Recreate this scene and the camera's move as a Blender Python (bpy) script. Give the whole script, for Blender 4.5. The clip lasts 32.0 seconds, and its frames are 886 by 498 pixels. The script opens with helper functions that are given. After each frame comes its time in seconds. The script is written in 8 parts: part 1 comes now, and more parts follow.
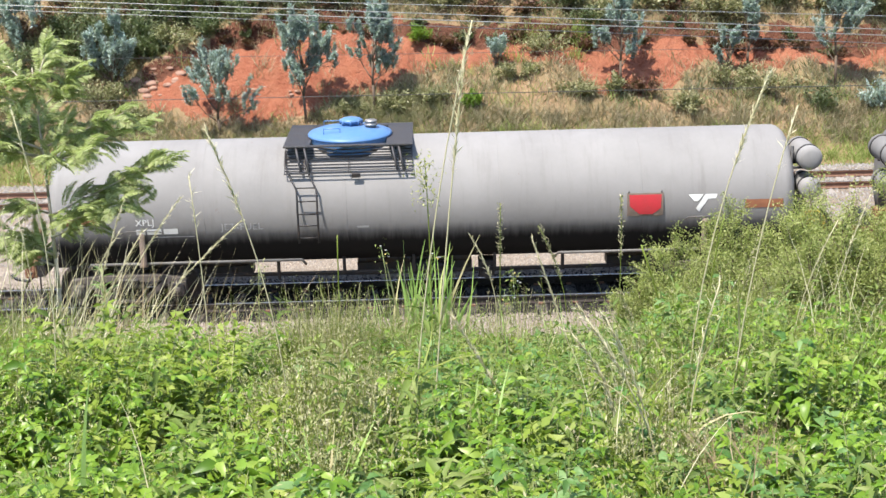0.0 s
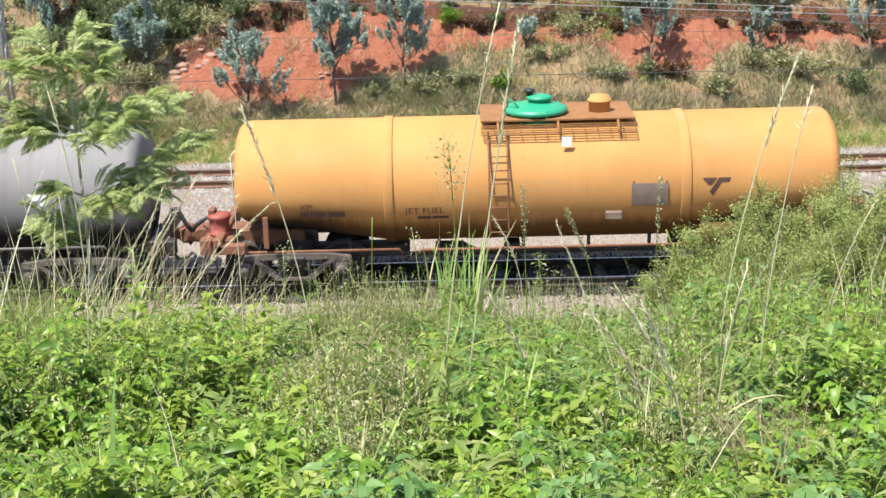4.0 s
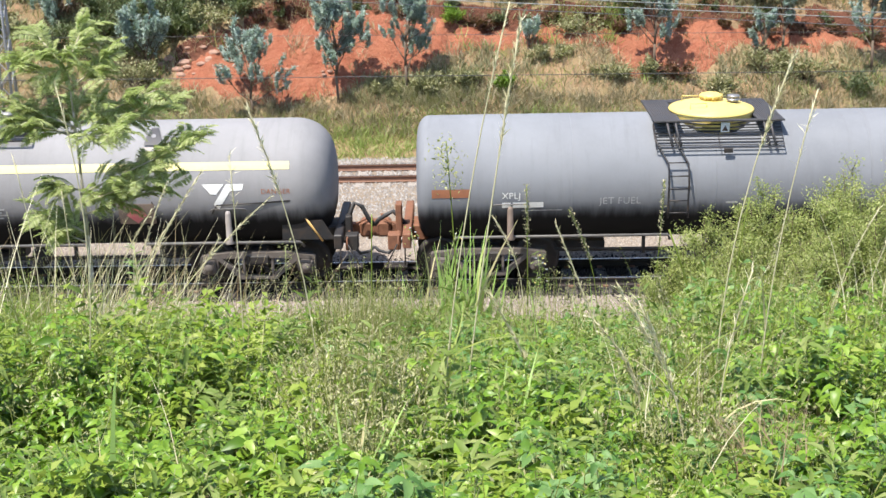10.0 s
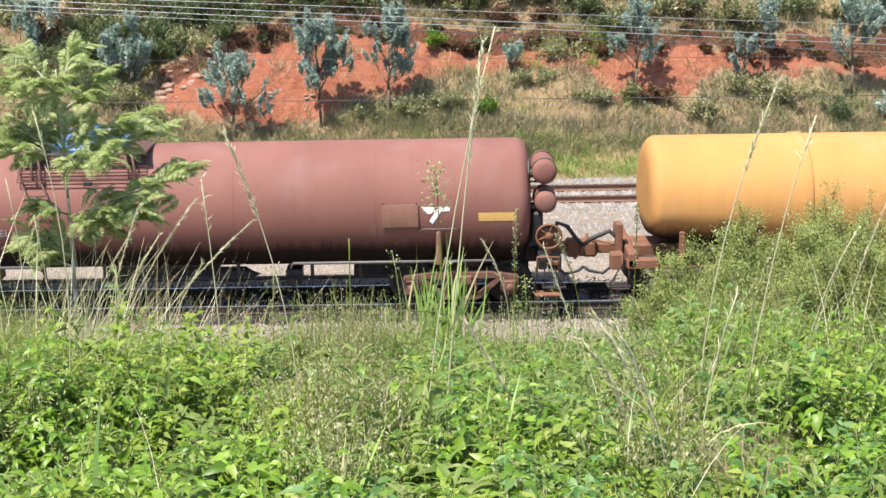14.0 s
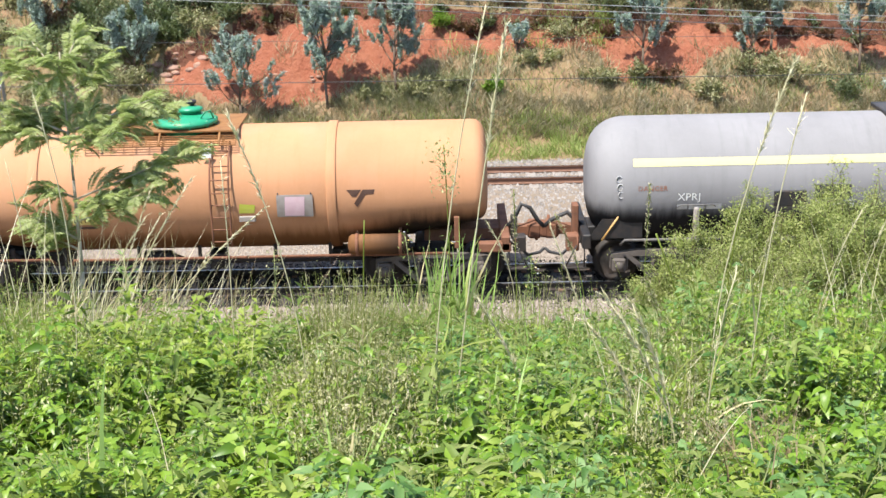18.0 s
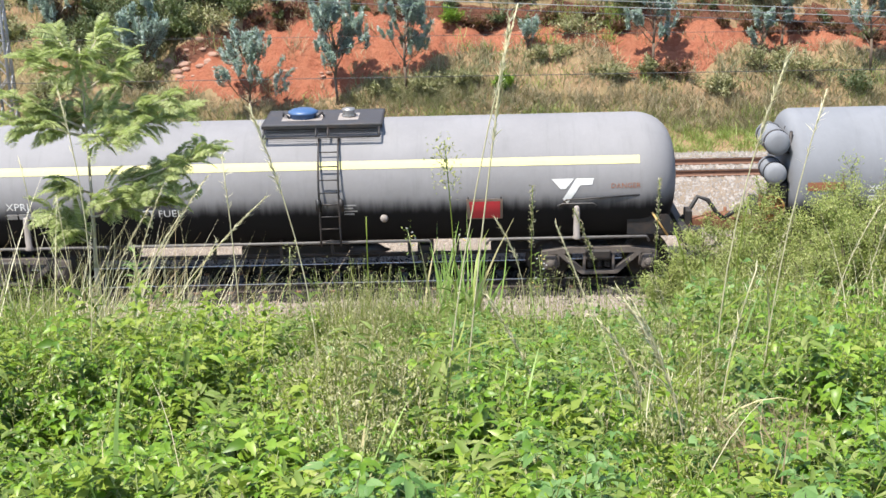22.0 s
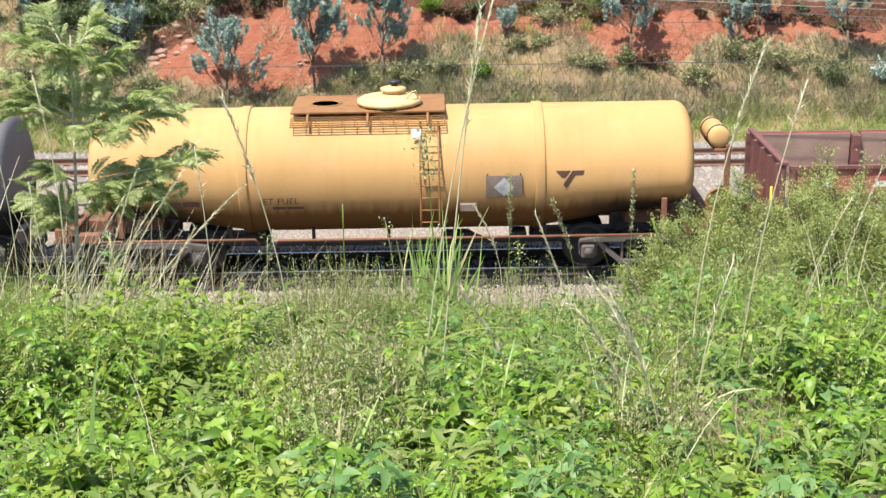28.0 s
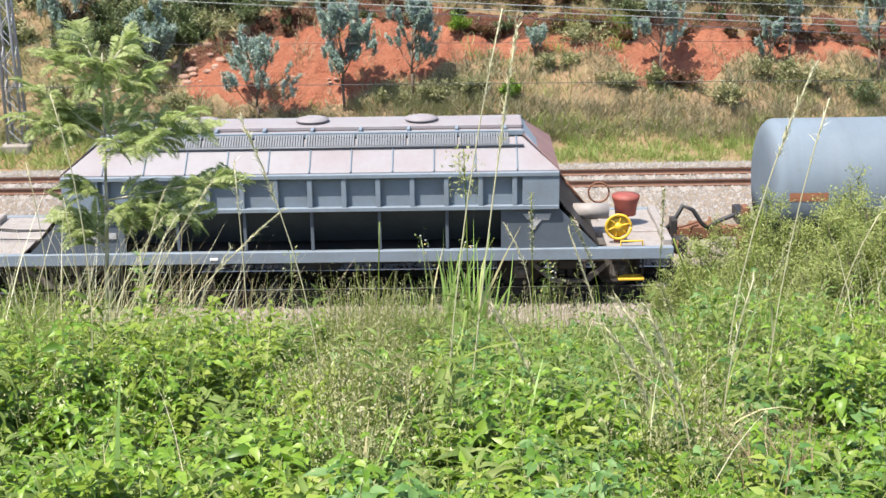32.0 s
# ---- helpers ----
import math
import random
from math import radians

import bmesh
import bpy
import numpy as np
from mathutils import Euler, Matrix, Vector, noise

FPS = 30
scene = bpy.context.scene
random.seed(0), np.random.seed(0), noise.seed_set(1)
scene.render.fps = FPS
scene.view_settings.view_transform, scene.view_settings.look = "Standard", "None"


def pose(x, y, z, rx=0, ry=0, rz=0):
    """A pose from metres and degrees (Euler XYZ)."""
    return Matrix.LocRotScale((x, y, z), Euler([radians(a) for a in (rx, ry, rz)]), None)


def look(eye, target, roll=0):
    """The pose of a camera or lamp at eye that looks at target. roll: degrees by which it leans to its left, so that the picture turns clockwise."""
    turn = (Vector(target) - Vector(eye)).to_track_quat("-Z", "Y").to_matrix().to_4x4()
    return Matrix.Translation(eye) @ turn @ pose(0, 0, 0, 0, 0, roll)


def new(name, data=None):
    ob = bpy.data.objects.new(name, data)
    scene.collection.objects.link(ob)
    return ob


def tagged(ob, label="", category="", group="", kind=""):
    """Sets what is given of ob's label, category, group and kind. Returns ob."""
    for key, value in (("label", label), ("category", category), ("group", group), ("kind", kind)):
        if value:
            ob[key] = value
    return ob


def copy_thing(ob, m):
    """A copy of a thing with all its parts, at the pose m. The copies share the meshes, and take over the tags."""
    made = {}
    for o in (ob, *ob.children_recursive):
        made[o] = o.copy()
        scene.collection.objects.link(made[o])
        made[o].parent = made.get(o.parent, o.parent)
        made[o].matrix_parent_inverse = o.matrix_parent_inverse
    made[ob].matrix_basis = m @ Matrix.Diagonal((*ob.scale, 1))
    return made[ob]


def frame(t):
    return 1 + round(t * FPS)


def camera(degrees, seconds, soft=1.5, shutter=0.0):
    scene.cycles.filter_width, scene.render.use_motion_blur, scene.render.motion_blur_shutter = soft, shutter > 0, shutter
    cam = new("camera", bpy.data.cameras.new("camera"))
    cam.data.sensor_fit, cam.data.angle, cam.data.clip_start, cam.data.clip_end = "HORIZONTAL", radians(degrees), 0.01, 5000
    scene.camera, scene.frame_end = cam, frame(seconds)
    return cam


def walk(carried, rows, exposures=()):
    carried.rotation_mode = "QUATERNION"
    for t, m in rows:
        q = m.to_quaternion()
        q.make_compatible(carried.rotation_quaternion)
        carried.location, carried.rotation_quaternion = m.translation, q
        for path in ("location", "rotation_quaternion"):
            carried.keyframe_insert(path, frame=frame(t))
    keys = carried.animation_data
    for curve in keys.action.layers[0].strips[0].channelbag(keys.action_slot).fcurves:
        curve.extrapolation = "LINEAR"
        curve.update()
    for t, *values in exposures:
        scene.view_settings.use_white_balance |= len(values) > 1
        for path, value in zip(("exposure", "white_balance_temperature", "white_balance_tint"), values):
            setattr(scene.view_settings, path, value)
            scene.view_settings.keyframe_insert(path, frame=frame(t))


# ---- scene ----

EXPO = 1.08

# ================= camera =================
EYE = (0.0, 0.0, 8.4)
cam = camera(36.62, 32.0, soft=1.5)
# seconds, turn to the left, tilt down, lean (degrees)
WAY = [
    (0.0, -0.61, 17.12, -1.41), (0.5, -0.16, 18.27, -1.67), (1.0, -0.47, 18.68, -1.58), (1.5, 0.81, 18.56, -2.41),
    (2.0, 0.88, 17.91, -2.28), (2.5, 0.94, 17.11, -1.69), (3.0, 0.87, 16.99, -1.48), (3.5, 0.76, 17.44, -1.58),
    (5.5, 0.23, 18.15, -1.18), (6.0, -0.16, 17.10, -1.03), (6.5, 0.50, 17.00, -1.32), (7.0, 0.42, 17.57, -1.15),
    (7.5, 0.04, 17.74, -0.77), (8.0, 0.27, 17.80, -0.93), (8.5, 0.13, 18.04, -0.86), (9.0, 0.00, 18.02, -1.03),
    (9.5, 0.88, 17.66, -1.13), (10.0, 0.78, 17.88, -1.12), (10.5, 0.64, 17.81, -0.95), (11.0, 1.04, 17.83, -0.97),
    (11.5, 1.07, 17.39, -1.05), (12.0, 0.27, 16.95, -0.76), (12.5, -0.28, 16.78, -0.67), (13.0, -0.42, 16.89, -0.59),
    (13.5, -0.01, 16.88, -0.89), (15.5, -0.18, 17.11, -0.85), (16.0, -0.41, 17.38, -0.77), (16.5, -0.33, 17.31, -0.78),
    (17.0, -0.42, 17.37, -0.80), (17.5, 0.13, 17.38, -1.17), (18.0, 0.32, 17.69, -1.28), (18.5, 0.34, 17.63, -1.36),
    (19.0, 0.40, 17.81, -1.26), (19.5, 0.78, 17.74, -1.40), (20.0, 0.47, 17.85, -1.12), (20.5, 0.28, 17.98, -1.05),
    (21.0, 0.32, 17.95, -1.18), (21.5, 0.43, 17.83, -1.21), (22.0, 0.78, 17.85, -1.45), (22.5, 0.63, 18.06, -1.41),
    (23.0, 0.92, 18.02, -1.47), (23.5, 0.79, 18.11, -1.36), (24.0, 0.44, 18.22, -1.32), (24.5, 0.48, 18.45, -1.34),
    (25.0, 0.41, 18.69, -1.37), (25.5, 0.81, 18.47, -1.35), (27.5, 0.50, 18.36, -1.15), (28.0, -0.24, 18.34, -0.90),
    (28.5, 0.50, 18.12, -1.24), (29.0, 0.22, 18.06, -1.01), (29.5, -0.10, 18.28, -0.96), (30.0, 0.06, 18.34, -1.16),
    (30.5, 0.01, 18.28, -1.25), (31.0, 0.34, 18.05, -1.35), (31.5, 1.17, 17.63, -1.50), (32.0, 1.03, 17.54, -1.04),
]
walk(cam, [(t, pose(*EYE, 90 - tilt, 0, turn) @ pose(0, 0, 0, 0, 0, lean)) for t, turn, tilt, lean in WAY],
     exposures=[(0, EXPO), (32, EXPO)])

# ================= world and sun =================
SUN_UP, SUN_FROM = 64.0, (-0.70, -0.72)      # degrees of elevation; the side it shines from
world = bpy.data.worlds.new("sky")
scene.world = world
world.use_nodes = True
_wn = world.node_tree.nodes
_sky = _wn.new("ShaderNodeTexSky")
_sky.sky_type = "NISHITA"
_sky.sun_disc = False
_sky.sun_elevation = radians(SUN_UP)
_sky.sun_rotation = math.atan2(SUN_FROM[0], SUN_FROM[1])
world.node_tree.links.new(_sky.outputs[0], _wn["Background"].inputs[0])
_wn["Background"].inputs[1].default_value = 0.14
_h = math.cos(radians(SUN_UP)) / math.hypot(*SUN_FROM)
_to_sun = Vector((SUN_FROM[0] * _h, SUN_FROM[1] * _h, math.sin(radians(SUN_UP))))
sun = new("sun", bpy.data.lights.new("sun", "SUN"))
sun.data.energy, sun.data.angle, sun.data.color = 4.45, radians(0.53), (1.0, 0.945, 0.86)
sun.matrix_world = look(_to_sun * 60, (0, 0, 0))

# ================= materials =================


def mat(name, build, rough=0.6, metal=0.0, spec=0.5):
    m = bpy.data.materials.new(name)
    m.use_nodes = True
    nt = m.node_tree
    b = nt.nodes["Principled BSDF"]
    b.inputs["Roughness"].default_value = rough
    b.inputs["Metallic"].default_value = metal
    b.inputs["Specular IOR Level"].default_value = spec
    build(nt, b)
    return m


def nd(nt, kind, **kw):
    n = nt.nodes.new(kind)
    for k, v in kw.items():
        if k in ("operation", "blend_type", "data_type", "noise_dimensions", "feature", "interpolation_type", "musgrave_type", "invert"):
            if k == "operation": n.operation = v
            elif k == "blend_type": n.blend_type = v
            elif k == "data_type": n.data_type = v
            elif k == "noise_dimensions": n.noise_dimensions = v
            elif k == "feature": n.feature = v
            elif k == "interpolation_type": n.interpolation_type = v
        else:
            n.inputs[k].default_value = v
    return n


def coords(nt, which="Object", scale=(1, 1, 1)):
    t = nd(nt, "ShaderNodeTexCoord")
    mp = nd(nt, "ShaderNodeMapping", Scale=scale)
    nt.links.new(t.outputs[which], mp.inputs[0])
    return mp.outputs[0]


def noise_tex(nt, vec, scale, detail=4.0, rough=0.55):
    n = nd(nt, "ShaderNodeTexNoise", Scale=scale, Detail=detail, Roughness=rough)
    nt.links.new(vec, n.inputs["Vector"])
    return n.outputs["Fac"]


def ramp(nt, fac, stops):
    r = nt.nodes.new("ShaderNodeValToRGB")
    e = r.color_ramp.elements
    while len(e) < len(stops):
        e.new(0.5)
    for el, (p, c) in zip(e, stops):
        el.position = p
        el.color = (*c, 1) if len(c) == 3 else c
    nt.links.new(fac, r.inputs[0])
    return r.outputs[0]


def mix(nt, fac, a, b, mode="MIX"):
    m = nt.nodes.new("ShaderNodeMix")
    m.data_type, m.blend_type = "RGBA", mode
    for sock, v in ((m.inputs[0], fac), (m.inputs[6], a), (m.inputs[7], b)):
        if isinstance(v, (int, float)):
            sock.default_value = v
        elif isinstance(v, tuple):
            sock.default_value = (*v, 1)
        else:
            nt.links.new(v, sock)
    return m.outputs[2]


def maths(nt, op, a, b=0.0, clamp=False):
    m = nt.nodes.new("ShaderNodeMath")
    m.operation, m.use_clamp = op, clamp
    for sock, v in ((m.inputs[0], a), (m.inputs[1], b)):
        if isinstance(v, (int, float)):
            sock.default_value = v
        else:
            nt.links.new(v, sock)
    return m.outputs[0]


def bump(nt, b, height, strength=0.3, dist=0.02):
    n = nd(nt, "ShaderNodeBump", Strength=strength, Distance=dist)
    nt.links.new(height, n.inputs["Height"])
    nt.links.new(n.outputs[0], b.inputs["Normal"])


def band(nt, z, lo, hi):
    """0 below lo, 1 above hi, smooth between."""
    m = nt.nodes.new("ShaderNodeMapRange")
    m.interpolation_type = "SMOOTHSTEP"
    m.inputs[1].default_value, m.inputs[2].default_value = lo, hi
    nt.links.new(z, m.inputs[0])
    return m.outputs[0]


def tank_paint(name, base, low, edge, stain, rust=0.12, rough=0.6, soot=False):
    """Paint of a tank shell: base colour, darker belly colour low below edge (metres over the rail), streaks and
    patches.
    """
    def build(nt, b):
        t = nd(nt, "ShaderNodeTexCoord")
        sep = nd(nt, "ShaderNodeSeparateXYZ")
        nt.links.new(t.outputs["Object"], sep.inputs[0])
        oi = nd(nt, "ShaderNodeObjectInfo")
        off = nd(nt, "ShaderNodeVectorMath", operation="ADD")
        sc = nd(nt, "ShaderNodeVectorMath", operation="SCALE")
        sc.inputs["Scale"].default_value = 37.0
        comb = nd(nt, "ShaderNodeCombineXYZ")
        nt.links.new(oi.outputs["Random"], comb.inputs[0])
        nt.links.new(comb.outputs[0], sc.inputs[0])
        nt.links.new(t.outputs["Object"], off.inputs[0])
        nt.links.new(sc.outputs[0], off.inputs[1])
        p = off.outputs[0]
        st = nd(nt, "ShaderNodeMapping", Scale=(3.0, 0.35, 0.35))
        nt.links.new(p, st.inputs[0])
        streak = noise_tex(nt, st.outputs[0], 2.2, 6, 0.65)
        patch = noise_tex(nt, p, 0.55, 5, 0.6)
        fine = noise_tex(nt, p, 14, 6, 0.7)
        c = mix(nt, ramp(nt, patch, [(0.35, (0, 0, 0)), (0.68, (1, 1, 1))]), base, tuple(x * 0.82 for x in base))
        c = mix(nt, maths(nt, "MULTIPLY", ramp(nt, streak, [(0.52, (0, 0, 0)), (0.75, (1, 1, 1))]), 0.32), c, stain)
        c = mix(nt, maths(nt, "MULTIPLY", ramp(nt, fine, [(0.45, (0, 0, 0)), (0.8, (1, 1, 1))]), 0.14), c, tuple(min(1, x * 1.25) for x in base))
        fade = noise_tex(nt, p, 0.8, 3, 0.5)
        c = mix(nt, maths(nt, "MULTIPLY", ramp(nt, fade, [(0.56, (0, 0, 0)), (0.70, (1, 1, 1))]), 0.20), c, tuple(min(1, 0.7 * x + 0.12) for x in base))
        pit = noise_tex(nt, p, 3.1, 8, 0.75)
        c = mix(nt, maths(nt, "MULTIPLY", ramp(nt, pit, [(0.66, (0, 0, 0)), (0.72, (1, 1, 1))]), rust * 4), c, (0.16, 0.07, 0.035))
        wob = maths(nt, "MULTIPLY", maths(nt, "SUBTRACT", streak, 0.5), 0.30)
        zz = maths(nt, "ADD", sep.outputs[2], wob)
        # blends to the low colour towards the bottom, along a wavering edge
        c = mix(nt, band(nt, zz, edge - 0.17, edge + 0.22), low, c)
        if soot:      # oily brake dust thrown up over the bogies
            over = band(nt, maths(nt, "ABSOLUTE", sep.outputs[0]), 2.9, 4.3)
            under = maths(nt, "SUBTRACT", 1.0, band(nt, zz, 1.28, 1.72))
            c = mix(nt, maths(nt, "MULTIPLY", over, under), c, (0.022, 0.016, 0.012))
        nt.links.new(c, b.inputs["Base Color"])
        nt.links.new(maths(nt, "ADD", maths(nt, "MULTIPLY", patch, 0.3), rough - 0.05), b.inputs["Roughness"])
        bump(nt, b, maths(nt, "ADD", maths(nt, "MULTIPLY", fine, 0.15), patch), 0.12, 0.02)
    return mat(name, build, rough, 0, 0.14)


def worn(name, base, dirt=(0.05, 0.035, 0.025), amount=0.5, scale=5.0, rough=0.6, metal=0.0, lo=0.45, hi=0.7, bumpy=0.15):
    """A worn surface: base colour, dirt patches at two scales."""
    def build(nt, b):
        v = coords(nt)
        n1, n2 = noise_tex(nt, v, scale, 6, 0.65), noise_tex(nt, v, scale * 9, 5, 0.6)
        c = mix(nt, maths(nt, "MULTIPLY", ramp(nt, n1, [(lo, (0, 0, 0)), (hi, (1, 1, 1))]), amount), base, dirt)
        c = mix(nt, maths(nt, "MULTIPLY", n2, 0.4), c, tuple(x * 0.55 for x in base))
        nt.links.new(c, b.inputs["Base Color"])
        nt.links.new(maths(nt, "ADD", maths(nt, "MULTIPLY", n1, 0.3), rough - 0.15), b.inputs["Roughness"])
        bump(nt, b, n2, bumpy, 0.01)
    return mat(name, build, rough, metal)


def leafy(name, stops, trans=0.35, rough=0.5, spec=0.4):
    """Leaves: colour from leaf to leaf, lit through."""
    def build(nt, b):
        g = nd(nt, "ShaderNodeNewGeometry")
        v = coords(nt)
        big = noise_tex(nt, v, 0.9, 3, 0.6)
        f = maths(nt, "ADD", maths(nt, "MULTIPLY", g.outputs["Random Per Island"], 0.7), maths(nt, "MULTIPLY", big, 0.35))
        c = ramp(nt, f, stops)
        vein = noise_tex(nt, v, 60, 3, 0.6)
        c = mix(nt, maths(nt, "MULTIPLY", vein, 0.25), c, (0.03, 0.05, 0.01))
        nt.links.new(c, b.inputs["Base Color"])
        tr = nt.nodes.new("ShaderNodeBsdfTranslucent")
        nt.links.new(mix(nt, 0.35, c, (0.26, 0.42, 0.05)), tr.inputs[0])
        ms = nt.nodes.new("ShaderNodeMixShader")
        ms.inputs[0].default_value = trans
        nt.links.new(b.outputs[0], ms.inputs[1])
        nt.links.new(tr.outputs[0], ms.inputs[2])
        nt.links.new(ms.outputs[0], nt.nodes["Material Output"].inputs[0])
    return mat(name, build, rough, 0, spec)


def soil_mat(name, a, b2, c2, scale=1.2, bumpy=0.6, dist=0.06):
    def build(nt, b):
        v = coords(nt)
        n1, n2, n3 = noise_tex(nt, v, scale, 6, 0.65), noise_tex(nt, v, scale * 7, 6, 0.7), noise_tex(nt, v, scale * 0.2, 3)
        c = mix(nt, ramp(nt, n1, [(0.35, (0, 0, 0)), (0.65, (1, 1, 1))]), a, b2)
        c = mix(nt, maths(nt, "MULTIPLY", ramp(nt, n2, [(0.5, (0, 0, 0)), (0.75, (1, 1, 1))]), 0.7), c, c2)
        c = mix(nt, maths(nt, "MULTIPLY", n3, 0.5), c, tuple(x * 0.6 for x in a))
        nt.links.new(c, b.inputs["Base Color"])
        bump(nt, b, maths(nt, "ADD", n1, maths(nt, "MULTIPLY", n2, 0.5)), bumpy, dist)
    return mat(name, build, 0.95, 0, 0.2)


def stone_mat(name, stops):
    def build(nt, b):
        g = nd(nt, "ShaderNodeNewGeometry")
        v = coords(nt)
        c = ramp(nt, g.outputs["Random Per Island"], stops)
        c = mix(nt, maths(nt, "MULTIPLY", noise_tex(nt, v, 40, 4), 0.5), c, tuple(x * 0.7 for x in stops[0][1]))
        nt.links.new(c, b.inputs["Base Color"])
    return mat(name, build, 0.9, 0, 0.2)


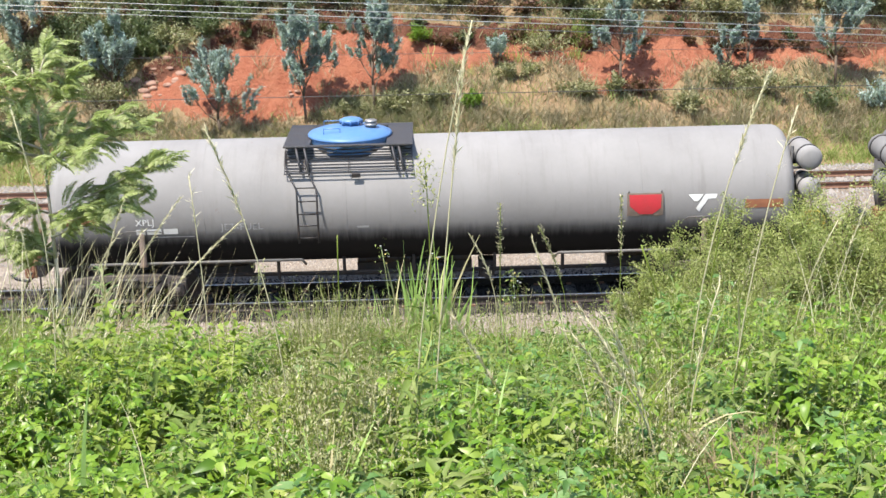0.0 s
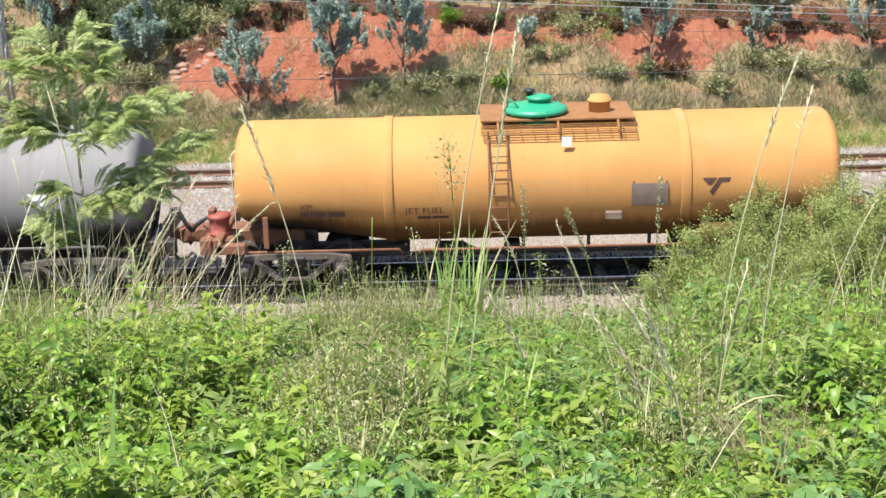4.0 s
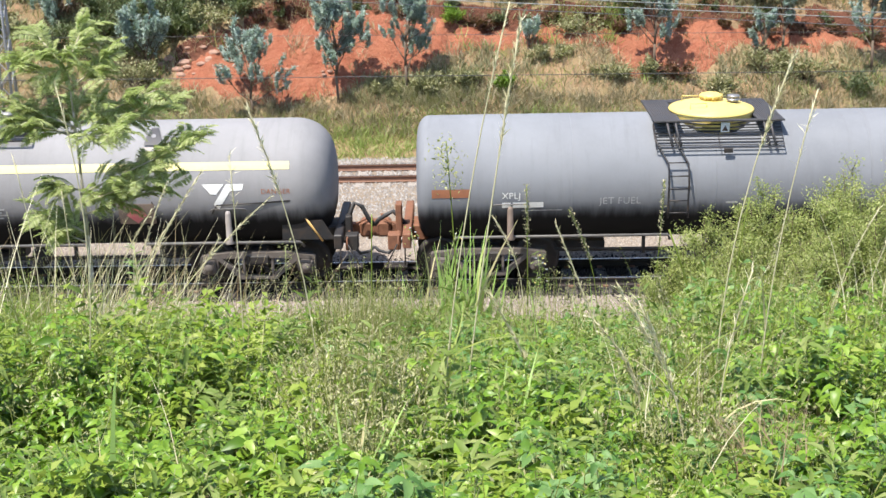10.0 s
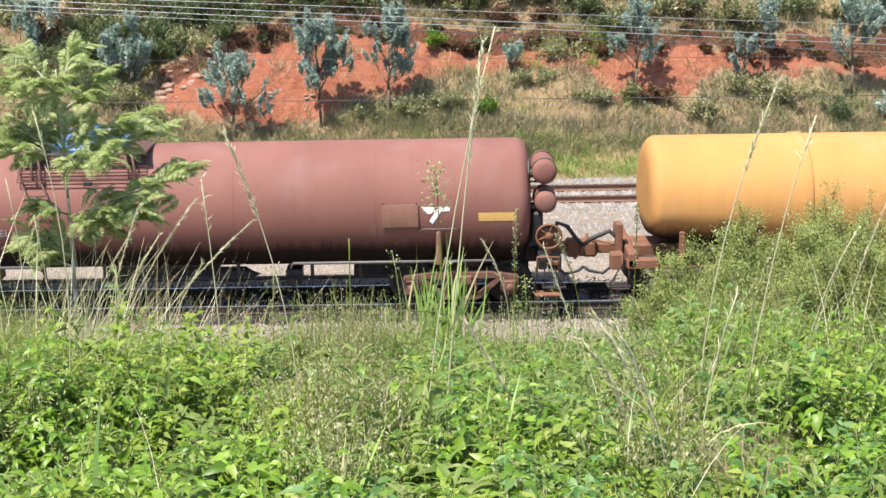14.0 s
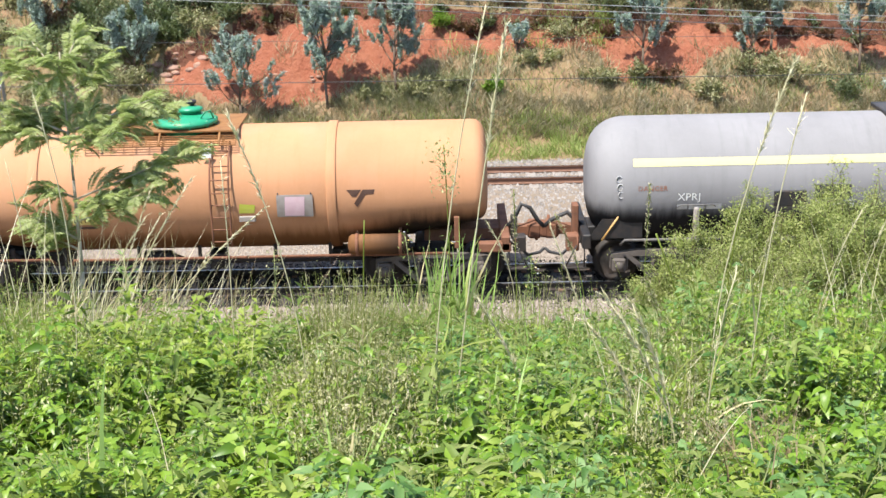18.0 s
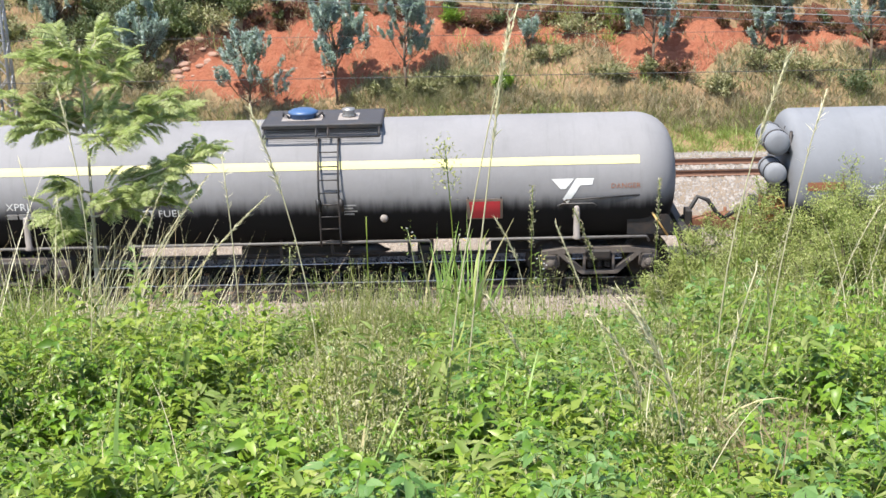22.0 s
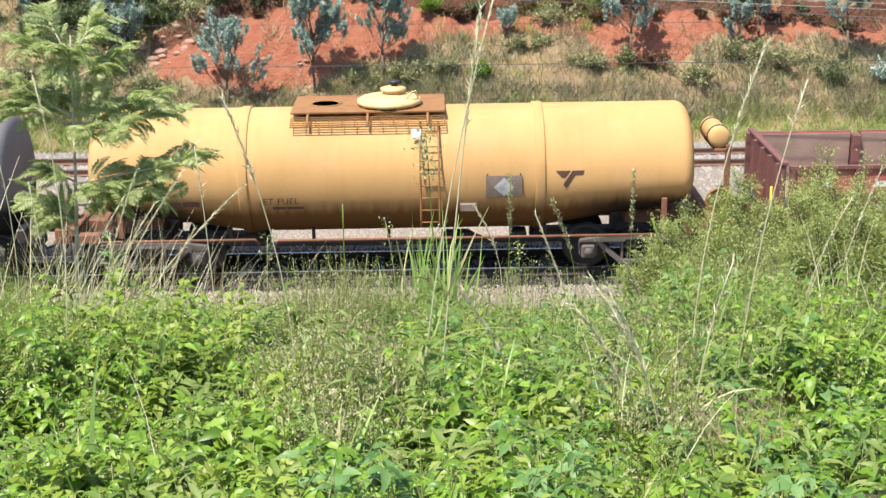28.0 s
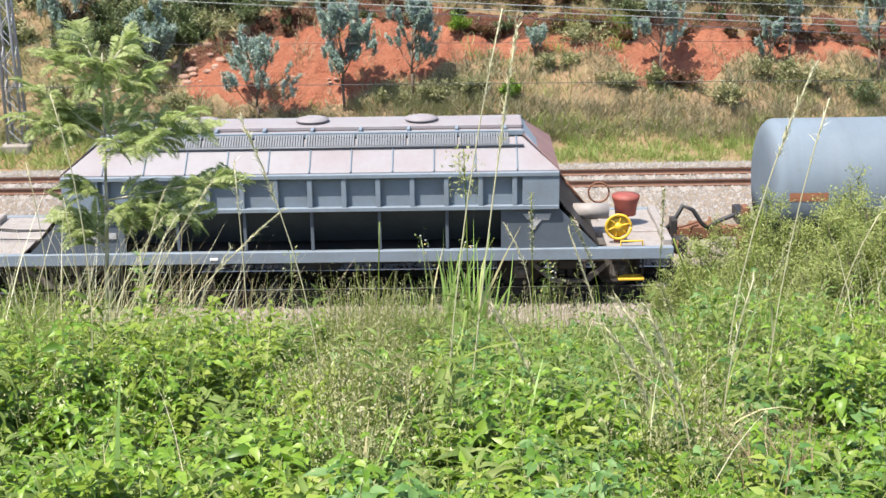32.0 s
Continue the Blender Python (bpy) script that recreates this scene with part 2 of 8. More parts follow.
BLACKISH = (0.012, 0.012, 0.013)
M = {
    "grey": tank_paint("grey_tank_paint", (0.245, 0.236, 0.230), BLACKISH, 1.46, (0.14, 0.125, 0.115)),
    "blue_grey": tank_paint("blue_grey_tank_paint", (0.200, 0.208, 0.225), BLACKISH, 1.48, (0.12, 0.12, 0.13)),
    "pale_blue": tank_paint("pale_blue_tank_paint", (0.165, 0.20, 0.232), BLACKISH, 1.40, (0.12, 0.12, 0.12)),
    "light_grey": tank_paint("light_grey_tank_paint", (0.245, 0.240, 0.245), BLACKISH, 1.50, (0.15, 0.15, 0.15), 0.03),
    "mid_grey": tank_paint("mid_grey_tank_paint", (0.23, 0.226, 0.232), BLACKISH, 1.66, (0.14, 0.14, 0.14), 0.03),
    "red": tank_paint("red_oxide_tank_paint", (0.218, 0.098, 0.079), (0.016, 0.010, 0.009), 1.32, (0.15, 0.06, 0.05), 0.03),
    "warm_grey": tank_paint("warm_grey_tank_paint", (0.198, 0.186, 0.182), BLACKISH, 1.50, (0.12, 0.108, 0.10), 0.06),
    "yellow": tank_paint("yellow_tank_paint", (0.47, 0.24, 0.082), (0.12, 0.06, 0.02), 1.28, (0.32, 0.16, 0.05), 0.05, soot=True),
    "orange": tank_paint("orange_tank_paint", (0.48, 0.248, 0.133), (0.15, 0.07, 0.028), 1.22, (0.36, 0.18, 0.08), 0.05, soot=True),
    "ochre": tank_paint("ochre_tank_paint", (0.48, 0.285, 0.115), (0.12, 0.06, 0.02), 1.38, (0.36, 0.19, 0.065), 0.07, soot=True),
    "stripe": worn("pale_yellow_stripe", (0.76, 0.69, 0.30), (0.5, 0.45, 0.25), 0.4, 2.0),
    "white": worn("white_marking", (0.78, 0.78, 0.76), (0.35, 0.33, 0.3), 0.35, 4),
    "dull_white": worn("faded_marking", (0.42, 0.42, 0.42), (0.12, 0.12, 0.12), 0.7, 6),
    "dark_mark": worn("dark_marking", (0.07, 0.035, 0.025), (0.2, 0.1, 0.05), 0.3, 6),
    "red_mark": worn("red_marking", (0.50, 0.03, 0.04), (0.3, 0.05, 0.05), 0.4, 5),
    "pink_mark": worn("pink_marking", (0.62, 0.16, 0.17), (0.5, 0.3, 0.3), 0.4, 8),
    "rust_mark": worn("rust_patch", (0.30, 0.12, 0.06), (0.18, 0.08, 0.05), 0.6, 5),
    "plate_brown": worn("placard_board", (0.20, 0.15, 0.12), (0.10, 0.07, 0.05), 0.6, 6),
    "lime_mark": worn("lime_marking", (0.42, 0.46, 0.06), (0.5, 0.36, 0.14), 0.5, 6),
    "pale_pink": worn("faded_pink_placard", (0.58, 0.42, 0.46), (0.5, 0.3, 0.34), 0.5, 7),
    "plate_rust": worn("rust_red_placard_board", (0.25, 0.12, 0.085), (0.15, 0.07, 0.05), 0.6, 6),
    "plate_grey": worn("placard_grey", (0.30, 0.27, 0.25), (0.2, 0.16, 0.13), 0.6, 6),
    "black_steel": worn("black_painted_steel", (0.018, 0.018, 0.020), (0.07, 0.045, 0.03), 0.6, 5, 0.55),
    "deck": worn("dark_deck_plate", (0.045, 0.045, 0.05), (0.10, 0.08, 0.07), 0.5, 5, 0.6),
    "bogie": worn("oily_bogie_steel", (0.022, 0.019, 0.017), (0.06, 0.036, 0.026), 0.6, 4, 0.7),
    "frame_dust": worn("dusty_bogie_frame", (0.115, 0.098, 0.086), (0.045, 0.035, 0.03), 0.6, 4, 0.8),
    "rust_bogie": worn("rusty_bogie_steel", (0.16, 0.075, 0.05), (0.05, 0.03, 0.025), 0.6, 4, 0.75),
    "rust": worn("rusty_steel", (0.20, 0.085, 0.045), (0.08, 0.04, 0.025), 0.7, 5, 0.8),
    "rust_deck": worn("rust_brown_deck", (0.13, 0.06, 0.048), (0.06, 0.035, 0.03), 0.6, 5, 0.75),
    "ochre_deck": worn("rusty_ochre_deck", (0.27, 0.125, 0.038), (0.17, 0.07, 0.03), 0.7, 4, 0.7),
    "yellow_part": worn("yellow_painted_steel", (0.74, 0.46, 0.03), (0.3, 0.16, 0.03), 0.5, 5, 0.45),
    "lid_yellow": worn("yellow_lid_paint", (0.68, 0.52, 0.15), (0.62, 0.52, 0.26), 0.5, 2.2, 0.5),
    "lid_amber": worn("amber_lid_paint", (0.60, 0.37, 0.12), (0.48, 0.30, 0.14), 0.5, 2.5, 0.5),
    "lid_blue": worn("blue_lid_paint", (0.085, 0.20, 0.42), (0.14, 0.22, 0.35), 0.5, 2.5, 0.42),
    "lid_green": worn("green_lid_paint", (0.02, 0.30, 0.15), (0.03, 0.2, 0.12), 0.4, 3, 0.4),
    "red_part": worn("red_painted_cylinder", (0.30, 0.07, 0.05), (0.13, 0.05, 0.04), 0.6, 5, 0.6),
    "steel": worn("bare_steel", (0.35, 0.34, 0.33), (0.2, 0.16, 0.12), 0.5, 8, 0.4, 0.6),
    "rail_side": worn("rusty_rail", (0.19, 0.10, 0.065), (0.10, 0.05, 0.035), 0.6, 6, 0.8),
    "rail_top": worn("polished_rail_head", (0.50, 0.50, 0.52), (0.35, 0.3, 0.27), 0.3, 8, 0.28, 0.9),
    "concrete": worn("weathered_concrete", (0.29, 0.255, 0.22), (0.25, 0.2, 0.16), 0.6, 3, 0.9),
    # near sleepers: the train's shade is put into this colour
    "shade_concrete": worn("shade_dark_concrete", (0.075, 0.065, 0.055), (0.03, 0.026, 0.022), 0.6, 3, 0.85),
    "rubber": worn("black_rubber_hose", (0.022, 0.022, 0.024), (0.06, 0.05, 0.04), 0.5, 8, 0.6),
    "wagon_red": worn("red_oxide_wagon_paint", (0.37, 0.105, 0.088), (0.20, 0.075, 0.06), 0.5, 3, 0.6),
    "wagon_frame": worn("dark_red_wagon_frame", (0.165, 0.065, 0.055), (0.09, 0.05, 0.042), 0.6, 3, 0.7),
    "wagon_inside": worn("worn_wagon_inside", (0.29, 0.20, 0.155), (0.17, 0.10, 0.08), 0.75, 2.2, 0.8, 0, 0.35, 0.7),
    "hopper": worn("blue_grey_hopper_paint", (0.180, 0.220, 0.262), (0.12, 0.125, 0.135), 0.45, 1.6, 0.65),
    "hopper_roof": worn("dusty_pink_grey_roof", (0.255, 0.238, 0.245), (0.235, 0.175, 0.175), 0.6, 1.2, 0.75),
    # hopper paint with the shade of the undercut put into the colour
    "hopper_shade": worn("shade_dark_hopper", (0.035, 0.045, 0.052), (0.02, 0.024, 0.027), 0.5, 2, 0.8),
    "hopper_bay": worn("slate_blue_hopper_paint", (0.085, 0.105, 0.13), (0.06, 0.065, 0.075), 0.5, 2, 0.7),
    "slat_grey": worn("grey_slatted_walkway", (0.15, 0.158, 0.172), (0.1, 0.1, 0.1), 0.5, 4, 0.6),
    "wire": worn("catenary_wire", (0.30, 0.31, 0.30), (0.18, 0.18, 0.17), 0.5, 3, 0.5, 0.5),
    "wire_dark": worn("dark_wire", (0.05, 0.05, 0.05), (0.09, 0.08, 0.07), 0.5, 3, 0.6),
    "mast": worn("galvanised_mast", (0.36, 0.37, 0.38), (0.22, 0.2, 0.18), 0.5, 3, 0.6, 0.3),
    "soil": soil_mat("weedy_soil", (0.10, 0.085, 0.045), (0.075, 0.09, 0.035), (0.17, 0.13, 0.08), 1.4),
    "formation": soil_mat("gravelly_formation", (0.24, 0.19, 0.145), (0.19, 0.15, 0.11), (0.32, 0.27, 0.22), 2.0, 0.7, 0.05),
    "grass_soil": soil_mat("dry_grass_soil", (0.28, 0.18, 0.105), (0.19, 0.155, 0.075), (0.36, 0.23, 0.15), 1.0),
    "red_soil": soil_mat("red_laterite", (0.37, 0.145, 0.083), (0.27, 0.085, 0.048), (0.43, 0.20, 0.13), 1.3, 1.0, 0.2),
    "ballast": stone_mat("ballast_stone", [(0.0, (0.20, 0.165, 0.135)), (0.45, (0.265, 0.225, 0.19)), (0.8, (0.32, 0.275, 0.235)), (1.0, (0.40, 0.355, 0.31))]),
    "ballast_pale": stone_mat("pale_ballast_stone", [(0.0, (0.15, 0.132, 0.118)), (0.45, (0.225, 0.205, 0.187)), (1.0, (0.35, 0.33, 0.31))]),
    "leaf": leafy("broad_green_leaf", [(0.05, (0.040, 0.100, 0.005)), (0.4, (0.105, 0.205, 0.012)), (0.75, (0.190, 0.305, 0.028)), (1.0, (0.34, 0.42, 0.10))], 0.22, 0.42, 0.40),
    "leaf_yellow": leafy("yellow_green_leaf", [(0.05, (0.13, 0.20, 0.018)), (0.5, (0.225, 0.31, 0.04)), (1.0, (0.38, 0.43, 0.12))], 0.34, 0.5, 0.25),
    "leaf_cool": leafy("cool_green_leaf", [(0.05, (0.05, 0.12, 0.025)), (0.5, (0.10, 0.21, 0.05)), (1.0, (0.24, 0.36, 0.14))], 0.30, 0.5, 0.3),
    "leaf_dark": leafy("grey_green_leaf", [(0.05, (0.07, 0.12, 0.022)), (0.5, (0.15, 0.215, 0.045)), (1.0, (0.30, 0.34, 0.12))], 0.3, 0.55, 0.25),
    "shrub": leafy("shrub_leaf", [(0.05, (0.19, 0.24, 0.055)), (0.5, (0.34, 0.385, 0.115)), (1.0, (0.53, 0.53, 0.25))], 0.42),
    "grass": leafy("grass_blade", [(0.05, (0.13, 0.19, 0.025)), (0.5, (0.25, 0.305, 0.055)), (1.0, (0.43, 0.43, 0.15))], 0.35),
    "dry": leafy("dry_grass_stem", [(0.05, (0.34, 0.29, 0.14)), (0.5, (0.52, 0.45, 0.25)), (1.0, (0.68, 0.61, 0.38))], 0.2),
    "seed": leafy("seed_head", [(0.05, (0.23, 0.205, 0.11)), (0.5, (0.35, 0.315, 0.19)), (1.0, (0.52, 0.475, 0.31))], 0.25),
    "bank_grass": leafy("bank_grass", [(0.05, (0.13, 0.10, 0.06)), (0.45, (0.28, 0.225, 0.14)), (0.8, (0.42, 0.345, 0.225)), (1.0, (0.58, 0.50, 0.35))], 0.25),
    "bank_green": leafy("bank_green_grass", [(0.05, (0.15, 0.20, 0.045)), (0.5, (0.27, 0.35, 0.085)), (1.0, (0.43, 0.46, 0.17))], 0.3),
    "glaucous": leafy("blue_grey_leaf", [(0.05, (0.21, 0.285, 0.265)), (0.5, (0.38, 0.47, 0.445)), (1.0, (0.62, 0.69, 0.66))], 0.4, 0.6),
    "dark_bush": leafy("dark_bush_leaf", [(0.05, (0.046, 0.066, 0.034)), (0.5, (0.112, 0.138, 0.070)), (1.0, (0.25, 0.265, 0.15))], 0.25),
    "brown_bush": leafy("reddish_brown_bush", [(0.05, (0.08, 0.03, 0.025)), (0.5, (0.14, 0.055, 0.04)), (1.0, (0.22, 0.11, 0.07))], 0.15),
    "feather": leafy("feathery_leaf", [(0.05, (0.27, 0.33, 0.10)), (0.5, (0.42, 0.48, 0.19)), (1.0, (0.64, 0.66, 0.38))], 0.5),
    "seed_green": leafy("green_seed", [(0.05, (0.20, 0.21, 0.075)), (0.5, (0.33, 0.335, 0.145)), (1.0, (0.50, 0.48, 0.27))], 0.3),
    "dead": leafy("dead_reddish_stem", [(0.05, (0.17, 0.12, 0.07)), (0.5, (0.28, 0.20, 0.115)), (1.0, (0.42, 0.33, 0.2))], 0.15),
    "pale_leaf": leafy("pale_lance_leaf", [(0.05, (0.16, 0.27, 0.08)), (0.5, (0.24, 0.38, 0.13)), (1.0, (0.36, 0.48, 0.22))], 0.3),
    "olive_bush": leafy("olive_bush_leaf", [(0.05, (0.15, 0.155, 0.07)), (0.5, (0.29, 0.28, 0.14)), (1.0, (0.46, 0.42, 0.26))], 0.25),
    "bright_bush": leafy("bright_bush_leaf", [(0.05, (0.09, 0.18, 0.02)), (0.5, (0.16, 0.28, 0.03)), (1.0, (0.26, 0.36, 0.06))], 0.3),
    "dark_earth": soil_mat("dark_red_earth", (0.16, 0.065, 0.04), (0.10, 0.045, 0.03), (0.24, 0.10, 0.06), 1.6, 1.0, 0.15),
    # near track stones and bed, coloured near black for the shade under the train
    "shade_stone": stone_mat("shade_dark_ballast", [(0.0, (0.010, 0.009, 0.008)), (0.6, (0.026, 0.023, 0.021)), (1.0, (0.05, 0.045, 0.04))]),
    "shade_bed": soil_mat("shade_dark_bed", (0.03, 0.026, 0.023), (0.045, 0.04, 0.035), (0.06, 0.05, 0.045), 2.0),
    "tuft_blade": leafy("broad_grass_blade", [(0.05, (0.20, 0.37, 0.07)), (0.5, (0.34, 0.51, 0.13)), (1.0, (0.52, 0.62, 0.26))], 0.4),
    "dull_pipe": worn("dull_grey_pipe", (0.13, 0.125, 0.12), (0.07, 0.05, 0.04), 0.6, 5, 0.6),
    "bark": worn("pale_bark", (0.50, 0.44, 0.34), (0.28, 0.22, 0.15), 0.5, 8, 0.9),
    "twig": worn("brown_twig", (0.14, 0.10, 0.07), (0.08, 0.06, 0.04), 0.6, 8, 0.9),
    "stem": worn("green_stem", (0.30, 0.34, 0.14), (0.22, 0.21, 0.10), 0.5, 8, 0.8),
    "straw": leafy("pale_straw", [(0.05, (0.50, 0.45, 0.27)), (0.5, (0.66, 0.60, 0.40)), (1.0, (0.80, 0.75, 0.56))], 0.2),
    "lid_tan": worn("faded_tan_lid_paint", (0.62, 0.44, 0.20), (0.42, 0.24, 0.10), 0.6, 2.5, 0.6),
    "man_blue": worn("dark_blue_lid_paint", (0.045, 0.105, 0.235), (0.10, 0.14, 0.22), 0.5, 3, 0.45),
    # near rails: sides darkened in colour for the shade under the train
    "shade_rail": worn("shade_dark_rail", (0.030, 0.024, 0.020), (0.06, 0.035, 0.025), 0.5, 6, 0.75),
    "dark_grey": tank_paint("dark_grey_tank_paint", (0.205, 0.197, 0.192), BLACKISH, 1.38, (0.09, 0.08, 0.075), 0.06),
    "hopper_end": worn("dusty_red_hopper_end", (0.23, 0.135, 0.125), (0.16, 0.09, 0.085), 0.6, 2, 0.75),
    "rock": worn("pale_red_rock", (0.36, 0.22, 0.16), (0.14, 0.07, 0.05), 0.7, 2.5, 0.9, 0, 0.4, 0.65, 0.6),
}

# ================= mesh helpers =================


def part(name, data, material, parent=None, label="", at=None):
    """Links a bmesh or a mesh as one object under its parent."""
    if isinstance(data, bmesh.types.BMesh):
        me = bpy.data.meshes.new(name)
        data.to_mesh(me)
        data.free()
    else:
        me = data
    if material is not None and not me.materials:
        me.materials.append(M[material])
    ob = new(name, me)
    if parent is not None:
        ob.parent = parent
    if label:
        ob["label"] = label
    if at is not None:
        ob.matrix_basis = at
    return ob


SHARED = {}


def shared(key, build, material):
    """A mesh that alike parts share."""
    if key not in SHARED:
        bm = build()
        me = bpy.data.meshes.new(str(key[0]) if isinstance(key, tuple) else key)
        bm.to_mesh(me)
        bm.free()
        me.materials.append(M[material])
        SHARED[key] = me
    return SHARED[key]


def box(bm, x0, x1, y0, y1, z0, z1, bevel=0.0):
    r = bmesh.ops.create_cube(bm, size=1.0)
    vs = r["verts"]
    for v in vs:
        v.co = Vector((x0 + (v.co.x + 0.5) * (x1 - x0), y0 + (v.co.y + 0.5) * (y1 - y0), z0 + (v.co.z + 0.5) * (z1 - z0)))
    if bevel:
        es = list({e for v in vs for e in v.link_edges})
        bmesh.ops.bevel(bm, geom=es, offset=bevel, segments=1, affect="EDGES")
    return bm


def rod(bm, a, b, r, n=8, r2=None):
    """A round bar from a to b."""
    a, b = Vector(a), Vector(b)
    d = b - a
    q = d.to_track_quat("Z", "Y").to_matrix()
    r2 = r if r2 is None else r2
    rings = []
    for p, rr in ((a, r), (b, r2)):
        rings.append([bm.verts.new(p + q @ Vector((rr * math.cos(2 * math.pi * i / n), rr * math.sin(2 * math.pi * i / n), 0))) for i in range(n)])
    for i in range(n):
        j = (i + 1) % n
        f = bm.faces.new((rings[0][i], rings[0][j], rings[1][j], rings[1][i]))
        f.smooth = n > 5
    bm.faces.new(list(reversed(rings[0])))
    bm.faces.new(rings[1])
    return bm


def pipe(bm, pts, r, n=8):
    """A bent bar along pts."""
    pts = [Vector(p) for p in pts]
    rings = []
    for i, p in enumerate(pts):
        d = (pts[min(i + 1, len(pts) - 1)] - pts[max(i - 1, 0)]).normalized()
        q = d.to_track_quat("Z", "Y").to_matrix()
        rings.append([bm.verts.new(p + q @ Vector((r * math.cos(2 * math.pi * k / n), r * math.sin(2 * math.pi * k / n), 0))) for k in range(n)])
    for a, b in zip(rings, rings[1:]):
        best = min(range(n), key=lambda s: sum((a[k].co - b[(k + s) % n].co).length for k in range(n)))
        for k in range(n):
            j = (k + 1) % n
            f = bm.faces.new((a[k], a[j], b[(j + best) % n], b[(k + best) % n]))
            f.smooth = True
    bm.faces.new(list(reversed(rings[0])))
    bm.faces.new(rings[-1])
    return bm


def turned(bm, profile, n=40, axis="z", centre=(0, 0, 0), smooth=True):
    """A body of revolution: profile of (along, radius)."""
    c = Vector(centre)
    rings = []
    for s, r in profile:
        ring = []
        for i in range(n if r > 1e-6 else 1):
            a = 2 * math.pi * i / n
            u, w = r * math.cos(a), r * math.sin(a)
            ring.append(bm.verts.new(c + Vector({"z": (u, w, s), "x": (s, u, w), "y": (w, s, u)}[axis])))
        rings.append(ring)
    for a, b in zip(rings, rings[1:]):
        for i in range(n):
            j = (i + 1) % n
            if len(a) == 1 and len(b) == 1:
                continue
            if len(a) == 1:
                f = bm.faces.new((a[0], b[j], b[i]))
            elif len(b) == 1:
                f = bm.faces.new((a[i], a[j], b[0]))
            else:
                f = bm.faces.new((a[i], a[j], b[j], b[i]))
            f.smooth = smooth
    if len(rings[0]) > 1:
        bm.faces.new(list(reversed(rings[0])))
    if len(rings[-1]) > 1:
        bm.faces.new(rings[-1])
    bmesh.ops.recalc_face_normals(bm, faces=bm.faces)
    return bm


def BM():
    return bmesh.new()


def plate(bm, pts, thick, to=(0, -1, 0)):
    """A flat polygon given thickness."""
    d = Vector(to) * thick
    a = [bm.verts.new(Vector(p)) for p in pts]
    b = [bm.verts.new(Vector(p) + d) for p in pts]
    bm.faces.new(a)
    bm.faces.new(list(reversed(b)))
    n = len(pts)
    for i in range(n):
        bm.faces.new((a[i], b[i], b[(i + 1) % n], a[(i + 1) % n]))
    bmesh.ops.recalc_face_normals(bm, faces=bm.faces)
    return bm


# ================= the train =================
TRACK_Y, FAR_Y = 24.7, 32.6
TZ, TR = 1.88, 1.17          # tank axis over the rail, tank radius


def on_shell(x, s, lift=0.007):
    """A place on the near side of the shell: x along the wagon, s metres of arc up from the axis height."""
    a = s / TR
    return Vector((x, -(TR + lift) * math.cos(a), TZ + (TR + lift) * math.sin(a)))


def arc_at(z):
    return TR * math.asin(max(-1, min(1, (z - TZ) / TR)))


def decal(bm, poly, step=0.08):
    """A painted polygon (x, arc) laid on the shell."""
    vs = [bm.verts.new((x, s, 0)) for x, s in poly]
    bm.faces.new(vs)
    lo, hi = min(p[1] for p in poly), max(p[1] for p in poly)
    k = lo + step
    while k < hi:
        bmesh.ops.bisect_plane(bm, geom=bm.verts[:] + bm.edges[:] + bm.faces[:], plane_co=(0, k, 0), plane_no=(0, 1, 0))
        k += step
    return bm


def wrap(bm, lift=0.007):
    for v in bm.verts:
        v.co = on_shell(v.co.x, v.co.y, lift)
    return bm


def words(text, size, x, y, spacing=1.0):
    """Lettering as a flat bmesh, its start at x, baseline y."""
    cu = bpy.data.curves.new("words", "FONT")
    cu.body, cu.size, cu.space_character, cu.resolution_u = text, size, spacing, 2
    ob = bpy.data.objects.new("words", cu)
    scene.collection.objects.link(ob)
    me = bpy.data.meshes.new_from_object(ob.evaluated_get(bpy.context.evaluated_depsgraph_get()))
    bm = BM()
    bm.from_mesh(me)
    for v in bm.verts:
        v.co = Vector((v.co.x + x, v.co.y + y, 0))
    bpy.data.objects.remove(ob)
    bpy.data.meshes.remove(me)
    bpy.data.curves.remove(cu)
    return bm


def bars(x, y, widths, h, gap=0.35):
    """A row of plain bars in place of a number."""
    bm = BM()
    for w in widths:
        decal(bm, [(x, y), (x + w, y), (x + w, y + h), (x, y + h)])
        x += w + h * gap
    return bm


def tank_shell(half, dish=0.24, edge=0.16, r=TR, n=96):
    """Tank barrel with rounded shoulders and slightly domed ends."""
    reach, power = dish + edge, 7.0 if dish < 0.3 else 3.6
    end = [(-(half - edge) - reach * math.sqrt(1 - u ** power), r * u) for u in (0.0, 0.25, 0.45, 0.6, 0.72, 0.81, 0.88, 0.93, 0.965, 0.985, 0.996)]
    prof = end + [(x, r) for x in np.linspace(-half + edge, half - edge, 9)] + [(-x, rr) for x, rr in reversed(end)]
    return turned(BM(), prof, n, "x", (0, 0, TZ))


def belly_shell(half):
    """Short tank whose underside rises towards both ends."""
    bm = tank_shell(half, 0.14, 0.12)
    for v in bm.verts:
        if v.co.z < TZ:
            d = min(1.0, max(0.0, (abs(v.co.x) - 2.66) / 2.8))
            v.co.z = TZ - (TZ - v.co.z) * (1 - 0.40 * d)
    return bm


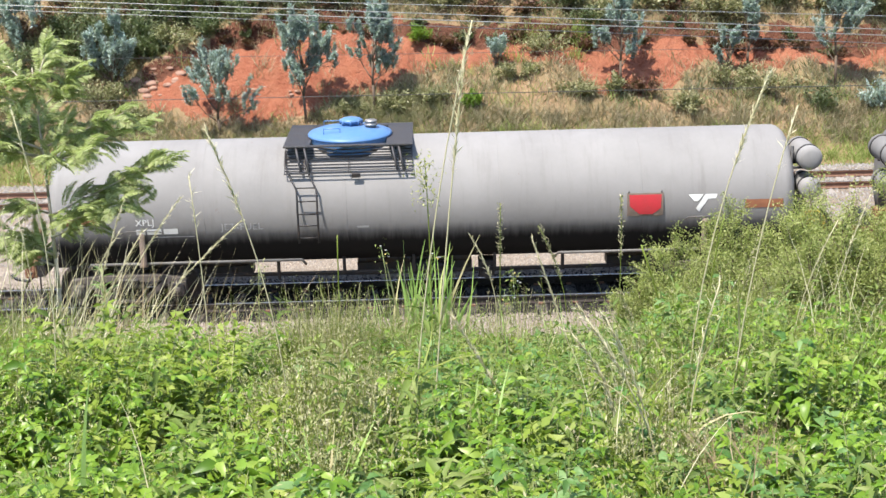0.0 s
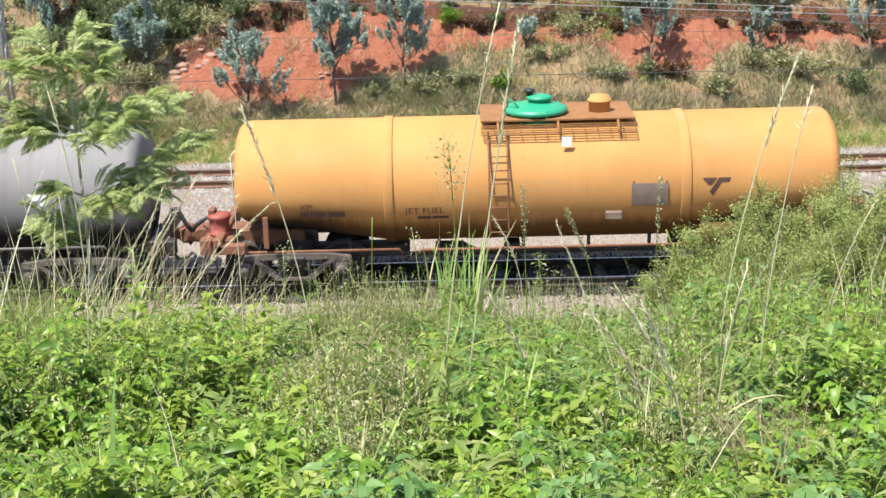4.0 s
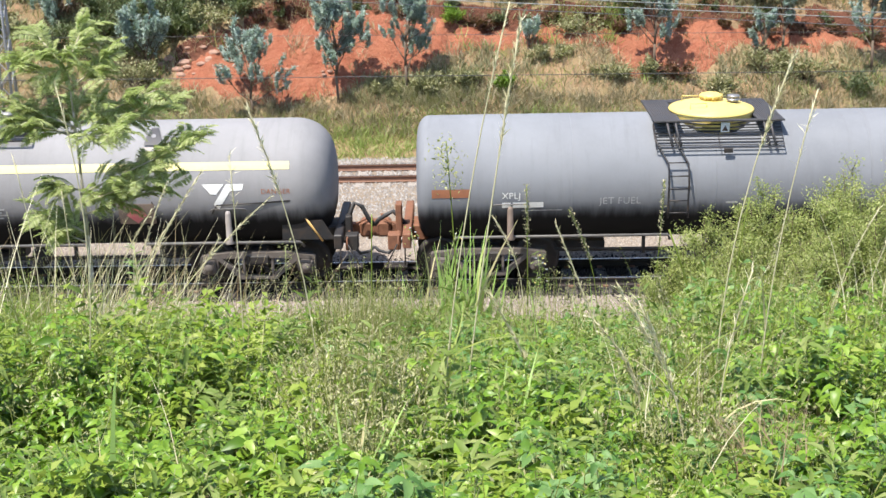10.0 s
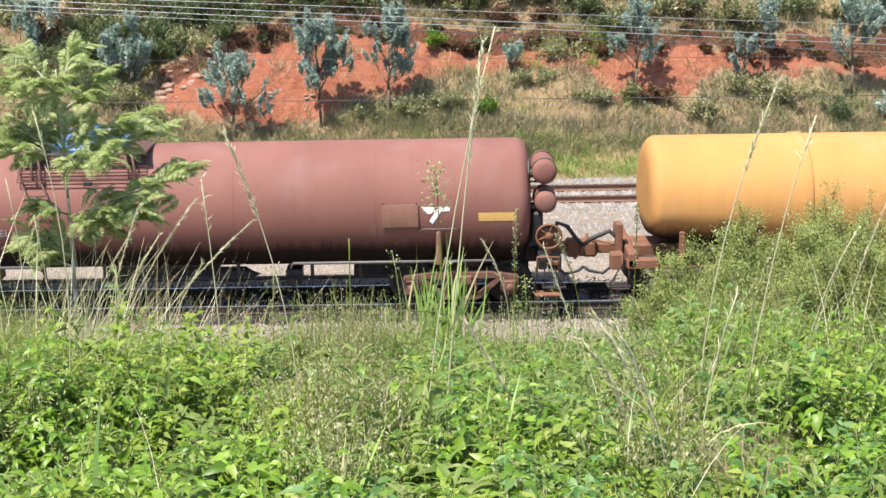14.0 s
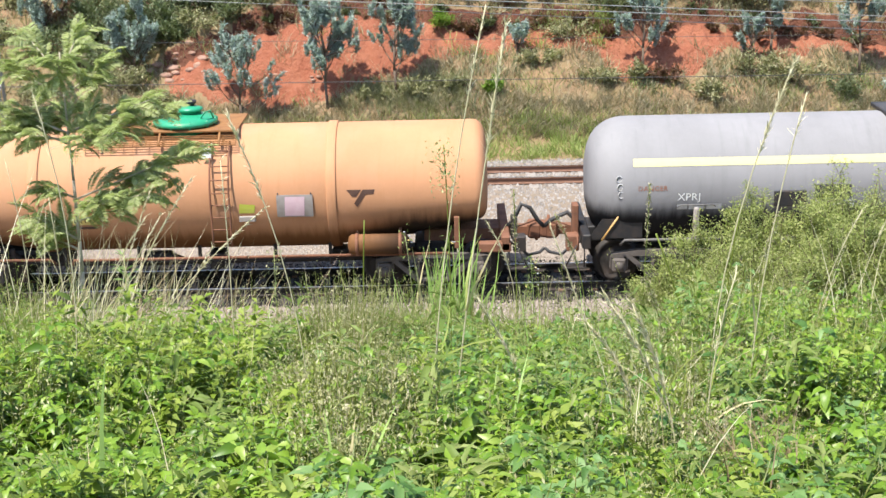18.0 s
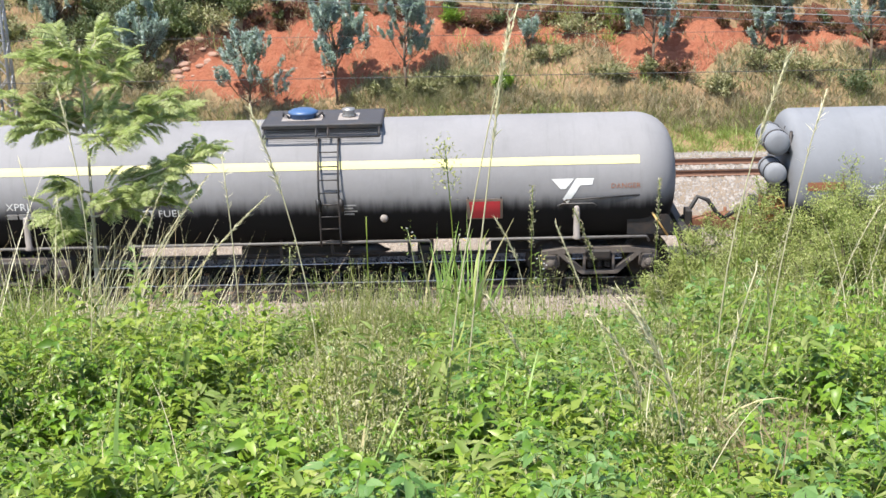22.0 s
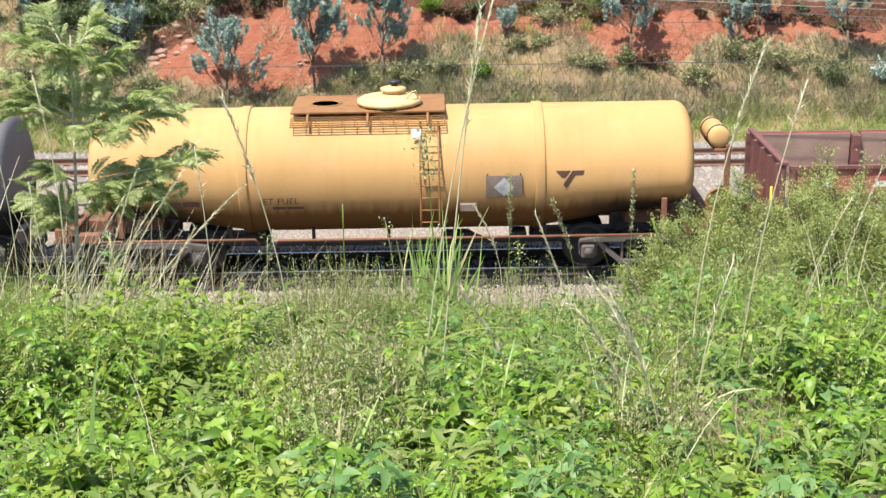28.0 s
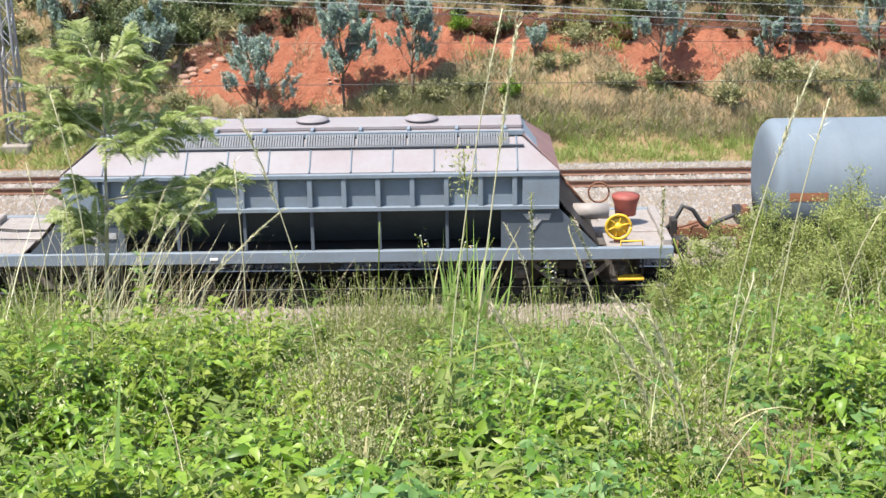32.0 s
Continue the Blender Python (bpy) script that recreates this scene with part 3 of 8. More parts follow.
def wheelset_mesh():
    bm = BM()
    for y in (-0.53, 0.53):
        o = 1 if y > 0 else -1
        turned(bm, [(y - 0.065 * o, 0.0), (y - 0.065 * o, 0.44), (y - 0.04 * o, 0.445), (y - 0.035 * o, 0.43), (y + 0.06 * o, 0.42),
                    (y + 0.065 * o, 0.36), (y + 0.03 * o, 0.34), (y + 0.03 * o, 0.16), (y + 0.08 * o, 0.13), (y + 0.08 * o, 0.0)], 28, "y")
        for k in range(5):
            a = 2 * math.pi * k / 5
            rod(bm, (0.25 * math.cos(a), y + 0.028 * o, 0.25 * math.sin(a)), (0.25 * math.cos(a), y + 0.037 * o, 0.25 * math.sin(a)), 0.05, 8)
    rod(bm, (0, -0.8, 0), (0, 0.8, 0), 0.075, 12)
    return bm


def side_frame_mesh():
    """A cast bogie side frame: arch, spring nest, axle boxes."""
    bm = BM()
    y0, y1 = -0.92, -0.78
    plate(bm, [(-1.06, y1, 0.57), (-1.06, y1, 0.64), (-0.55, y1, 0.71), (0.55, y1, 0.71), (1.06, y1, 0.64), (1.06, y1, 0.57), (0.6, y1, 0.60), (-0.6, y1, 0.60)], y1 - y0)
    for o in (-1, 1):
        plate(bm, [(o * 0.80, y1, 0.61), (o * 0.68, y1, 0.61), (o * 0.26, y1, 0.25), (o * 0.34, y1, 0.19)][::o], y1 - y0)
        box(bm, min(o * 1.08, o * 1.05), max(o * 1.08, o * 1.05), y0, y1, 0.36, 0.62, 0.008)
        box(bm, min(o * 0.74, o * 0.78), max(o * 0.74, o * 0.78), y0, y1, 0.34, 0.60, 0.008)
        box(bm, o * 0.27 - 0.025, o * 0.27 + 0.025, y0 + 0.02, y1, 0.24, 0.61, 0.008)
    box(bm, -0.33, 0.33, y0, y1, 0.18, 0.25, 0.012)
    box(bm, -0.25, 0.25, y0 + 0.03, y1, 0.47, 0.52, 0.008)
    return bm


def springs_mesh():
    bm = BM()
    for x in (-0.16, 0.0, 0.16):
        for k in range(5):
            turned(bm, [(0.31 + k * 0.045, 0.05), (0.325 + k * 0.045, 0.068), (0.34 + k * 0.045, 0.05)], 10, "z", (x, -0.85, 0))
    return bm


def axle_box_mesh():
    bm = BM()
    box(bm, -0.13, 0.13, -1.0, -0.80, -0.12, 0.14, 0.03)
    turned(bm, [(-1.04, 0.0), (-1.04, 0.075), (-1.0, 0.09)], 14, "y")
    for a in range(4):
        c, s = 0.1 * math.cos(a * math.pi / 2 + 0.78), 0.1 * math.sin(a * math.pi / 2 + 0.78)
        rod(bm, (c, -1.0, s), (c, -1.02, s), 0.016, 6)
    return bm


WHEELS = []


def bogie(car, x, mat_name="bogie"):
    b = part("bogie", shared(("bogie_bolster", mat_name), lambda: box(box(BM(), -0.22, 0.22, -0.95, 0.95, 0.46, 0.66, 0.03), -0.35, 0.35, -0.35, 0.35, 0.62, 0.80, 0.03), mat_name),
             None, car, "", pose(x, 0, 0))
    for side in (0, 180):
        part("side_frame", shared(("side_frame", mat_name), side_frame_mesh, "frame_dust" if mat_name == "bogie" else mat_name), None, b, "", pose(0, 0, 0, 0, 0, side))
        part("spring_nest", shared(("spring_nest", mat_name), springs_mesh, "bogie"), None, b, "", pose(0, 0, 0, 0, 0, side))
        for ax in (-0.915, 0.915):
            part("axle_box", shared(("axle_box", mat_name), axle_box_mesh, "frame_dust" if mat_name == "bogie" else mat_name), None, b, "", pose(ax, 0, 0.43, 0, 0, side))
    for ax in (-0.915, 0.915):
        w = part("wheelset", shared("wheelset", wheelset_mesh, "bogie"), None, b, "", pose(ax, 0, 0.425))
        WHEELS.append((w, ax))
    return b


ENDS = []


def coupler(car, x, o, style="black_steel"):
    """Notes a wagon's end; the drawgear is built once the next wagon is known."""
    ENDS.append((car, x, o, style))


def draw_gear(car, x, o, g, style):
    """Drawgear at a wagon's end: o the way that it points, g the half gap to the next wagon."""
    def bar(x0, x1, *rest):
        return box(BM(), min(x + x0 * o, x + x1 * o), max(x + x0 * o, x + x1 * o), *rest)
    gear = part("coupler", bar(-0.5, g - 0.2, -0.10, 0.10, 0.80, 0.99, 0.02), style, car, "rusty knuckle coupler")
    part("coupler_head", bar(g - 0.30, g - 0.02, -0.18, 0.18, 0.74, 1.06, 0.05), style, gear)
    part("knuckle", bar(g - 0.08, g + 0.11, -0.19 if o > 0 else 0.02, -0.02 if o > 0 else 0.19, 0.76, 1.04, 0.05), style, gear)
    part("knuckle_pin", rod(BM(), (x + (g - 0.12) * o, -0.1 * o, 0.70), (x + (g - 0.12) * o, -0.1 * o, 1.14), 0.03, 8), style, gear)
    top = 1.52 if o > 0 else 1.34
    bm = pipe(BM(), [(x - 0.15 * o, -0.42, 0.98), (x + 0.08 * g * o, -0.44, 1.20), (x + 0.32 * g * o, -0.44, top), (x + 0.58 * g * o, -0.43, top - 0.08), (x + 0.82 * g * o, -0.42, 1.18), (x + g * o, -0.40, 1.06)], 0.042, 10)
    part("brake_hose", bm, "rubber", car, "black rubber brake hose")
    bm = pipe(BM(), [(x - 0.15 * o, -0.62, 0.86), (x + 0.15 * g * o, -0.62, 0.78), (x + 0.5 * g * o, -0.60, 0.56), (x + 0.85 * g * o, -0.56, 0.60), (x + g * o, -0.54, 0.68)], 0.032, 8)
    part("air_hose", bm, "rubber", car)
    bm = pipe(BM(), [(x + 0.06 * o, -1.08, 0.78), (x + 0.06 * o, -1.08, 1.0), (x + 0.08 * o, -0.3, 1.02), (x + (g - 0.15) * o, -0.16, 1.12)], 0.016, 6)
    part("uncoupling_lever", bm, "rust", car)
    part("hose_bracket", bar(0.0, 0.12, -0.62, -0.34, 0.88, 1.30 if o > 0 else 1.52, 0.015), "rust" if o < 0 else "bogie", car)
    part("valve_box", bar(0.02, 0.26, -0.98, -0.72, 0.74, 1.04, 0.02), "bogie" if o > 0 else "rust", car)
    part("end_step", bar(-0.10, 0.34, -1.14, -0.90, 0.44, 0.48, 0.008), "bogie", car)
    for dx in (-0.06, 0.30):
        part("step_hanger", rod(BM(), (x + dx * o, -1.12, 0.46), (x + (dx * 0.4 - 0.04) * o, -1.12, 0.9), 0.016, 6), "bogie", car)


def couple_train():
    where = {car.name: x for car, x in CARS}
    ends = sorted(ENDS, key=lambda e: where[e[0].name] + e[1])
    for k, (car, x, o, style) in enumerate(ends):
        n = k + o
        here = where[car.name] + x
        gap = abs(where[ends[n][0].name] + ends[n][1] - here) if 0 <= n < len(ends) else 1.3
        draw_gear(car, x, o, gap / 2, style)


def headstock(car, x, o, m="black_steel"):
    bm = BM()
    box(bm, min(x, x - 0.16 * o), max(x, x - 0.16 * o), -1.15, 1.15, 0.82, 1.10, 0.02)
    part("headstock", bm, m, car)
    bm = BM()
    lo, hi = sorted((x - 0.1 * o, x - 1.6 * o))
    box(bm, lo, hi, -0.32, 0.32, 0.72, 1.02, 0.02)
    part("stub_sill", bm, m, car)


def brake_wheel(car, x, o, m, z=1.42):
    """Hand brake wheel with rim, spokes and hub, on a post."""
    bm = BM()
    y = -1.02
    pipe(bm, [(x + 0.23 * math.cos(a), y, z + 0.23 * math.sin(a)) for a in np.linspace(0, 2 * math.pi, 25)], 0.026, 6)
    wheel = part("brake_wheel", bm, m, car, "round hand brake wheel")
    for k in range(6):
        a = k * math.pi / 3 + 0.3
        part("spoke", rod(BM(), (x, y + 0.03, z), (x + 0.22 * math.cos(a), y, z + 0.22 * math.sin(a)), 0.016, 6), m, wheel)
    part("hub", turned(BM(), [(y - 0.03, 0.0), (y - 0.03, 0.07), (y + 0.10, 0.09), (y + 0.14, 0.0)], 14, "y", (x, 0, z)), m, wheel)
    part("wheel_disc", turned(BM(), [(y + 0.03, 0.0), (y + 0.035, 0.2), (y + 0.05, 0.2), (y + 0.055, 0.0)], 20, "y", (x, 0, z)), m, wheel)
    bm = BM()
    box(bm, x - 0.06, x + 0.06, y + 0.08, y + 0.2, 0.9, z + 0.12, 0.01)
    box(bm, x - 0.2, x + 0.2, y, y + 0.3, 0.86, 0.94, 0.01)
    part("brake_post", bm, "rust" if m != "yellow_part" else "red_part", car)


def end_handles(car, x, o, m="yellow_part"):
    bm = BM()
    pipe(bm, [(x - 0.2, -1.2, 0.80), (x - 0.2, -1.2, 1.08), (x + 0.2, -1.2, 1.08), (x + 0.2, -1.2, 0.80)], 0.02, 6)
    part("grab_handle", bm, m, car, "yellow grab handle")
    bm = BM()
    box(bm, x - 0.24, x + 0.24, -1.25, -1.0, 0.33, 0.37, 0.008)
    step = part("foot_step", bm, m, car, "yellow foot step")
    for dx in (-0.22, 0.22):
        part("step_hanger", rod(BM(), (x + dx, -1.12, 0.36), (x + dx, -1.12, 0.85), 0.018, 6), "black_steel", step)


def reservoir(car, x, y0, y1, z, r, m):
    bm = BM()
    turned(bm, [(y0 - 0.05, 0.0), (y0 - 0.045, r * 0.6), (y0 - 0.01, r * 0.95), (y0 + 0.02, r), (y1 - 0.02, r), (y1 + 0.01, r * 0.95), (y1 + 0.05, 0.0)], 28, "y", (x, 0, z))
    part("air_reservoir", bm, m, car, "painted steel air reservoir drum")
    for y in (y0 + 0.15, y1 - 0.15):
        bm = BM()
        turned(bm, [(y - 0.025, r + 0.002), (y - 0.025, r + 0.012), (y + 0.025, r + 0.012), (y + 0.025, r + 0.002)], 28, "y", (x, 0, z))
        part("reservoir_strap", bm, "black_steel", car)


def ladder(car, x, z_top, z_low, width=0.36, m="black_steel", kink=0.0):
    """Ladder that follows the near side of the shell."""
    def side(z):
        return -(TR + 0.09) if z < TZ else -(math.sqrt(max(0.05, TR ** 2 - (z - TZ) ** 2)) + 0.12)
    zs = np.linspace(z_top, z_low, 9)
    for o in (-1, 1):
        bm = BM()
        pts = [(x + o * width / 2 - 0.22 * kink * min(1, max(0, (z - 2.34) / 0.4)), side(z), z) for z in zs]
        pipe(bm, pts, 0.019, 6)
        part("ladder_rail", bm, m, car)
    z = z_low + 0.10
    while z < z_top - 0.05:
        bm = BM()
        dx = 0.22 * kink * min(1, max(0, (z - 2.34) / 0.4))
        rod(bm, (x - width / 2 - dx, side(z), z), (x + width / 2 - dx, side(z), z), 0.012, 6)
        part("ladder_rung", bm, m, car)
        z += 0.23


def grating(car, x0, x1, a, b, n, m, cross=10):
    """Slatted walkway between two long edges a and b (y, z)."""
    for i in range(n):
        f = i / (n - 1)
        y, z = a[0] + (b[0] - a[0]) * f, a[1] + (b[1] - a[1]) * f
        bm = BM()
        box(bm, x0, x1, y - 0.010, y + 0.010, z - 0.008, z + 0.008)
        part("walkway_slat", bm, m, car)
    for k in range(cross + 1):
        x = x0 + (x1 - x0) * k / cross
        part("walkway_bearer", rod(BM(), (x, a[0], a[1] - 0.012), (x, b[0], b[1] - 0.012), 0.009, 4), m, car)


def big_hatch(car, x, b, lid, deck_m):
    """Dome with a wide lid through a deck plate, and the slatted walkway before it."""
    bm = BM()
    turned(bm, [(2.35, 0.72), (2.80, 0.74), (3.06, 0.77), (3.10, 0.78)], 48, "z", (x, 0, 0))
    part("dome_neck", bm, lid, car)
    # black rings added in place of the grating's shadow bars on the neck
    for z in (2.84, 2.91, 2.98):
        bm = turned(BM(), [(z - 0.014, 0.745), (z - 0.010, 0.775), (z + 0.010, 0.775), (z + 0.014, 0.745)], 48, "z", (x, 0, 0))
        part("neck_band", bm, "black_steel", car)
    if lid in ("lid_yellow", "lid_amber"):
        part("warning_sign", box(BM(), x + 0.04, x + 0.20, -0.80, -0.785, 2.84, 3.02, 0.003), "white", car, "small white warning sign")
        part("warning_triangle", plate(BM(), [(x + 0.065, -0.803, 2.87), (x + 0.175, -0.803, 2.87), (x + 0.12, -0.803, 2.97)], 0.003), "dark_mark", car)
    for sx, w0, w1 in ((-1, -1.18, -0.70), (1, 0.70, 1.18)):
        bm = BM()
        box(bm, x + w0, x + w1, -0.88, 1.02, 3.055, 3.085, 0.004)
        part("deck_plate", bm, deck_m, car, "chequered dark deck plate")
    for y0, y1 in ((-0.88, -0.775), (0.775, 1.02)):
        bm = BM()
        box(bm, x - 0.698, x + 0.698, y0, y1, 3.055, 3.085, 0.004)
        part("deck_plate", bm, deck_m, car)
    bm = BM()
    for k in range(60):
        xx = x - 1.16 + 2.32 * k / 59
        for y0, y1 in (((-0.87, -0.83), (0.83, 1.0)) if abs(xx - x) < 0.74 else ((-0.87, 1.0),)):
            box(bm, xx - 0.007, xx + 0.007, y0, y1, 3.083, 3.092)
    part("deck_ribs", bm, deck_m, car)["kind"] = "stuff"
    bm = BM()
    turned(bm, [(3.08, 0.76), (3.10, 0.79), (3.125, 0.79), (3.15, 0.77), (3.20, 0.62), (3.235, 0.40), (3.25, 0.2), (3.255, 0.0)], 48, "z", (x, 0, 0))
    ob = part("dome_lid", bm, lid, car, "wide low painted dome lid")
    bm = BM()
    turned(bm, [(3.24, 0.17), (3.30, 0.17), (3.31, 0.21), (3.35, 0.21), (3.38, 0.15), (3.39, 0.0)], 24, "z", (x + 0.02, 0.15, 0))
    part("man_lid", bm, lid, car)
    for k in range(8):
        a = k * math.pi / 4
        bm = BM()
        rod(bm, (x + 0.02 + 0.2 * math.cos(a), 0.15 + 0.2 * math.sin(a), 3.27), (x + 0.02 + 0.2 * math.cos(a), 0.15 + 0.2 * math.sin(a), 3.36), 0.02, 6)
        part("lid_bolt", bm, lid, car)
    vx = x + 0.40 * b
    bm = BM()
    turned(bm, [(3.18, 0.09), (3.26, 0.09), (3.27, 0.125), (3.30, 0.125), (3.31, 0.10), (3.33, 0.10), (3.34, 0.12), (3.37, 0.11), (3.38, 0.0)], 20, "z", (vx, -0.02, 0))
    part("vent_valve", bm, "steel", car, "ribbed grey vent valve")
    for dx, dy in ((-0.32, -0.42), (-0.36 * b, 0.3)):
        bm = BM()
        pipe(bm, [(x + dx - 0.14, dy, 3.17), (x + dx - 0.14, dy, 3.30), (x + dx + 0.16, dy, 3.30), (x + dx + 0.16, dy, 3.17)], 0.010, 6)
        part("lid_handle", bm, lid, car)
    grating(car, x - 1.16, x + 1.16, (-1.06, 2.615), (-0.58, 2.985), 10, deck_m, 2)
    for dx in (-0.95, -0.80, 0.80, 0.92):
        bm = BM()
        pipe(bm, [(x + dx, -0.85, 3.05), (x + dx + 0.04, -0.93, 2.86), (x + dx + 0.09, -1.04, 2.64)], 0.024, 6)
        part("deck_strut", bm, deck_m, car)
    bm = BM()
    box(bm, x + 0.06, x + 0.22, -1.11, -1.07, 2.53, 2.61, 0.005)
    part("walkway_plate", bm, "black_steel", car)


def placard(car, x, s, m, sign=None):
    bm = decal(BM(), [(x - 0.33, s - 0.21), (x + 0.33, s - 0.21), (x + 0.33, s + 0.21), (x - 0.33, s + 0.21)], 0.03)
    r = bmesh.ops.extrude_face_region(bm, geom=bm.faces[:])
    wrap(bm, 0.012)
    for v in r["geom"]:
        if isinstance(v, bmesh.types.BMVert):
            v.co += Vector((0, -0.02, 0.0))
    bmesh.ops.recalc_face_normals(bm, faces=bm.faces)
    p = part("placard", bm, m, car, "hazard placard board on the tank side")
    if sign:
        shape, c = sign
        bm = decal(BM(), [(x + px * 0.30, s + py * 0.19) for px, py in shape], 0.03)
        part("placard_sign", wrap(bm, 0.038), c, p)
    for dx in (-0.3, 0.3):
        q = on_shell(x + dx, s + 0.2)
        part("placard_clip", rod(BM(), q, q + Vector((0, -0.03, 0.05)), 0.012, 6), "black_steel", p)


SQUARE = [(-0.62, -0.95), (0.55, -0.95), (0.62, 0.92), (-0.58, 0.95)]
DIAMOND = [(-0.62, 0), (0, -0.95), (0.62, 0), (0, 0.95)]
WIDE_V = [(-0.98, 0.95), (0.98, 0.95), (0.95, -0.35), (0.45, -0.92), (-0.35, -0.92), (-0.95, -0.1)]


def emblem(car, x, s, m, size=1.0, tilt=0.0):
    """Operator's mark as plain painted shapes."""
    polys = [[(-0.26, 0.13), (0.02, 0.13), (-0.08, 0.0), (-0.15, 0.0)],
             [(0.05, 0.13), (0.27, 0.13), (0.25, 0.05), (0.10, 0.04), (-0.06, -0.20), (-0.12, -0.13)]]
    bm = BM()
    for p in polys:
        b2 = decal(BM(), [(x + px * size, s + py * size) for px, py in p], 0.05)
        me = bpy.data.meshes.new("m")
        b2.to_mesh(me)
        b2.free()
        bm.from_mesh(me)
        bpy.data.meshes.remove(me)
    part("painted_mark", wrap(bm), m, car, "plain painted operator mark")


def lettering(car, text, size, x, s, m, spacing=1.05, lift=0.008):
    part("lettering", wrap(words(text, size, x, s, spacing), lift), m, car, "painted words " + text)


def number_bars(car, x, s, widths, h, m, lift=0.008):
    part("painted_number", wrap(bars(x, s, widths, h), lift), m, car, "worn painted number")


def side_pipe(car, x0, x1, y=-1.16, z=1.02, m="dull_pipe"):
    bm = BM()
    pipe(bm, [(x0, y + 0.12, z - 0.12), (x0 + 0.06, y, z), (x1 - 0.06, y, z), (x1, y + 0.12, z - 0.12)], 0.028, 8)
    part("side_pipe", bm, m, car, "long grey pipe along the wagon")


def stanchion(car, x, m):
    bm = BM()
    turned(bm, [(0.98, 0.075), (1.0, 0.085), (1.05, 0.06), (1.55, 0.055), (1.60, 0.04), (1.61, 0.0)], 12, "z", (x, -1.20, 0))
    part("stanchion", bm, m, car)
    bm = BM()
    pipe(bm, [(x - 0.35, -1.16, 1.60), (x - 0.28, -1.20, 1.65), (x + 0.30, -1.20, 1.65), (x + 0.36, -1.16, 1.60)], 0.010, 6)
    part("grab_rail", bm, "dull_pipe", car)


def brake_gear(car, seed, m="black_steel"):
    """Pipes, rods, hangers and boxes under the belly."""
    for x0, x1 in ((-6.2, -3.3), (-1.3, 0.9), (3.5, 6.2)) if m == "black_steel" else ((-5.0, -2.4), (2.6, 5.0)):
        part("centre_sill", box(BM(), x0, x1, -0.17, 0.17, 0.44, 0.62, 0.01), m, car)
    rng = random.Random(seed)
    bm = BM()
    pipe(bm, [(-4.3, -0.62, 0.60), (4.3, -0.62, 0.58)], 0.022, 6)
    part("brake_pipe", bm, m, car)
    bm = BM()
    pipe(bm, [(-4.2, -0.35, 0.50), (-1, -0.35, 0.46), (4.2, -0.35, 0.48)], 0.03, 6)
    part("brake_rod", bm, m, car)
    x = -3.6 + rng.random()
    while x < 3.8:
        bm = BM()
        h = rng.uniform(0.28, 0.42)
        box(bm, x - 0.03, x + 0.03, -0.66, -0.58, 0.88 - h, 0.90, 0.005)
        part("pipe_hanger", bm, m, car)
        x += rng.uniform(0.9, 1.7)
    bx = rng.uniform(-1.6, 1.6)
    bm = BM()
    turned(bm, [(bx - 0.32, 0.0), (bx - 0.30, 0.15), (bx + 0.2, 0.15), (bx + 0.34, 0.06), (bx + 0.5, 0.0)], 18, "x", (0, -0.3, 0.56))
    part("brake_cylinder", bm, m, car)
    bm = BM()
    box(bm, bx + 1.0, bx + 1.3, -0.6, -0.2, 0.42, 0.72, 0.02)
    rod(bm, (bx + 1.15, -0.7, 0.5), (bx + 1.15, -0.2, 0.5), 0.09, 12)
    part("outlet_valve", bm, m, car)


def new_car(label, category, x):
    car = new("tank_wagon" if category == "tank wagon" else category.replace(" ", "_"))
    tagged(car, label, category, "wagons of the passing train")
    CARS.append((car, x))
    return car


CARS = []


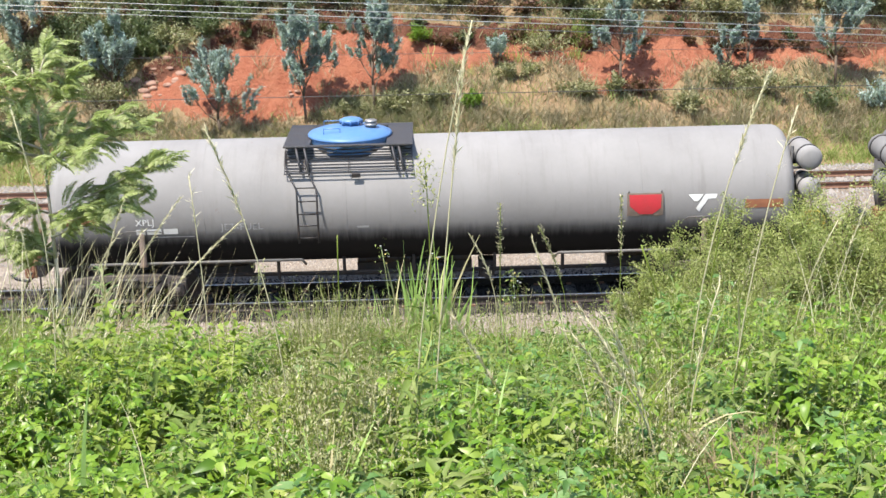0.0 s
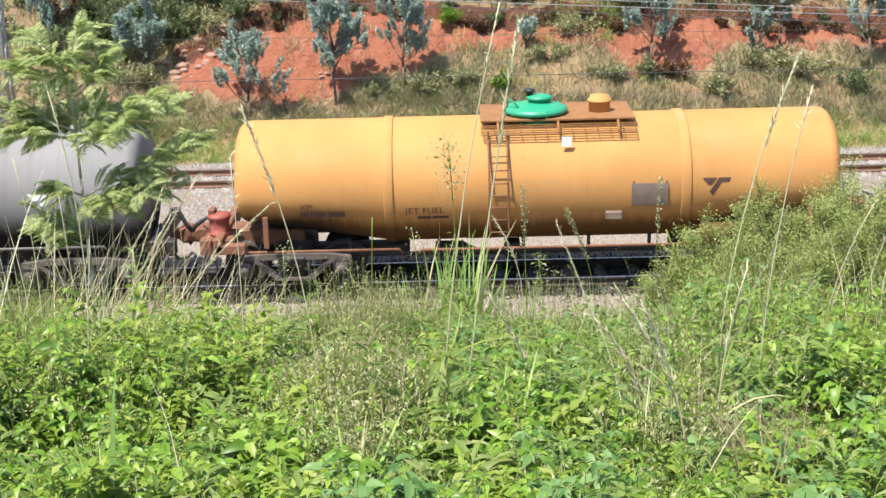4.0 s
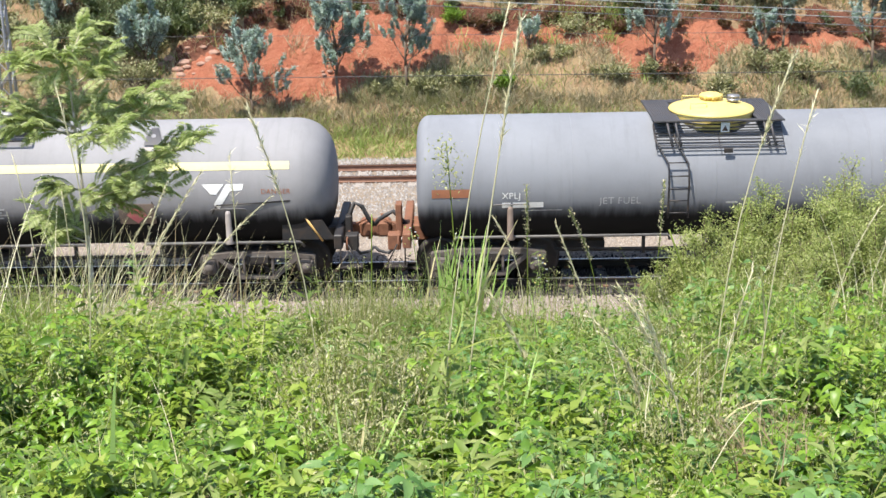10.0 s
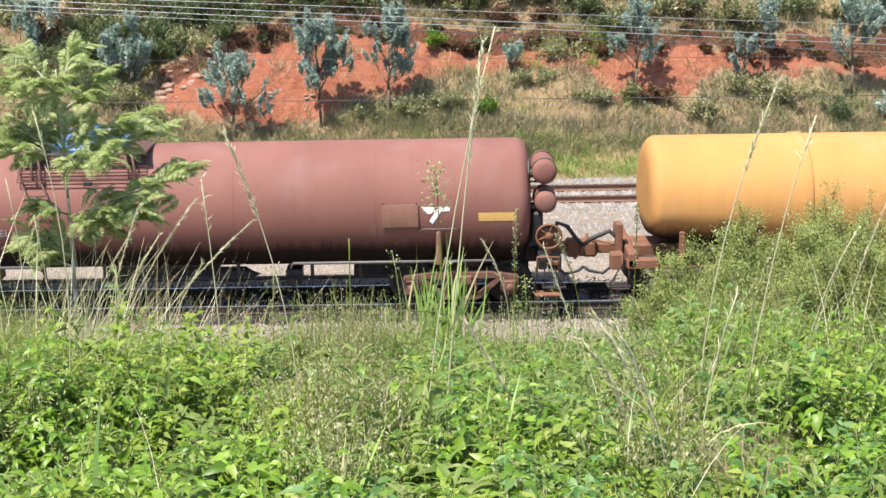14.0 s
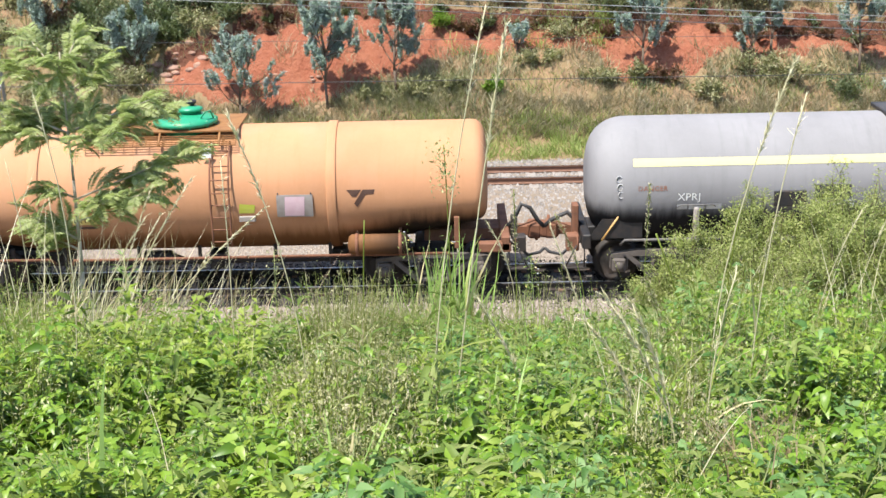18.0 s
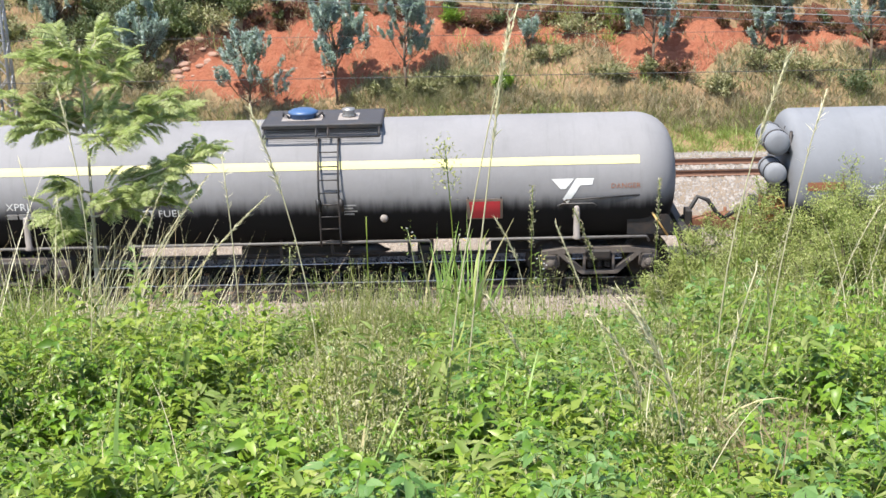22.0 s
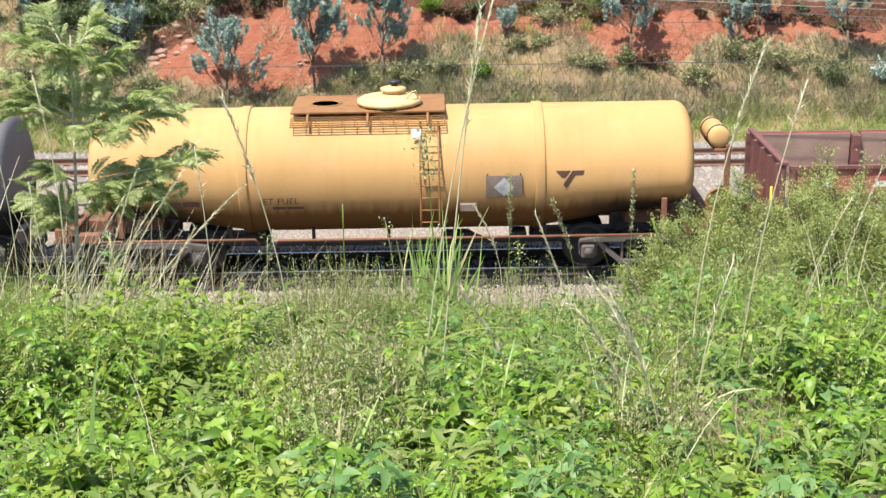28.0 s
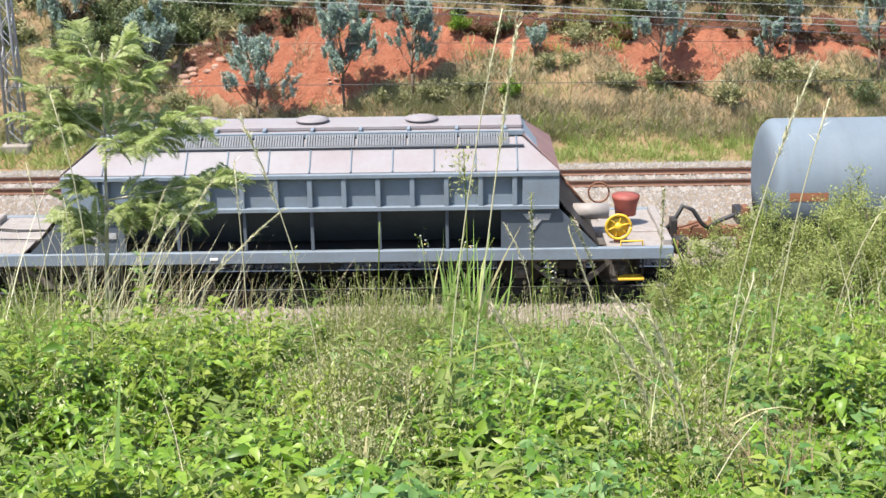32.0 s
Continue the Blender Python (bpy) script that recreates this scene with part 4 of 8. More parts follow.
def dome_tank(x, label, paint, lid, b, deck_m="deck", sign=None, words_m="white", sign_m="plate_brown", jet="JET FUEL", jet_m="dull_white", code="XPJ", bog="bogie", rust_end=True, vivid=True, mark=1.0, wheel="ochre_deck", jet_x=-3.45, code_x=-4.95, sign_x=4.13, mark_x=5.10, hat=None):
    car = new_car(label, "tank wagon", x)
    half = 6.74
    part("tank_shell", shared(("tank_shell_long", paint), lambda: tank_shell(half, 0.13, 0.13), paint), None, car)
    for k in (-4.0, -1.4, 1.4, 4.0):
        bm = BM()
        turned(bm, [(k - 0.012, TR - 0.01), (k - 0.006, TR + 0.004), (k + 0.006, TR + 0.004), (k + 0.012, TR - 0.01)], 72, "x", (0, 0, TZ))
        part("weld_seam", bm, paint, car)
    hx = -(hat or (1.34 if b > 0 else 1.22)) * b
    big_hatch(car, hx, b, lid, deck_m)
    ladder(car, hx - 0.76 * b, 2.95, 1.36, kink=1, m="black_steel" if deck_m == "deck" else deck_m)
    for o in (-1, 1):
        headstock(car, o * 7.14, o, "rust" if o != b and not vivid else "black_steel")
        coupler(car, o * 7.16, o, "rust")
        bogie(car, o * 5.55, bog)
        stanchion(car, o * 5.15, "plate_brown" if paint != "red" else "rust_bogie")
        if rust_end:
            bm = wrap(decal(BM(), [(o * 6.58, -0.10), (o * 5.88, -0.10), (o * 5.88, 0.06), (o * 6.58, 0.06)]), 0.006)
            part("data_panel", bm, "rust_mark" if paint != "red" else "lid_amber", car, "small painted data panel")
    if paint == "red":
        for k in range(3):
            q = on_shell(-6.42, arc_at(2.02 - 0.15 * k), 0.01)
            part("end_ring", pipe(BM(), [q + Vector((0.045 * math.cos(a), 0, 0.055 * math.sin(a))) for a in np.linspace(0, 2 * math.pi, 13)], 0.011, 5), "dull_white", car)
    # brake end
    xe = b * 7.10
    reservoir(car, xe, -0.95, -0.05, 2.62, 0.225, paint)
    reservoir(car, xe + 0.02 * b, -1.0, -0.35, 2.06, 0.20, paint)
    for y in (-0.72, -0.3):
        post = part("rack_post", rod(BM(), (xe - 0.28 * b, y, 0.95), (xe - 0.28 * b, y, 2.8), 0.03, 6), "black_steel", car)
        for z in (2.4, 1.86):
            part("rack_bracket", rod(BM(), (xe - 0.32 * b, y, z), (xe + 0.1 * b, y, z), 0.025, 6), "black_steel", post)
    bm = box(BM(), min(xe - 0.24 * b, xe - 0.02 * b), max(xe - 0.24 * b, xe - 0.02 * b), -0.9, -0.1, 1.2, 1.85, 0.04)
    part("valve_chest", bm, "black_steel", car)
    brake_wheel(car, xe + 0.08 * b, b, wheel)
    end_handles(car, xe + 0.05 * b, b, "yellow_part" if vivid else "rust")
    brake_gear(car, int(x * 7))
    side_pipe(car, -6.2, -2.2)
    side_pipe(car, 2.4, 6.2)
    # markings
    sl = arc_at(1.62)
    lettering(car, code, 0.17, code_x, sl + 0.13, words_m)
    number_bars(car, code_x, sl - 0.05, [0.16, 0.26, 0.26], 0.11, words_m)
    lettering(car, jet, 0.19, jet_x, sl - 0.0, jet_m)
    bm = wrap(decal(BM(), [(-4.95, sl - 0.12), (-4.2, sl - 0.12), (-4.2, sl - 0.10), (-4.95, sl - 0.10)]), 0.007)
    part("underline", bm, "dull_white", car)
    if sign_m:
        placard(car, sign_x, arc_at(1.90), sign_m, sign)
    emblem(car, mark_x, arc_at(1.93), "white", mark)
    bm = wrap(decal(BM(), [(-1.22, arc_at(1.60)), (-1.0, arc_at(1.60)), (-1.0, arc_at(1.60) + 0.04), (-1.22, arc_at(1.60) + 0.04)]), 0.007)
    part("small_notice", bm, "dull_white", car)
    return car


def stripe_tank(x, label, paint, b, plat, lad, sign, eyes=False, dx=0.0, jet_x=-2.42):
    """Long grey tank with a pale stripe, a flat top platform and a black belly."""
    car = new_car(label, "tank wagon", x)
    half = 6.63
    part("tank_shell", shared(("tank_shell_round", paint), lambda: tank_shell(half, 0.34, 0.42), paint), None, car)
    s0 = arc_at(2.35)
    bm = wrap(decal(BM(), [(-6.20, s0), (6.20, s0), (6.20, s0 + 0.15), (-6.20, s0 + 0.15)]), 0.006)
    part("painted_stripe", bm, "stripe", car, "pale yellow stripe along the tank")
    # platform
    bm = box(BM(), plat - 1.08, plat + 1.08, -0.62, 0.62, 3.07, 3.10, 0.004)
    part("platform", bm, "deck", car, "dark top platform")
    bm = BM()
    for y in (-0.66, 0.66):
        box(bm, plat - 1.10, plat + 1.10, y - 0.02, y + 0.02, 3.03, 3.10, 0.004)
    for xx in (-1.09, 1.09):
        box(bm, plat + xx - 0.02, plat + xx + 0.02, -0.64, 0.64, 3.03, 3.095, 0.004)
    part("platform_rim", bm, "black_steel", car)
    for xx in (-1.06, -0.1, 0.12, 1.06):
        part("platform_bracket", rod(BM(), (plat + xx, -0.66, 3.05), (plat + xx, -0.83, 2.90), 0.02, 6), "black_steel", car)
    part("platform_edge_bar", rod(BM(), (plat - 1.06, -0.83, 2.90), (plat + 1.06, -0.83, 2.90), 0.018, 6), "black_steel", car)
    for i in range(5):
        bm = box(BM(), plat - 1.04, plat + 1.04, -0.81 + i * 0.036, -0.798 + i * 0.036, 2.91 + i * 0.030, 2.918 + i * 0.030)
        part("platform_slat", bm, "deck", car)
    lx, vx = (plat - 0.40, plat + 0.46) if b < 0 else (plat + 0.35, plat - 0.55)
    for xx, w in ((lx, 0.38), (vx, 0.19)):
        bm = box(BM(), xx - w, xx + w, -0.30, 0.30, 3.098, 3.106)
        part("lid_seat", bm, "plate_grey", car)
    bm = turned(BM(), [(3.10, 0.25), (3.18, 0.25), (3.19, 0.28), (3.22, 0.28), (3.26, 0.20), (3.275, 0.0)], 28, "z", (lx, 0, 0))
    part("man_lid", bm, "man_blue", car, "round blue man lid")
    for k in (-1, 1):
        part("lid_clamp", pipe(BM(), [(lx + k * 0.24, -0.12, 3.12), (lx + k * 0.36, -0.05, 3.20), (lx + k * 0.38, 0.08, 3.12)], 0.02, 6), "black_steel", car)
    bm = turned(BM(), [(3.10, 0.12), (3.14, 0.14), (3.18, 0.10), (3.22, 0.13), (3.26, 0.12), (3.28, 0.0)], 20, "z", (vx, 0, 0))
    part("vent_valve", bm, "steel", car)
    ladder(car, lad, 2.90, 0.95, 0.36)
    if eyes:
        for ex in (-3.98 + dx, 3.34 + dx):
            bm = wrap(decal(BM(), [(ex - 0.16, arc_at(2.75)), (ex + 0.16, arc_at(2.75)), (ex + 0.14, arc_at(2.86)), (ex + 0.06, arc_at(2.98)), (ex - 0.06, arc_at(2.98)), (ex - 0.14, arc_at(2.86))], 0.05), 0.03)
            part("lifting_lug", bm, "deck", car)
            bm = wrap(decal(BM(), [(ex - 0.18, arc_at(2.66)), (ex + 0.18, arc_at(2.66)), (ex + 0.18, arc_at(2.73)), (ex - 0.18, arc_at(2.73))], 0.05), 0.02)
            part("lug_pad", bm, "plate_grey", car)
            bm = wrap(decal(BM(), [(ex + 0.045 * math.cos(a), arc_at(2.88) + 0.05 * math.sin(a)) for a in np.linspace(0, 6.28, 11)[:-1]], 0.05), 0.034)
            part("lug_eye", bm, paint, car)
    else:
        bm = BM()
        for k in (0, 0.42):
            pipe(bm, [(lad - 0.2 + k, -TR - 0.02, 1.78), (lad - 0.2 + k, -TR - 0.1, 1.84), (lad - 0.2 + k, -TR - 0.06, 1.62)], 0.05, 8)
        part("hose_bracket", bm, "black_steel", car)
    bm = box(BM(), plat - 0.52, plat - 0.36, -0.88, -0.86, 2.82, 3.02, 0.004)
    if eyes:
        part("warning_sign", bm, "white", car, "small triangle warning sign")
        bm = plate(BM(), [(plat - 0.51, -0.884, 2.85), (plat - 0.37, -0.884, 2.85), (plat - 0.44, -0.884, 2.99)], 0.004)
        part("warning_triangle", bm, "lid_yellow", car)
    else:
        bm.free()
    for o in (-1, 1):
        headstock(car, o * 7.12, o)
        coupler(car, o * 7.14, o, "rust")
        bogie(car, o * 5.5)
        stanchion(car, o * 5.05, "plate_grey")
        bm = plate(BM(), [(o * 6.0, -0.98, 1.35), (o * 6.75, -0.98, 1.35), (o * 6.98, -0.98, 0.98), (o * 6.0, -0.98, 0.98)], 0.02)
        part("end_gusset", bm, "black_steel", car)
    xe = b * 7.10
    reservoir(car, xe, -0.95, -0.05, 2.62, 0.225, paint)
    reservoir(car, xe + 0.02 * b, -1.0, -0.35, 2.06, 0.20, paint)
    for y in (-0.72, -0.3):
        post = part("rack_post", rod(BM(), (xe - 0.28 * b, y, 0.95), (xe - 0.28 * b, y, 2.8), 0.03, 6), "black_steel", car)
        for z in (2.4, 1.86):
            part("rack_bracket", rod(BM(), (xe - 0.32 * b, y, z), (xe + 0.1 * b, y, z), 0.025, 6), "black_steel", post)
    brake_wheel(car, xe - 0.05 * b, b, "rust" if eyes else "yellow_part")
    end_handles(car, xe + 0.1 * b, b)
    bm = BM()
    for dx in (-0.45, 0.42):
        pipe(bm, [(xe + dx, -1.15, 0.85), (xe + dx, -1.15, 1.5), (xe + dx * 0.7, -1.1, 1.5)], 0.022, 6)
    part("grab_rail", bm, "rust" if eyes else "yellow_part", car)
    bm = rod(BM(), (-b * 6.75, -1.02, 0.95), (-b * 6.45, -1.02, 1.40), 0.02, 6)
    part("orange_lever", bm, "lid_amber", car)
    for k in range(3):
        q = on_shell(-6.46 + 0.02 * k, arc_at(2.14 - 0.15 * k), -0.03)
        part("end_ring", pipe(BM(), [q + Vector((0.05 * math.cos(a), 0, 0.06 * math.sin(a))) for a in np.linspace(0, 2 * math.pi, 13)], 0.013, 5), "dull_white", car)
    brake_gear(car, int(x * 5))
    for x0, x1 in ((-6.4, -3.6), (-3.3, 2.4), (3.4, 6.4)):
        side_pipe(car, x0, x1, -1.14, 0.98)
    sl = arc_at(1.60)
    lettering(car, "XPRJ", 0.20, -5.40, sl + 0.13, "white")
    number_bars(car, -5.40, sl - 0.05, [0.18, 0.28, 0.28], 0.11, "dull_white")
    lettering(car, "JET FUEL", 0.20, jet_x, sl - 0.06, "white")
    if eyes:
        part("painted_patch", wrap(decal(BM(), [(jet_x, sl + 0.12), (jet_x + 0.60, sl + 0.12), (jet_x + 0.60, sl + 0.34), (jet_x, sl + 0.34)]), 0.005), "hopper", car, "pale blue overpainted patch")
    else:
        part("painted_patch", wrap(decal(BM(), [(jet_x, sl + 0.12), (jet_x + 0.66, sl + 0.12), (jet_x + 0.66, sl + 0.38), (jet_x, sl + 0.38)]), 0.005), "deck", car, "dark overpainted patch")
    part("data_plate", box(BM(), jet_x - 0.74, jet_x - 0.16, -TR - 0.06, -TR + 0.1, 1.60, 1.88, 0.01), "black_steel", car)
    lettering(car, "DANGER", 0.13, 5.25 + dx, arc_at(1.92), "rust_mark")
    lettering(car, "DANGER", 0.13, -6.12, arc_at(1.92), "rust_mark")
    for k in range(4):
        bm = wrap(decal(BM(), [(lad + 0.26, sl + 0.08 - k * 0.06), (lad + 0.26 + (0.22, 0.16, 0.24, 0.18)[k], sl + 0.08 - k * 0.06), (lad + 0.26 + (0.22, 0.16, 0.24, 0.18)[k], sl + 0.11 - k * 0.06), (lad + 0.26, sl + 0.11 - k * 0.06)]), 0.007)
        part("notice_line", bm, "dull_white", car)
    placard(car, 2.95 + dx, arc_at(1.56), sign[0], sign[1])
    emblem(car, 4.55 + dx, arc_at(1.92), "white", 1.45)
    bm = BM()
    turned(bm, [(-0.02, 0.0), (-0.02, 0.06), (0.03, 0.075)], 14, "y", (lad + 0.98, -TR * 0.98, 1.42))
    part("round_fitting", bm, "plate_grey", car)
    pipe_bm = pipe(BM(), [(4.75, -1.12, 1.55), (4.85, -1.2, 1.72), (6.2, -1.16, 1.78)], 0.014, 6)
    part("grab_rail", pipe_bm, "black_steel", car)
    return car


def short_tank(x, label, paint, lid, b, drum=0, under=0, red_cyl=(), product="JET FUEL", sign=("plate_brown", None), turret=True, deck="ochre_deck", mark="dark_mark", shift=0.0):
    """Shorter banded tank with a side-by-side deck hatch."""
    car = new_car(label, "tank wagon", x)
    half = 5.45
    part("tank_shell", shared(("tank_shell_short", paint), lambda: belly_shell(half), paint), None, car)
    for k in (-2.72, 2.72):
        bm = turned(BM(), [(k - 0.09, TR - 0.02), (k - 0.09, TR + 0.022), (k - 0.07, TR + 0.028), (k + 0.07, TR + 0.028), (k + 0.09, TR + 0.022), (k + 0.09, TR - 0.02)], 72, "x", (0, 0, TZ))
        part("tank_band", bm, paint, car)
    for k in (-0.9, 0.9):
        bm = turned(BM(), [(k - 0.012, TR - 0.01), (k - 0.006, TR + 0.004), (k + 0.006, TR + 0.004), (k + 0.012, TR - 0.01)], 72, "x", (0, 0, TZ))
        part("weld_seam", bm, paint, car)
    px = -0.42 * b + shift
    bm = box(BM(), px - 1.42, px + 1.42, -0.62, 0.85, 3.06, 3.10, 0.006)
    part("deck_plate", bm, deck, car, "rusty deck plate")
    grating(car, px - 1.41, px + 1.41, (-0.88, 2.88), (-0.64, 3.00), 6, deck, 12)
    for k in range(3):
        bm = rod(BM(), (px - 1.1 + k * 1.1, -0.60, 3.06), (px - 1.1 + k * 1.1, -0.85, 2.88), 0.025, 6)
        part("deck_strut", bm, deck, car)
    lx = px + 0.38 * b
    bm = turned(BM(), [(2.7, 0.46), (3.10, 0.46), (3.13, 0.50)], 36, "z", (lx, -0.05, 0))
    part("dome_neck", bm, lid, car)
    bm = turned(BM(), [(3.12, 0.56), (3.14, 0.60), (3.20, 0.60), (3.24, 0.52), (3.28, 0.34), (3.30, 0.0)], 44, "z", (lx, -0.05, 0))
    part("dome_lid", bm, lid, car, "round painted dome lid")
    bm = turned(BM(), [(3.28, 0.2), (3.34, 0.2), (3.35, 0.24), (3.39, 0.24), (3.42, 0.15), (3.425, 0.0)], 24, "z", (lx + 0.08, 0.05, 0))
    part("man_lid", bm, lid, car)
    bm = turned(BM(), [(3.40, 0.06), (3.46, 0.06), (3.47, 0.10), (3.52, 0.10), (3.53, 0.0)], 16, "z", (lx + 0.10 * b, 0.1, 0))
    part("vent_valve", bm, "black_steel", car)
    bm = BM()
    for k in range(10):
        a = k * math.pi / 5
        rod(bm, (lx + 0.56 * math.cos(a), -0.05 + 0.56 * math.sin(a), 3.1), (lx + 0.56 * math.cos(a), -0.05 + 0.56 * math.sin(a), 3.23), 0.025, 6)
    part("lid_bolts", bm, lid, car)
    bm = pipe(BM(), [(lx + 0.3 * b, -0.3, 3.22), (lx + 0.42 * b, -0.34, 3.38), (lx + 0.5 * b, -0.2, 3.38), (lx + 0.55 * b, -0.1, 3.18)], 0.016, 6)
    part("lid_lever", bm, lid, car)
    tx = px - 0.82 * b
    if turret:
        bm = turned(BM(), [(3.09, 0.2), (3.28, 0.2), (3.285, 0.225), (3.32, 0.225), (3.325, 0.19), (3.40, 0.18), (3.41, 0.0)], 24, "z", (tx, 0, 0))
        part("vent_turret", bm, paint, car)
    else:
        bm = turned(BM(), [(3.09, 0.31), (3.115, 0.31), (3.118, 0.27), (3.10, 0.25), (3.10, 0.0)], 30, "z", (tx, 0.1, 0))
        part("hatch_ring", bm, deck, car)
    ladder(car, px + 1.12 * b, 2.90, 1.05, 0.34, "rust" if paint != "ochre" else "ochre_deck")
    bm = box(BM(), lx + 0.42, lx + 0.60, -1.00, -0.98, 2.66, 2.84, 0.004)
    part("warning_sign", bm, "white", car, "small white notice")
    for o in (-1, 1):
        headstock(car, o * 5.98, o, "rust")
        coupler(car, o * 6.02, o, "rust")
        bogie(car, o * 4.55, "bogie")
        bm = box(BM(), o * 5.0 - 0.05, o * 5.0 + 0.05, -1.16, -1.08, 0.9, 1.5, 0.01)
        part("side_bracket", bm, "rust", car)
        bm = box(BM(), min(o * 5.4, o * 6.0), max(o * 5.4, o * 6.0), -1.15, -0.95, 0.80, 0.98, 0.02)
        part("end_step", bm, "rust", car)
        if o in red_cyl:
            bm = turned(BM(), [(1.0, 0.2), (1.06, 0.2), (1.07, 0.17), (1.30, 0.19), (1.34, 0.22), (1.40, 0.22), (1.42, 0.1), (1.44, 0.0)], 24, "z", (o * 5.95, -0.55, 0.02))
            part("brake_chamber", bm, "red_part", car, "red upright brake chamber")
            bm = box(BM(), o * 5.95 - 0.28, o * 5.95 + 0.28, -0.95, -0.2, 0.9, 1.02, 0.01)
            part("chamber_shelf", bm, "rust", car)
    if drum:
        xe = drum * 6.02
        reservoir(car, xe, -0.85, 0.05, 2.55, 0.20, paint)
        bm = BM()
        box(bm, xe + 0.16 * drum - 0.05, xe + 0.16 * drum + 0.05, -0.9, -0.82, 0.95, 2.42, 0.01)
        box(bm, xe - 0.1, xe + 0.25, -0.9, 0.1, 2.30, 2.35, 0.01)
        part("drum_stand", bm, "rust", car)
        brake_wheel(car, xe, drum, "yellow_part" if paint == "yellow" else "ochre_deck", 1.40)
        bm = BM()
        for dx in (-0.16, 0.16):
            rod(bm, (xe + dx * 0.4, -1.04, 1.28), (xe + dx * 1.3, -1.04, 0.95), 0.02, 6)
        part("wheel_stand", bm, "yellow_part", car)
        bm = box(BM(), xe - 0.35, xe + 0.3, -1.1, -0.6, 0.72, 0.98, 0.02)
        part("end_box", bm, "rust" if paint != "ochre" else "ochre_deck", car)
        end_handles(car, xe, drum, "lid_amber")
    if under:
        bm = turned(BM(), [(under * 3.55 - 0.58, 0.0), (under * 3.55 - 0.55, 0.15), (under * 3.55 - 0.5, 0.19), (under * 3.55 + 0.5, 0.19), (under * 3.55 + 0.55, 0.15), (under * 3.55 + 0.58, 0.0)], 24, "x", (0, -1.05, 0.98))
        part("air_reservoir", bm, paint, car, "painted air reservoir under the tank")
        bm = BM()
        for dx in (-0.4, 0.4):
            turned(bm, [(under * 3.55 + dx - 0.03, 0.192), (under * 3.55 + dx - 0.03, 0.205), (under * 3.55 + dx + 0.03, 0.205), (under * 3.55 + dx + 0.03, 0.192)], 24, "x", (0, -1.05, 0.98))
            rod(bm, (under * 3.55 + dx, -1.0, 1.1), (under * 3.55 + dx, -0.75, 1.3), 0.03, 6)
        part("reservoir_strap", bm, "rust", car)
    brake_gear(car, int(x * 3), "bogie")
    side_pipe(car, -5.5, -2.5, -1.05, 0.80, "rust")
    side_pipe(car, -2.2, 4.9, -1.0, 0.76, "rust")
    sl = arc_at(1.50)
    lettering(car, "XPJ", 0.16, -4.35, sl + 0.13, "dark_mark")
    number_bars(car, -4.35, sl - 0.03, [0.15, 0.3, 0.3], 0.10, "dark_mark")
    if product:
        lettering(car, product, 0.18, -2.42, sl, "dark_mark")
    else:
        lettering(car, "T/AMATOLA", 0.17, -2.40, sl + 0.02, "dark_mark")
        bm = wrap(decal(BM(), [(-2.05, sl - 0.02), (-1.6, sl - 0.02), (-1.6, sl + 0.17), (-2.05, sl + 0.17)]), 0.005)
        part("yellow_patch", bm, "lid_yellow", car, "faded yellow paint patch")
    number_bars(car, -2.2, sl - 0.12, [0.25, 0.3], 0.06, "dark_mark")
    placard(car, 2.05, arc_at(1.78), sign[0], sign[1])
    emblem(car, 3.25, arc_at(1.93), mark, 0.98)
    if paint == "orange":
        part("data_plate", box(BM(), 1.02, 1.32, -TR - 0.03, -TR + 0.12, 1.50, 1.60, 0.008), "plate_grey", car)
        part("lime_patch", wrap(decal(BM(), [(1.02, sl + 0.16), (1.30, sl + 0.16), (1.32, sl + 0.32), (1.04, sl + 0.34)]), 0.006), "lime_mark", car, "lime green paint patch")
    else:
        part("data_plate", box(BM(), 1.25, 1.55, -TR - 0.02, -TR + 0.14, 1.32, 1.46, 0.01), "plate_brown", car)
    return car


